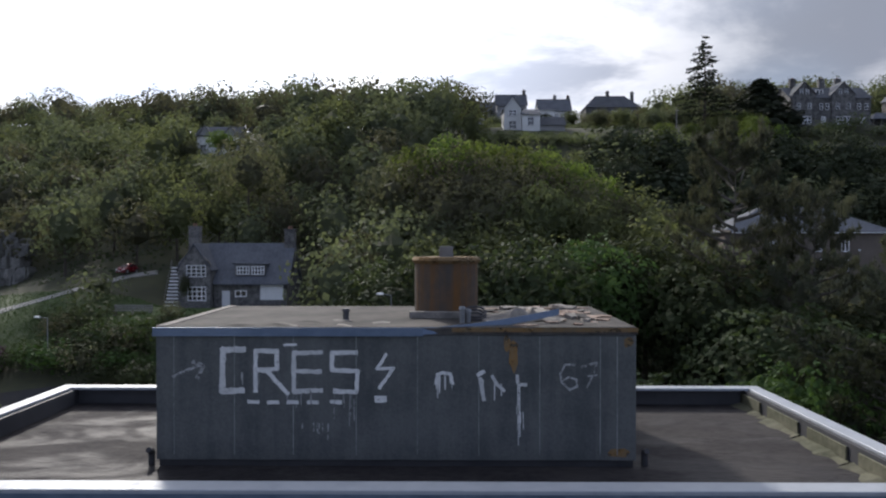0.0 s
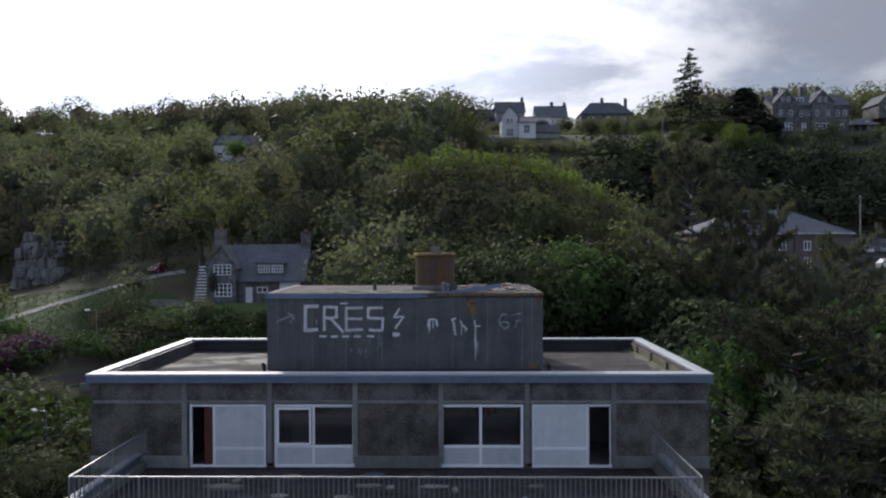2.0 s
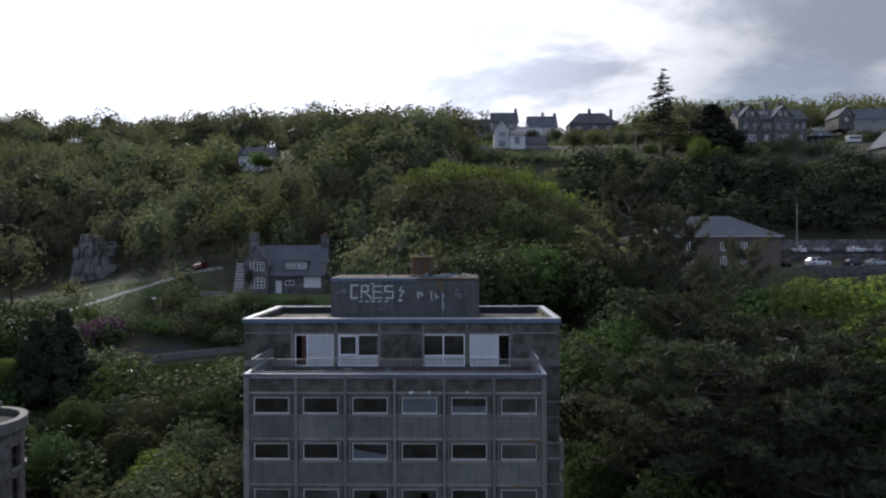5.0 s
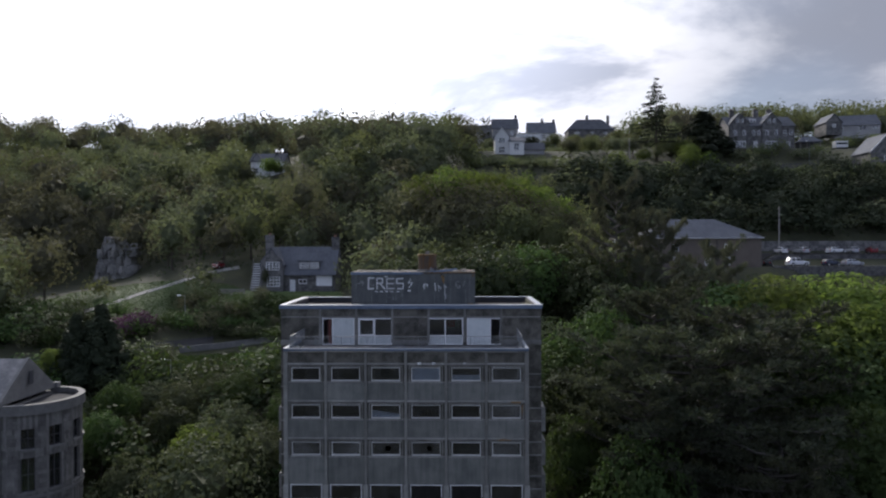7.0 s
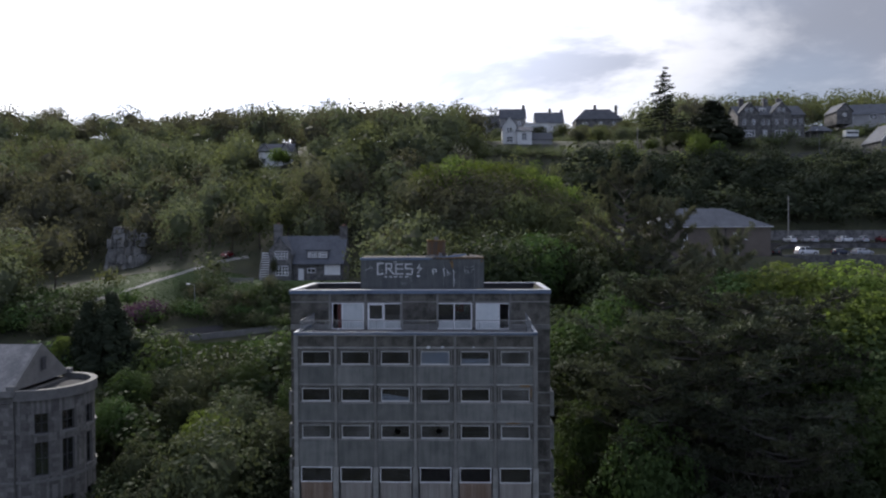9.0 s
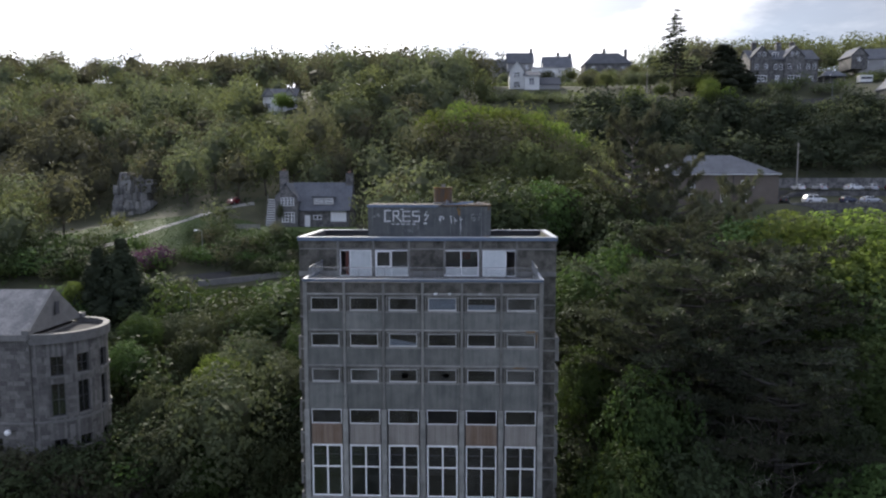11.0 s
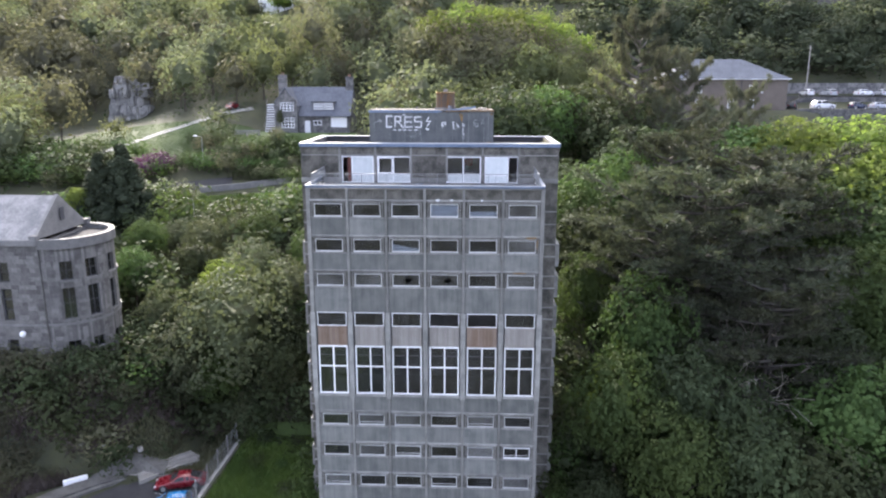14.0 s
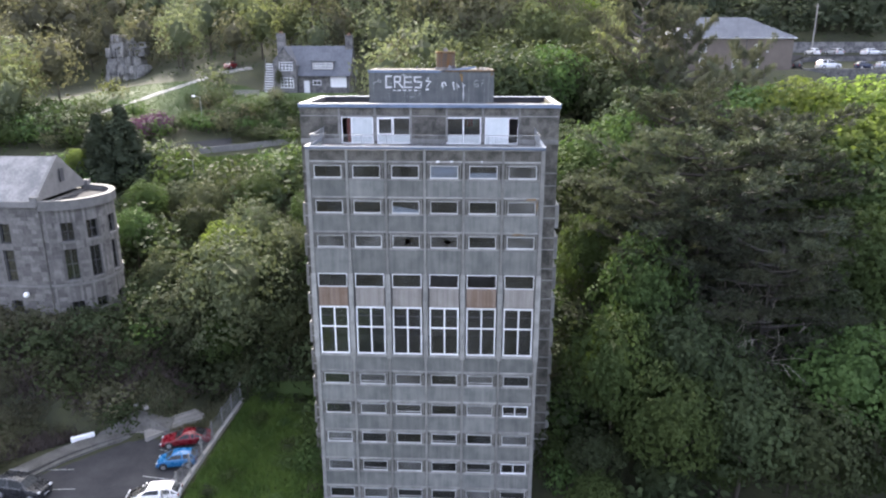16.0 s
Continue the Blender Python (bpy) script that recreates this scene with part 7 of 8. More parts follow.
for cx in (-3.0, 3.0):
    part("gablet", Shape().prism([(cx - 1.6, 5.0), (cx + 1.6, 5.0), (cx, 7.0)], -0.35, 2.5), RENDER_GREY, rh)
    gable_roof(rh, cx - 1.6, cx + 1.6, -0.4, 2.6, 5.0, 7.1, SLATE, 0.2, along="y", name="gablet_roof")
plain_house("bungalow", (139.5, 200, 75.0), "long grey bungalow with a pale gable", 15.0, 9, 3.0, 6.8, RENDER_GREY, SLATE, [(-5.0, 2.0, 1.6, 1.3), (2.0, 2.0, 2.4, 1.4), (6.0, 2.0, 1.6, 1.3)], rz=-10)
plain_house("gabled_house", (130.3, 197, 75.6), "small house with white bargeboards", 5.2, 8, 3.0, 5.6, STONE_DARK, SLATE, [(0, 1.6, 1.2, 1.2)], along="y")
plain_house("bungalow", (-112.0, 205, 66.0), "pale pinkish bungalow in the trees", 12.0, 7, 2.8, 5.0, RENDER_WHITE, TILE_RED, [(-3, 1.5, 1.4, 1.1), (3, 1.5, 1.4, 1.1)])
rg = plain_house("gabled_house", (119.5, 150, 58.0), "dark house with white-edged gable", 9.0, 9, 4.4, 9.0, STONE_DARK, SLATE, [(0, 2.4, 1.6, 1.4)], along="y")
for sx in (-1, 1):
    s = Shape().add([(0, -0.42, 9.3), (sx * 4.75, -0.42, 4.2), (sx * 4.75, -0.42, 3.85), (0, -0.42, 8.95), (0, -0.36, 9.3), (sx * 4.75, -0.36, 4.2), (sx * 4.75, -0.36, 3.85), (0, -0.36, 8.95)],
                    [(0, 1, 2, 3), (7, 6, 5, 4), (0, 4, 5, 1), (3, 2, 6, 7), (1, 5, 6, 2)])
    part("bargeboard", s, WHITE, rg, "white bargeboard")
sh = thing("bus_shelter", (116.4, 185, 67.3), "dark open-fronted shelter with a hipped slate roof", "shelter")
for x in (-3.2, -1.1, 1.1, 3.2):
    part("post", Shape().box(x - 0.12, x + 0.12, 0, 0.24, -0.6, 2.7), WOOD_GREY, sh)
part("back_wall", Shape().box(-3.3, 3.3, 3.2, 3.45, -0.6, 2.7), STONE_DARK, sh)
hip_roof(sh, -3.4, 3.4, 0, 3.5, 2.8, 4.7, SLATE)
cv = thing("static_caravan", (127.0, 186, gz(127.0, 186)), "pale static caravan on the hillside", "caravan")
part("body", Shape().box(-2.0, 2.0, 0, 2.3, 0.5, 2.6, 0.15), RENDER_WHITE, cv)
part("window", Shape().box(-1.7, 1.7, -0.02, -0.003, 1.4, 2.0), CAR_GLASS, cv)
part("chassis", Shape().box(-1.8, 1.8, 0.2, 2.1, -0.3, 0.496), DARK_WALL, cv)

# brown two-storey building with its hipped slate roof
bb = thing("brown_building", (51.5, 99.0, 32.4), "brown two-storey building with a hipped slate roof", "building")
bw = [(1.3, 4.0, 1.15, 1.5), (5.2, 4.0, 1.15, 1.5), (1.3, 1.3, 1.15, 1.7), (5.2, 1.3, 1.15, 1.7), (-5.0, 4.0, 1.15, 1.5), (-5.0, 1.3, 1.15, 1.6)]
walls(bb, -12.0, 12.0, 0, 11, 6.0, RENDER_BROWN, [hole(*w) for w in bw])
for w in bw:
    white_window(bb, *w, ups=1, acrosses=0)
hip_roof(bb, -12.0, 12.0, 0, 11, 6.05, 9.9, SLATE, hip=7.5)
part("downpipe", Shape().tube((3.1, -0.09, 0), (3.1, -0.09, 5.9), 0.06, n=6), DARK_WALL, bb)
part("gutter", Shape().box(-12.4, 12.4, -0.55, -0.42, 5.86, 5.98), WHITE, bb)
part("alarm_box", Shape().box(7.0, 7.3, -0.10, -0.003, 3.3, 3.6), WHITE, bb)
annex = plain_house("side_building", (35.6, 100.0, 31.0), "lower dark building with pale roof edge", 8.5, 9, 4.6, 7.0, STONE_DARK, SLATE, [(-1.5, 2.4, 1.2, 1.2)], along="y")

# granite hall with its apsed end
def granite_hall():
    zb, zt = 9.0, 22.0
    x1, y0, y1, ridge = -39.5, 20.8, 30.2, 25.9
    L = 34.0
    g = thing("granite_hall", (x1, 25.5, zb), "grey granite hall with a slate roof and a round-ended bay", "building")
    d = (y1 - y0) / 2
    H = zt - zb
    holes = []
    for k in range(7):
        cx = -3.7 - k * 4.4
        holes += [hole(cx, 10.2, 1.1, 2.0), hole(cx, 6.9, 1.1, 3.3), hole(cx, 2.6, 1.1, 1.4)]
    part("front_wall", pierced(Shape(), -L, 0, -d, -d + 0.6, -2.0, H, holes), STONE, g)
    part("back_wall", Shape().box(-L, 0, d - 0.6, d, -2.0, H), STONE, g)
    part("end_wall", Shape().box(-L, -L + 0.6, -d + 0.603, d - 0.603, -2.0, H), STONE, g)
    part("floor_inside", Shape().box(-L + 0.6, -0.6, -d + 0.61, d - 0.61, 4.2, 4.5), INSIDE, g)
    part("gable_wall", Shape().box(-0.6, 0, -d + 0.603, d - 0.603, -2.0, H), STONE, g)
    side_gable(g, -0.45, -d, d, H + 0.4, ridge - zb + 0.35, STONE_PALE)
    for a, b in (((-0.6, -d - 0.2), (0.15, -d + 0.5)), ((-0.6, d - 0.5), (0.15, d + 0.2))):
        part("kneeler", Shape().box(a[0], b[0], a[1], b[1], H + 0.004, H + 0.9, 0.05), STONE_PALE, g)
    gable_roof(g, -L, -0.5, -d, d, H + 0.3, ridge - zb, SLATE_PALE, 0.05, 0.16)
    part("cornice", Shape().box(-L, -0.01, -d - 0.25, -d - 0.003, H - 0.1, H + 0.5, 0.04), STONE_PALE, g)
    part("string_course", Shape().box(-L, -0.01, -d - 0.10, -d - 0.003, 4.7, 4.95, 0.02), STONE_PALE, g)
    for k in range(7):
        cx = -3.7 - k * 4.4
        for z, h in ((10.2, 2.0), (6.9, 3.3), (2.6, 1.4)):
            white_window(g, cx, z, 1.1, h, y=-d + 0.2, ups=0, acrosses=2 if h > 3 else 1, mat=DARK_WALL)
    part("gable_vent", Shape().box(0.0, 0.05, -0.35, 0.35, 14.6, 15.9), DARK_WALL, g)
    # round bay
    r, n, k = 4.5, 60, 0.5
    angs = [-math.pi / 2 + math.pi * i / n for i in range(n + 1)]
    openings = ((7, 12), (17, 22), (28, 33), (38, 43))
    levels = ((-2.0, 1.9, None), (1.9, 3.0, "w"), (3.0, 5.3, None), (5.3, 8.5, "w"), (8.5, 9.3, None), (9.3, 11.2, "w"), (11.2, H - 0.5, None))
    s = Shape()
    for za, zb2, w in levels:
        for i in range(n):
            if w and any(a <= i < b for a, b in openings):
                continue
            p = [(math.cos(a) * q, math.sin(a) * q) for a in (angs[i], angs[i + 1]) for q in (r, r - k)]
            v = [(*p[0], za), (*p[2], za), (*p[3], za), (*p[1], za), (*p[0], zb2), (*p[2], zb2), (*p[3], zb2), (*p[1], zb2)]
            s.add(v, [(3, 2, 1, 0), (4, 5, 6, 7), (0, 1, 5, 4), (1, 2, 6, 5), (2, 3, 7, 6), (3, 0, 4, 7)])
    part("apse_wall", s, STONE, g)
    lead = Shape()

    def curved(q0, q1, za, zb2):
        m = n + 1
        v = [(math.cos(a) * q, math.sin(a) * q, z) for q, z in ((q0, za), (q0, zb2), (q1, zb2), (q1, za)) for a in angs]
        f = [(k * m + i, k * m + i + 1, ((k + 1) % 4) * m + i + 1, ((k + 1) % 4) * m + i) for k in range(4) for i in range(n)]
        return Shape().add(v, f + [(0, m, 2 * m, 3 * m), (n, 3 * m + n, 2 * m + n, m + n)])
    ring, course = curved(r + 0.25, r - 0.35, H - 0.5, H + 0.45), curved(r + 0.1, r - 0.05, 4.7, 4.95)
    part("parapet", ring, STONE_PALE, g, "curved dressed stone parapet")
    part("string_course", course, STONE_PALE, g)
    lead.add([(math.cos(a) * (r - 0.34), math.sin(a) * (r - 0.34), H - 0.1) for a in angs] + [(math.cos(a) * (r - 0.34), math.sin(a) * (r - 0.34), H - 0.35) for a in angs],
             [tuple(range(n + 1)), tuple(range(2 * n + 1, n, -1))])
    part("lead_roof", lead, ASPHALT, g, "flat lead roof of the bay")
    part("apse_floor", Shape().box(0.02, 2.6, -3, 3, 4.3, 4.6), INSIDE, g)
    for a, b in openings:
        am = (angs[a] + angs[b]) / 2
        for za, zb2 in ((1.9, 3.0), (5.3, 8.5), (9.3, 11.2)):
            hw = r * math.sin((angs[b] - angs[a]) / 2)
            w = part("window", window_bars(-hw, hw, za, zb2, 0, 0.08, 0.07, (0,), [(za + zb2) / 2] if zb2 - za > 1.5 else ()), DARK_WALL, g)
            w.matrix_local = pose(math.cos(am) * (r - 0.28), math.sin(am) * (r - 0.28), 0, 0, 0, math.degrees(am) + 90)
            part("pane", Shape().box(-hw + 0.06, hw - 0.06, 0.03, 0.045, za + 0.07, zb2 - 0.07), GLASS, w)
            sill = part("sill", Shape().box(-hw - 0.1, hw + 0.1, -0.40, -0.26, za - 0.2, za - 0.004), STONE_PALE, w)
    lamp = part("wall_lamp", Shape().tube((-2.2, -d - 0.35, 4.1), (-2.2, -d - 0.003, 4.1), 0.04, n=6), RAIL, g)
    lv, lf = ICO2
    part("globe", array_mesh("globe", (lv * 0.3 + np.array([-2.2, -d - 0.6, 4.1])).tolist(), lf.tolist(), WHITE, True), None, lamp, "white glass globe")


granite_hall()
# stone courses on the hall's visible faces
def hall_blocks():
    g = bpy.data.objects["granite_hall"]
    rng = random.Random(11)
    s = Shape()
    z = 0.0
    while z < 12.3:
        h = rng.uniform(0.34, 0.5)
        x = -10.0
        while x < -0.3:
            w = rng.uniform(0.5, 1.2)
            if not any(abs(x + w / 2 - (-3.7 - k * 4.4)) < 0.62 + w / 2 for k in range(3)):
                s.box(x + 0.015, min(x + w, -0.02) - 0.015, -4.7 - rng.uniform(0.015, 0.05), -4.699, z + 0.015, z + h - 0.015)
            x += w
        z += h
    ob = part("masonry_facing", s, STONE, g, "uneven granite blocks")
    ob["kind"] = "stuff"
    s = Shape()
    z = 0.0
    while z < 12.3:
        h = rng.uniform(0.34, 0.5)
        a = -1.45
        while a < 1.2:
            w = rng.uniform(0.10, 0.22)
            mid = a + w / 2
            if not any(abs(mid - (-math.pi / 2 + math.pi * p / 60)) < 0.15 + w / 2 for p in (9.5, 19.5, 30.5, 40.5)):
                p = [(math.cos(q) * rr, math.sin(q) * rr) for q in (a + 0.004, a + w - 0.004) for rr in (4.5 + rng.uniform(0.03, 0.06), 4.495)]
                s.add([(*p[0], z + 0.015), (*p[2], z + 0.015), (*p[3], z + 0.015), (*p[1], z + 0.015), (*p[0], z + h - 0.015), (*p[2], z + h - 0.015), (*p[3], z + h - 0.015), (*p[1], z + h - 0.015)],
                      [(4, 5, 6, 7), (0, 1, 5, 4), (1, 2, 6, 5), (3, 0, 4, 7), (3, 2, 1, 0)])
            a += w
        z += h
    ob = part("masonry_facing", s, STONE, g, "uneven granite blocks of the bay")
    ob["kind"] = "stuff"


hall_blocks()

# ---- car parks, paths, walls and lamps ----
drape("car_park", [(-39.5, -30), (-22.6, -30), (-22.6, 6), (-39.0, 6)], ASPHALT, "worn grey asphalt of the lower car park", "car park", 0.06, 20)
drape("car_park", [(-39.0, 6), (-22.6, 6), (-22.6, 16.2), (-29.6, 16.2)], ASPHALT, "worn grey asphalt at the head of the car park", "car park", 0.06, 16)
drape("grass_bank", [(-21.6, -40), (-8.5, -40), (-11.3, 26), (-21.6, 26)], GRASS, "rough green grass bank beside the tower", "grass", 0.06, 40)
drape("lawn", [(-82, 73), (-50, 77), (-37.5, 92), (-80, 104)], GRASS, "sloping lawn below the woods", "lawn", 0.06, 24)
drape("lawn", [(-46, 86), (-18, 82), (-20, 90.5), (-38, 91.5)], GRASS, "small front lawn of the cottage", "lawn", 0.08, 16)
drape("meadow", [(-40, 56), (-14, 58), (-16, 70), (-42, 66)], GRASS, "rough grass slope under the road wall", "grass", 0.06, 16)
drape("verge", [(34, 151), (140, 151), (140, 158), (34, 158)], GRASS, "grass verge along the upper road", "grass", 0.08, 30)
drape("upper_road", [(34, 158.2), (140, 158.2), (140, 164), (34, 164)], ASPHALT, "narrow upper road across the slope", "road", 0.10, 30)
drape("upper_car_park", [(66, 96.8), (125, 96.8), (125, 106.8), (66, 106.8)], ASPHALT, "asphalt of the upper car park", "car park", 0.06, 16)
drape("upper_terrace", [(66, 109.2), (125, 109.2), (125, 119), (66, 119)], ASPHALT, "asphalt terrace above the upper car park", "car park", 0.06, 16)
ribbon("garden_path", [(-68, 82.5), (-63, 86.4), (-58.5, 90.7), (-55.7, 93.1), (-51.5, 98.2), (-47.6, 102.0), (-44, 104)], 1.7, PATHWAY, "pale gravel path climbing the lawn", "path", 0.12)
ribbon("lower_road", [(-75, 63), (-58, 66), (-46, 69.3), (-38, 71.6)], 3.0, ASPHALT, "grey lane across the slope", "road", 0.10)
ribbon("road_wall", [(-42, 67.6), (-35.5, 69.2), (-30.4, 70.9), (-27.0, 71.8)], 0.35, STONE_PALE, "low pale stone wall beside the lane", "wall", depth=0.9)
solid("retaining_wall", Shape().box(64.5, 126, 95.6, 96.2, 24.0, 32.75, 0.05), STONE_DARK, "dark retaining wall of the upper car park", "wall", kind="structure")
ribbon("terrace_wall", [(66, 119.8), (128, 119.8)], 0.35, STONE_DARK, "grey boarded wall behind the upper car park", "wall", depth=2.4)
ribbon("terrace_edge", [(66, 108.0), (125, 108.0)], 0.3, STONE_DARK, "low dark terrace wall between the parking rows", "wall", depth=0.5)
# kerb and bank edge of the lower car park
ribbon("kerb", [(-38.6, 5.5), (-36.6, 9.0), (-34.9, 11.8), (-32.8, 14.2), (-30.2, 16.2), (-27.3, 16.6), (-24.5, 17.3)], 0.5, KERB, "broken pale concrete kerb round the car park", "kerb", depth=0.22)
ribbon("kerb_apron", [(-39.6, 6.0), (-37.5, 9.8), (-35.7, 12.6), (-33.4, 15.0), (-30.4, 17.0), (-27.2, 17.4)], 1.7, KERB, "dirty concrete strip behind the kerb", "pavement", 0.42)
ribbon("fence_kerb", [(-22.4, -20), (-22.3, 8), (-22.2, 17), (-22.0, 23.4)], 0.35, PATHWAY, "low pale concrete wall under the fence", "wall", depth=0.45)


def chain_fence():
    f = thing("chain_link_fence", (-22.2, 5, 0), "chain-link fence on concrete posts beside the car park", "fence")
    ys = [-20 + 2.7 * i for i in range(17)][:16] + [23.3]
    post = Shape().box(-0.06, 0.06, -0.06, 0.06, 0.3, 2.5, 0.015).mesh("post", CONCRETE_PALE)
    for y in ys:
        part("post", post, None, f, at=(0.0, y - 5, gz(-22.2, y)))
    for y0, y1 in zip(ys, ys[1:]):
        za, zb = gz(-22.2, y0), gz(-22.2, y1)
        s = Shape()
        for k in range(12):
            h = 0.5 + 0.17 * k
            s.tube((0.07, y0 - 5, za + h), (0.07, y1 - 5, zb + h), 0.010 if k not in (0, 11) else 0.016, n=4, cap=False)
        for k in range(16):
            u = (k + 0.5) / 16
            z = za + (zb - za) * u
            s.tube((0.075, y0 - 5 + (y1 - y0) * u, z + 0.5), (0.075, y0 - 5 + (y1 - y0) * u, z + 2.37), 0.008, n=3, cap=False)
        part("wire_panel", s, RAIL, f)


chain_fence()
for (xa, ya), (xb, yb) in (((-35.9, 10.2), (-33.3, 10.4)), ((-34.2, 7.4), (-31.6, 7.6)), ((-26.9, 13.9), (-23.3, 13.0)), ((-26.4, 11.9), (-25.2, 13.6)), ((-26.6, 9.7), (-23.2, 9.2)), ((-26.8, 5.6), (-23.2, 5.2)), ((-32.6, 4.6), (-35.4, 4.4))):
    d = Vector((xb - xa, yb - ya)).normalized()
    nx, ny = -d.y * 0.06, d.x * 0.06
    s = Shape().add([(xa + nx, ya + ny, 0.07), (xb + nx, yb + ny, 0.07), (xb - nx, yb - ny, 0.07), (xa - nx, ya - ny, 0.07)], [(3, 2, 1, 0)])
    solid("parking_line", s, PAINT_FAINT, "worn white parking bay line", "road marking", kind="structure")
bl = thing("white_barrier", (-34.9, 14.9, 0.25), "white painted concrete barrier block by the kerb", "barrier", rz=35)
part("block", Shape().box(-1.05, 1.05, -0.2, 0.2, 0, 0.55, 0.06), WHITE, bl)
for i, (x, y, w, d, h, rz) in enumerate(((-27.6, 17.4, 5.0, 1.2, 0.35, 48), (-26.9, 18.6, 4.6, 1.1, 0.6, 44), (-26.0, 18.6, 3.0, 0.6, 0.8, 40), (-29.4, 16.6, 1.8, 0.8, 0.4, 10))):
    b = thing("timber_stack", (x, y, gz(x, y) + 0.05), "pile of grey weathered boards and rubble", "timber", "dumped boards", rz=rz)
    for k in range(4):
        part("board", Shape().box(-w / 2 + 0.1 * k, w / 2 - 0.15 * k, -d / 2 + k * d / 4, -d / 2 + (k + 0.85) * d / 4, -0.3, h * (0.5 + 0.18 * k), 0.02), WOOD_GREY, b)
rng = random.Random(3)
for i in range(9):
    x, y = rng.uniform(-38, -27), rng.uniform(16.2, 18.5)
    r = thing("rubble", (x, y, gz(x, y)), "pale lump of broken concrete", "rubble", "rubble along the kerb", rz=rng.uniform(0, 180))
    a = rng.uniform(0.15, 0.4)
    part("lump", Shape().box(-a, a, -a * 0.6, a * 0.6, -0.1, a * 0.7, a * 0.18), PATHWAY, r)


def street_lamp(x, y, top, label="grey steel street lamp"):
    z = gz(x, y)
    L = thing("street_lamp", (x, y, z), label, "street lamp", "street lamps")
    h = top - z
    part("pole", Shape().tube((0, 0, -0.3), (0, 0, h * 0.4), 0.10, 0.08, 8).tube((0, 0, h * 0.4), (0, 0, h - 0.1), 0.06, 0.05, 8), RAIL, L)
    part("arm", Shape().tube((0, 0, h - 0.12), (-0.7, -0.3, h), 0.045, 0.04, 6), RAIL, L)
    part("lantern", Shape().box(-1.25, -0.65, -0.48, -0.18, h - 0.05, h + 0.14, 0.05), WHITE, L, "pale lamp head")


street_lamp(-44.6, 76.4, 28.6)
street_lamp(-37.4, 53.4, 21.4)
street_lamp(-5.0, 61, 32.3)
street_lamp(106, 165, 67.3)
street_lamp(31.0, 66, 30.5)
for x, y, top in ((74.3, 115.0, 45.4), (50.0, 152.0, 66.6), (128.7, 175, 71.2), (104.5, 182, 77.5)):
    z = gz(x, y)
    p = thing("utility_pole", (x, y, z), "weathered timber utility pole", "pole", "utility poles")
    part("shaft", Shape().tube((0, 0, -0.5), (0, 0, top - z), 0.16, 0.11, 8), WOOD_GREY, p)
    part("cross_arm", Shape().box(-0.5, 0.5, -0.05, 0.05, top - z - 0.6, top - z - 0.48), WOOD_GREY, p)
# bench on the lawn and the outside steps of the cottage
bn = thing("garden_bench", (-40.4, 88.0, gz(-40.4, 88.0) + 0.05), "long grey weathered slatted bench on the lawn", "bench")
for x in (-2.3, 0, 2.3):
    part("leg", Shape().box(x - 0.06, x + 0.06, -0.3, 0.3, -0.2, 0.45), WOOD_GREY, bn)
    part("back_post", Shape().box(x - 0.05, x + 0.05, 0.22, 0.32, 0.454, 1.25), WOOD_GREY, bn)
for k in range(4):
    part("seat_slat", Shape().box(-2.5, 2.5, -0.3 + 0.15 * k, -0.18 + 0.15 * k, 0.454, 0.50), WOOD_GREY, bn)
for k in range(4):
    part("back_slat", Shape().box(-2.5, 2.5, 0.17, 0.216, 0.6 + 0.17 * k, 0.71 + 0.17 * k), WOOD_GREY, bn)
st = thing("outside_stair", (-37.5, 93.0, 28.2), "weathered outside stair with pale treads", "stairs")
for k in range(12):
    part("tread", Shape().box(-0.9, 0.9, 0.22 * k, 0.22 * k + 0.5, 0.46 * k + 0.1, 0.46 * k + 0.26), WHITE, st)
    part("riser", Shape().box(-0.85, 0.85, 0.22 * k + 0.06, 0.22 * k + 0.21, -1.0, 0.46 * k + 0.096), STONE_DARK, st)
for x in (-0.95, 0.95):
    part("handrail", Shape().tube((x, 0, 1.1), (x, 2.6, 6.4), 0.035, n=6).tube((x, 0, 0.0), (x, 0, 1.1), 0.03, n=6).tube((x, 2.6, 5.1), (x, 2.6, 6.4), 0.03, n=6), WOOD_GREY, st)


def rock_slab(rng, w, d, h):
    """A split, angular block with a broken front."""
    n = 7
    xs = np.sort(np.concatenate([[-w / 2, w / 2], rng.uniform(-w / 2, w / 2, n - 2)]))
    front = [(x, -d / 2 - rng.uniform(0, 0.45) * d) for x in xs]
    ring = front + [(w / 2, d / 2), (-w / 2, d / 2)]
    m = len(ring)
    s = Shape()
    for z, k in ((0, 1.0), (h * rng.uniform(0.3, 0.6), rng.uniform(0.9, 1.06)), (h, rng.uniform(0.82, 0.95))):
        s.v += [(x * k + rng.normal(0, 0.05), y * k + rng.normal(0, 0.07), z + rng.normal(0, 0.08 * h)) for x, y in ring]
    for r in (0, m):
        s.f += [(r + i, r + (i + 1) % m, r + m + (i + 1) % m, r + m + i) for i in range(m)]
    s.f.append(tuple(range(2 * m, 3 * m)))
    return s


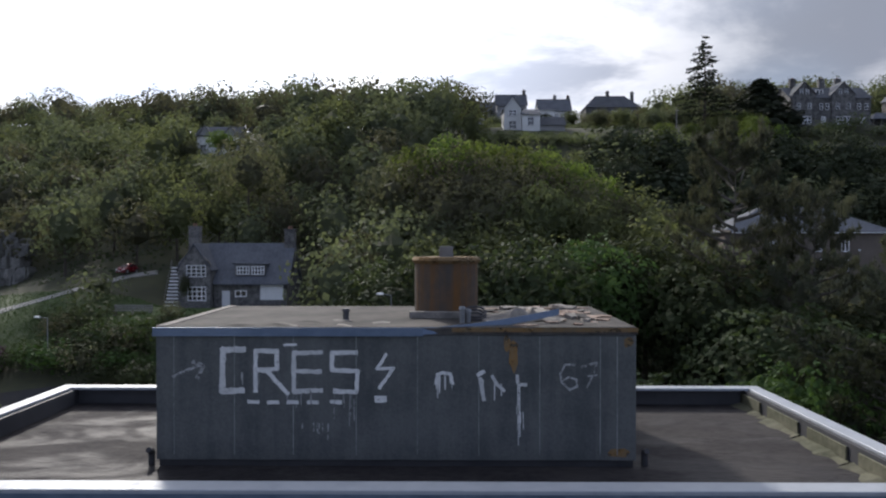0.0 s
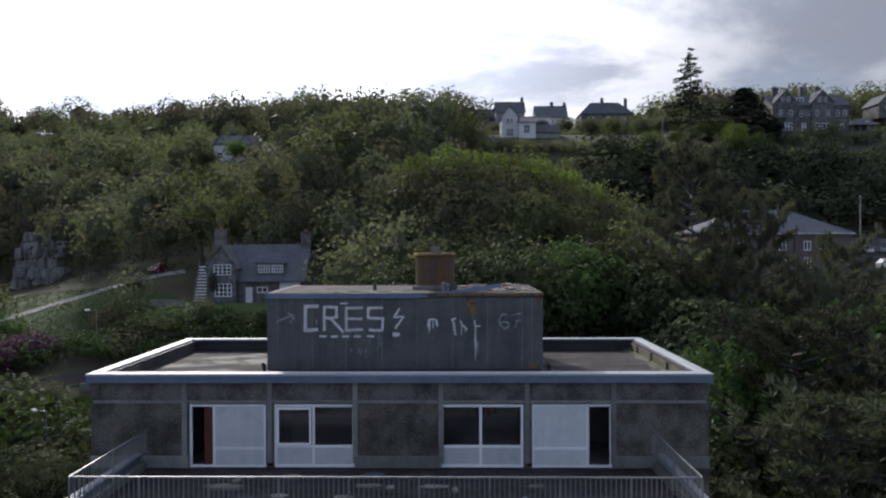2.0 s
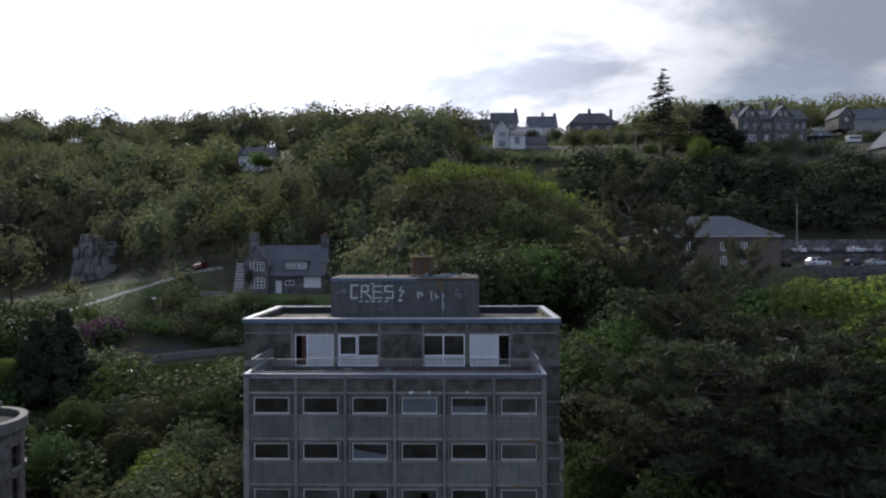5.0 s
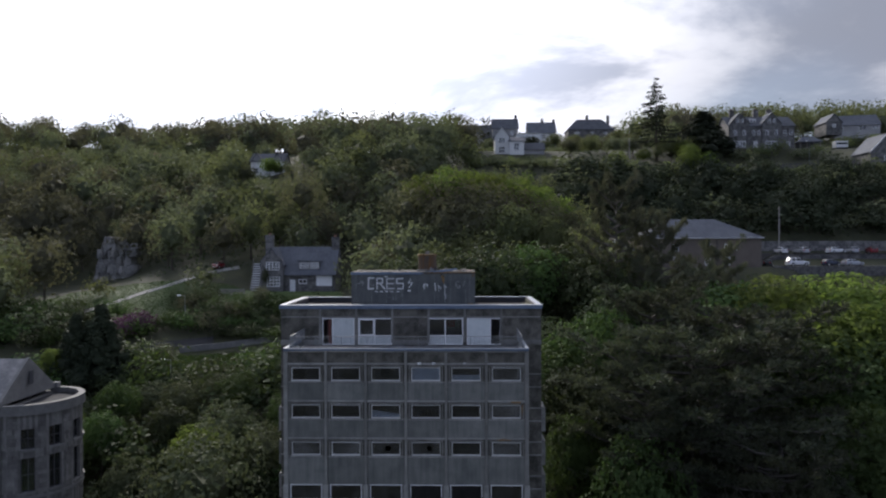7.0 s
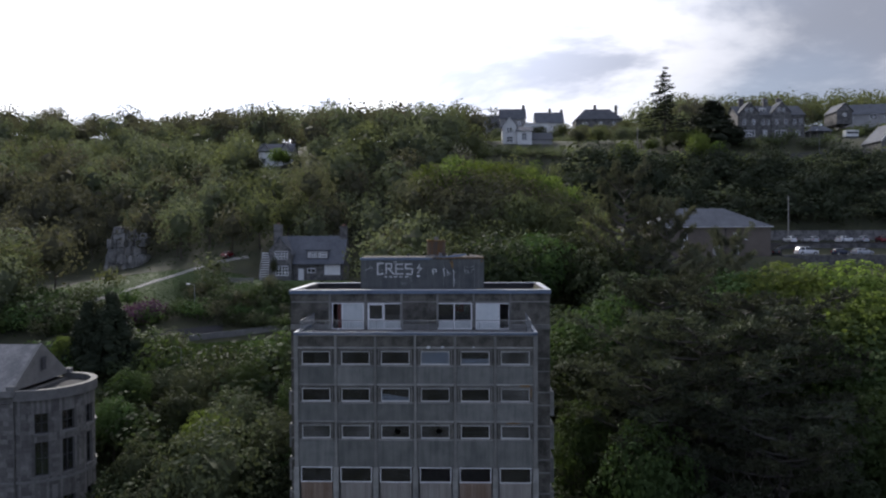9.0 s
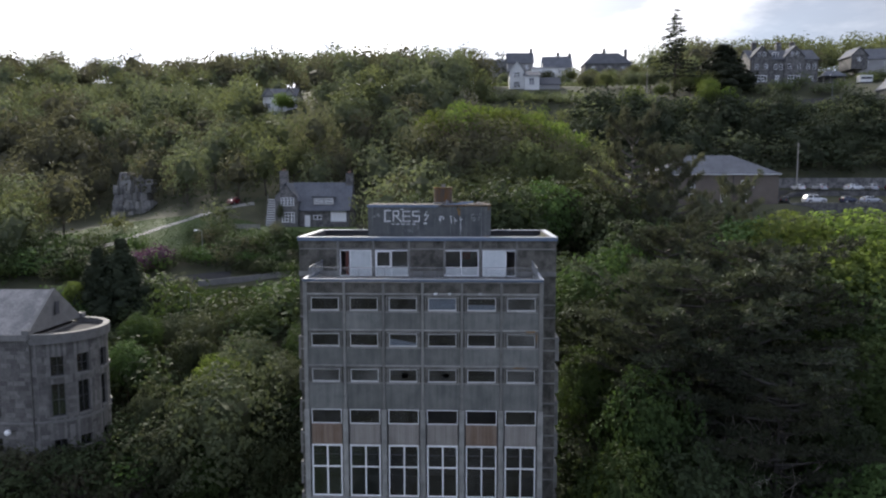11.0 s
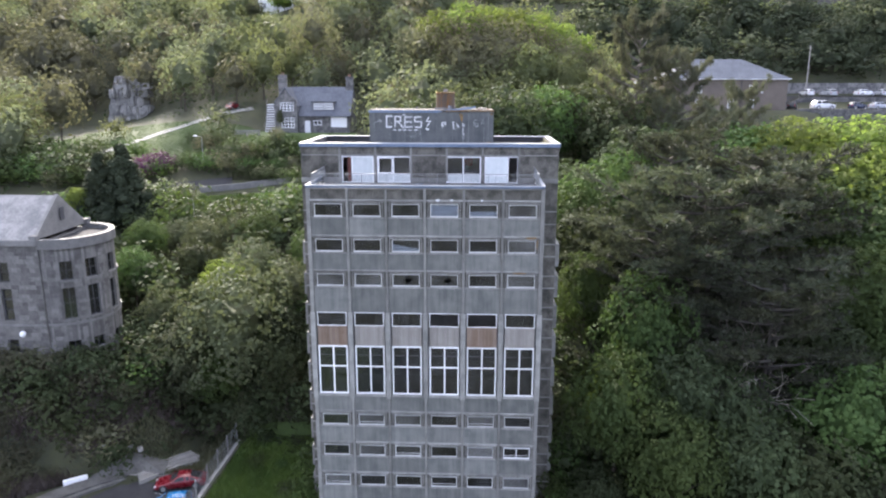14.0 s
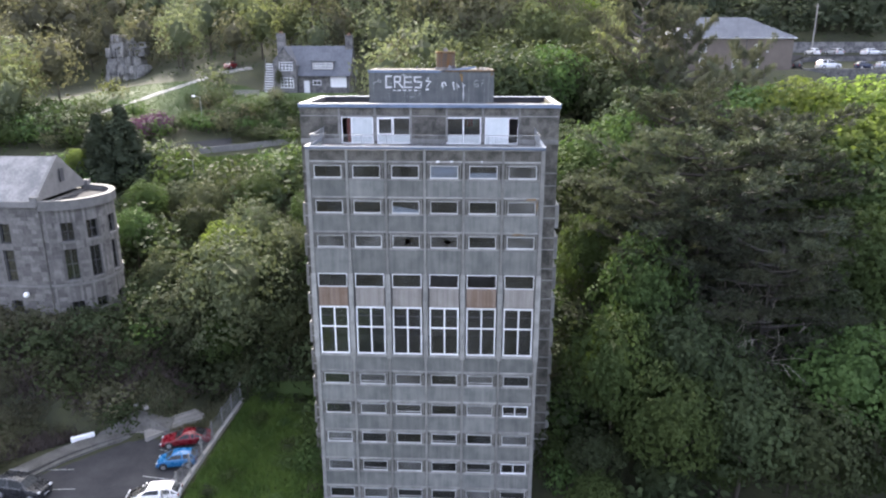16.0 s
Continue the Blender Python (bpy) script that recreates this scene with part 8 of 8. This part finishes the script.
def crag():
    """The old quarry face at the foot of the wood."""
    rng = np.random.default_rng(2)
    c = thing("quarry_face", (-79.5, 122.5, 27.5), "pale broken quarry face among dark trees", "rock face")
    z = -0.5
    for row in range(7):
        h = rng.uniform(1.3, 2.1)
        x = -5.2 + rng.uniform(-0.5, 0.5) + 0.25 * row
        while x < 4.6 - 0.3 * row:
            w = rng.uniform(1.3, 3.2)
            part("rock", rock_slab(rng, w * 1.04, 2.6, h * 1.05), ROCK, c, at=(x + w / 2, 0.5 * row * 0.5 + rng.uniform(-0.4, 0.4), z + rng.uniform(-0.2, 0.2)))
            x += w
        z += h * 0.97


crag()


# ---- cars ----
def car(x, y, z, rz, paint, label, kind="hatch", bonnet=None):
    """A parked car that points along its own +x: a lofted shell, split into body, bonnet, roof and windows."""
    c = thing("car", (x, y, z), label, "car", "parked cars", rz=rz)
    L, W, H = {"hatch": (3.5, 1.64, 1.46), "estate": (4.45, 1.76, 1.44), "suv": (4.6, 1.88, 1.76), "mini": (3.5, 1.62, 1.48), "coupe": (4.6, 1.80, 1.36)}[kind]
    belt = {"suv": 1.06, "coupe": 0.86}.get(kind, 0.93)
    nose, cowl, front, back, tail = {"hatch": (0.72, 0.235, 0.43, 0.90, 0.985), "estate": (0.66, 0.27, 0.44, 0.90, 0.985), "suv": (0.92, 0.27, 0.40, 0.92, 0.985),
                                     "mini": (0.72, 0.24, 0.42, 0.9, 0.98), "coupe": (0.62, 0.31, 0.48, 0.74, 0.93)}[kind]
    # stations from the nose (0) to the tail (1): upper edge and half width
    post = (front + back) / 2
    st = [0.0, 0.015, 0.05, 0.12, cowl * 0.75, cowl, cowl + 0.03, (cowl + front) / 2, front - 0.015, front + 0.02, post - 0.02, post + 0.02, back - 0.05, back - 0.02, back + (tail - back) * 0.5, tail, 0.995, 1.0]
    upper = np.interp(st, [0, 0.015, 0.05, 0.12, cowl, front, post, back - 0.03, tail, 1.0], [nose - 0.22, nose - 0.10, nose, nose + (belt - nose) * 0.45, belt + 0.02, H - 0.04, H, H - 0.05, belt + 0.04, belt - 0.18])
    half = np.interp(st, [0, 0.015, 0.05, 0.15, 0.5, 0.88, 0.985, 1.0], [0.70, 0.80, 0.90, 0.98, 1.0, 0.98, 0.90, 0.80]) * W / 2
    rows = []
    for f, top, w in zip(st, upper, half):
        xx, sh = L / 2 - f * L, min(belt, top - 0.05)
        lean = max(top - belt, 0) * 0.34
        a = [(w * 0.86, 0.22), (w * 0.97, 0.34), (w, 0.52), (w * 0.985, sh - 0.06), (w * 0.955, sh)]
        if top > belt + 0.12:
            a += [(w * 0.93 - lean * 0.12, sh + 0.05), (w * 0.93 - lean * 0.9, top - 0.10), (w * 0.90 - lean - 0.10, top - 0.02)]
        else:
            a += [(w * 0.90, sh + (top - sh) * 0.6), (w * 0.80, top - 0.012), (w * 0.62, top - 0.004)]
        rows.append([(xx, -p, q) for p, q in a] + [(xx, 0.0, top)] + [(xx, p, q) for p, q in reversed(a)])
    n = len(rows[0])
    shells = {}
    for i in range(len(rows) - 1):
        f0, f1 = st[i], st[i + 1]
        for k in range(n - 1):
            m = min(k, n - 2 - k)
            side, crest = m == 5, m >= 7
            key = "body"
            if side and f0 >= cowl + 0.029 and f1 <= tail and not (f0 >= post - 0.021 and f1 <= post + 0.021) and not (back - 0.055 <= f0 and f1 <= back - 0.015):
                key = "side_window" if f1 <= back else "quarter_window"
                key += " " + str(2 * (k > m) + (f0 >= post))
            elif m >= 6 and cowl <= f0 and f1 <= front - 0.014:
                key = "windscreen" if crest else "body"
            elif crest and f0 >= back - 0.021 and f1 <= tail:
                key = "rear_window"
            elif m >= 5 and 0.049 <= f0 and f1 <= cowl:
                key = "bonnet"
            elif m >= 6 and front - 0.016 <= f0 and f1 <= back - 0.019:
                key = "roof"
            shells.setdefault(key, []).append((i * n + k, i * n + k + 1, (i + 1) * n + k + 1, (i + 1) * n + k))
    shells["body"] += [tuple(range(n - 1, -1, -1)), tuple(range((len(rows) - 1) * n, len(rows) * n))]
    flat = [p for r in rows for p in r]
    for key, faces in shells.items():
        used = sorted({i for f in faces for i in f})
        at = {i: k for k, i in enumerate(used)}
        sh = Shape().add([flat[i] for i in used], [tuple(at[i] for i in f) for f in faces])
        key = key.split(" ")[0]
        glazed = key in ("side_window", "quarter_window", "windscreen", "rear_window")
        part(key, sh, CAR_GLASS if glazed else bonnet if key == "bonnet" and bonnet else paint, c, "dark bonnet panel" if key == "bonnet" and bonnet else "", smooth=not glazed)
    part("underbody", Shape().box(-L / 2 + 0.25, L / 2 - 0.25, -W / 2 + 0.16, W / 2 - 0.16, 0.16, 0.26), RUBBER, c)
    R = 0.36 if kind == "suv" else 0.31
    for sy in (-1, 1):
        for sx in (-L / 2 + L * 0.185, L / 2 - L * 0.19):
            part("wheel_arch", Shape().tube((sx, sy * (W / 2 - 0.16), R + 0.02), (sx, sy * (W / 2 + 0.004), R + 0.02), R + 0.06, n=18), RUBBER, c)
            w = part("wheel", Shape().tube((sx, sy * (W / 2 - 0.18), R), (sx, sy * (W / 2 + 0.018), R), R, R - 0.02, 18), RUBBER, c)
            part("rim", Shape().tube((sx, sy * (W / 2 + 0.019), R), (sx, sy * (W / 2 + 0.03), R), R * 0.68, R * 0.6, 12), ALLOY, w)
        hy = sy * W * 0.345
        part("headlight", Shape().box(L / 2 - 0.30, L / 2 - 0.04, hy - 0.15, hy + 0.15, nose - 0.16, nose - 0.02, 0.04), HEADLIGHT, c)
        part("tail_light", Shape().box(-L / 2 - 0.012, -L / 2 + 0.10, hy - 0.11, hy + 0.11, belt - 0.30, belt - 0.05, 0.02), TAILLIGHT, c)
        mx = L / 2 - (cowl + 0.06) * L
        part("mirror", Shape().box(mx - 0.06, mx + 0.06, sy * (W / 2 + 0.07) - 0.09, sy * (W / 2 + 0.07) + 0.09, belt + 0.01, belt + 0.14, 0.03), paint, c)
    part("grille", Shape().box(L / 2 - 0.06, L / 2 + 0.006, -0.42, 0.42, 0.34, 0.48, 0.01), RUBBER, c)
    part("number_plate", Shape().box(L / 2 + 0.008, L / 2 + 0.016, -0.26, 0.26, 0.36, 0.46), HEADLIGHT, c)
    if kind in ("estate", "suv"):
        for sy in (-1, 1):
            part("roof_rail", Shape().tube((L / 2 - (front + 0.05) * L, sy * (W / 2 - 0.30), H - 0.01), (L / 2 - (back - 0.05) * L, sy * (W / 2 - 0.30), H - 0.03), 0.022, n=5), RAIL, c)
    return c


def car_paint(name, c1, c2):
    return material(name, c1, c2, 0.8, 3.0, 0.28, 0.0, 0.0, spec=0.6, var=0.0)


RED = car_paint("red car paint", (0.13, 0.007, 0.014), (0.18, 0.011, 0.019))
BLUE = car_paint("blue car paint", (0.012, 0.115, 0.27), (0.02, 0.15, 0.33))
BLACK = car_paint("black car paint", (0.012, 0.013, 0.015), (0.022, 0.023, 0.026))
WHITE_CAR = car_paint("white car paint", (0.62, 0.63, 0.64), (0.72, 0.72, 0.73))
SILVER = car_paint("silver car paint", (0.34, 0.36, 0.39), (0.45, 0.46, 0.49))
NAVY = car_paint("dark blue car paint", (0.02, 0.025, 0.05), (0.03, 0.04, 0.075))
car(-24.9, 15.2, 0.06, 195, RED, "dark red coupe parked against the fence", "coupe")
car(-24.2, 11.6, 0.06, 192, BLUE, "bright blue hatchback parked against the fence", "hatch")
car(-24.1, 6.5, 0.06, 188, WHITE_CAR, "white estate car with a dark bonnet", "estate", BLACK)
car(-35.6, 6.8, 0.06, -8, BLACK, "black off-road car at the kerb", "suv")
car(-48.3, 103.3, gz(-48.3, 103.3) + 0.12, -100, RED, "red car parked at the top of the garden path", "hatch")
for x, y, z, rz, paint, label, kind in (
        (73.0, 104.0, 32.47, 8, WHITE_CAR, "white off-road car in the upper car park", "suv"), (66.8, 103.6, 32.47, 60, BLACK, "black car beside the brown building", "hatch"), (80.0, 104.0, 32.47, 10, NAVY, "dark blue car in the upper car park", "hatch"),
        (84.5, 104.2, 32.47, 15, SILVER, "grey car in the upper car park", "estate"), (73.4, 112.5, 34.97, 100, WHITE_CAR, "white hatchback nosed to the wall", "hatch"), (78.0, 112.6, 34.97, 95, SILVER, "silver car nosed to the wall", "estate"),
        (85.2, 112.0, 34.97, 20, WHITE_CAR, "white estate car on the terrace", "estate"), (89.5, 113.4, 34.97, 90, SILVER, "pale grey car on the terrace", "hatch"), (93.5, 113.0, 34.97, 80, RED, "dark red car on the terrace", "hatch")):
    car(x, y, z, rz, paint, label, kind)


# ---- grass and scrub ----
def grass_blades(name, corners, n, size, label, seed, mat=None, keep=None):
    """Tufts of blades over a four-cornered patch of land."""
    rng = np.random.default_rng(seed)
    (ax, ay), (bx, by), (cx, cy), (dx, dy) = corners
    u, w = rng.random(n), rng.random(n)
    x = (ax * (1 - u) + bx * u) * (1 - w) + (dx * (1 - u) + cx * u) * w
    y = (ay * (1 - u) + by * u) * (1 - w) + (dy * (1 - u) + cy * u) * w
    if keep:
        ok = np.array([keep(p, q) for p, q in zip(x, y)])
        x, y, n = x[ok], y[ok], int(ok.sum())
    c = np.stack([x, y, ground_z(x, y)], -1)
    a = rng.uniform(0, 6.283, n)
    side = np.stack([np.cos(a), np.sin(a), np.zeros(n)], -1) * size * rng.uniform(0.10, 0.22, (n, 1))
    tip = np.stack([rng.normal(0, 0.35, n), rng.normal(0, 0.35, n), np.ones(n)], -1) * size * rng.uniform(0.5, 1.3, (n, 1))
    v = np.stack([c - side, c + side, c + side * 0.2 + tip], 1).reshape(-1, 3)
    f = np.arange(3 * n).reshape(-1, 3)
    tagged(new(name, array_mesh(name, v.tolist(), f.tolist(), mat or GRASS_BLADE)), label, "grass", kind="stuff")


GRASS_BLADE = leafy("grass blades", (0.060, 0.100, 0.026), (0.100, 0.150, 0.040), (0.14, 0.17, 0.06), 0.3, 0.3)
LAWN_BLADE = leafy("lawn blades", (0.046, 0.072, 0.022), (0.062, 0.092, 0.028), (0.078, 0.106, 0.036), 0.15, 0.2)
BRAMBLE = leafy("bare bramble stems", (0.080, 0.064, 0.058), (0.115, 0.094, 0.086), (0.14, 0.12, 0.105), 0.1, 0.4)
grass_blades("bank_grass", [(-21.6, -10), (-8.5, -10), (-11.3, 26), (-21.6, 26)], 36000, 0.55, "long rough grass on the bank beside the tower", 1)
grass_blades("lawn_grass", [(-82, 73), (-50, 77), (-37.5, 92), (-80, 104)], 20000, 0.3, "uneven grass of the lawn", 2, LAWN_BLADE)
grass_blades("kerb_weeds", [(-46, 14.5), (-24, 17), (-22.5, 26), (-46, 24)], 16000, 0.5, "brown weeds and dead stalks on the bank", 3, LEAF_DULL)
grass_blades("bramble_stems", [(-60, 2), (-28, 17.5), (-24, 26), (-60, 30)], 42000, 0.9, "tangled leafless bramble stems on the bank", 4, BRAMBLE, lambda x, y: y > 11.6 + (x + 40) * 0.86 or x < -44)
tuft = random.Random(71)
for k in range(18):
    plant_tree(tuft.choice(["bush", "bush", "dark_bush"]), tuft.uniform(-19.8, -12.6), tuft.uniform(-2, 24), height=tuft.uniform(0.7, 1.5), wide=tuft.uniform(0.9, 1.4))
# dead, pale limbs that stand out of the pines
for i, (x, y, z, h) in enumerate(((26.5, 15.5, 9.0, 9.5), (23.5, 14.5, 8.0, 8.0), (28.5, 19.5, 12.0, 9.0), (33.0, 21.5, 14.0, 9.0), (21.5, 17.5, 10.0, 9.0))):
    dead = thing("dead_tree", (x, y, gz(x, y)), "pale leafless dead tree among the pines", "tree")
    part("leafless_crown", bare_branches(np.random.default_rng(400 + i), (z + h) - gz(x, y), 4, 0.13), BARK_PALE, dead)
grass_blades("meadow_grass", [(-40, 56), (-14, 58), (-16, 70), (-42, 66)], 9000, 0.5, "rough grass under the road wall", 6)
scrub = random.Random(33)
for gx in range(-46, -27, 3):
    for gy in (17.6, 20.6):
        x, y = gx + scrub.uniform(-1.2, 1.2), gy + scrub.uniform(-0.8, 0.8)
        if x > -31.5:
            continue
        plant_tree(scrub.choice(["dark_bush", "scrub", "scrub"]), x, y, height=scrub.uniform(1.6, 3.2), wide=scrub.uniform(0.9, 1.3))
for x, y in ((-36.5, 17.5), (-40, 18.5), (-34.0, 21.0), (-33.0, 24.0), (-34.5, 27.5), (-44, 18.6)):
    plant_tree("dark_bush", x, y, height=scrub.uniform(3.0, 4.2), wide=1.1)
for x, y, h in ((9.6, 11.2, 3.0), (10.6, 9.4, 3.4), (-11.6, 11.0, 2.6), (-12.2, 13.5, 3.0), (-11.9, 16.5, 3.6), (10.8, 14.0, 4.2)):
    plant_tree("bush", x, y, height=h, wide=0.8)
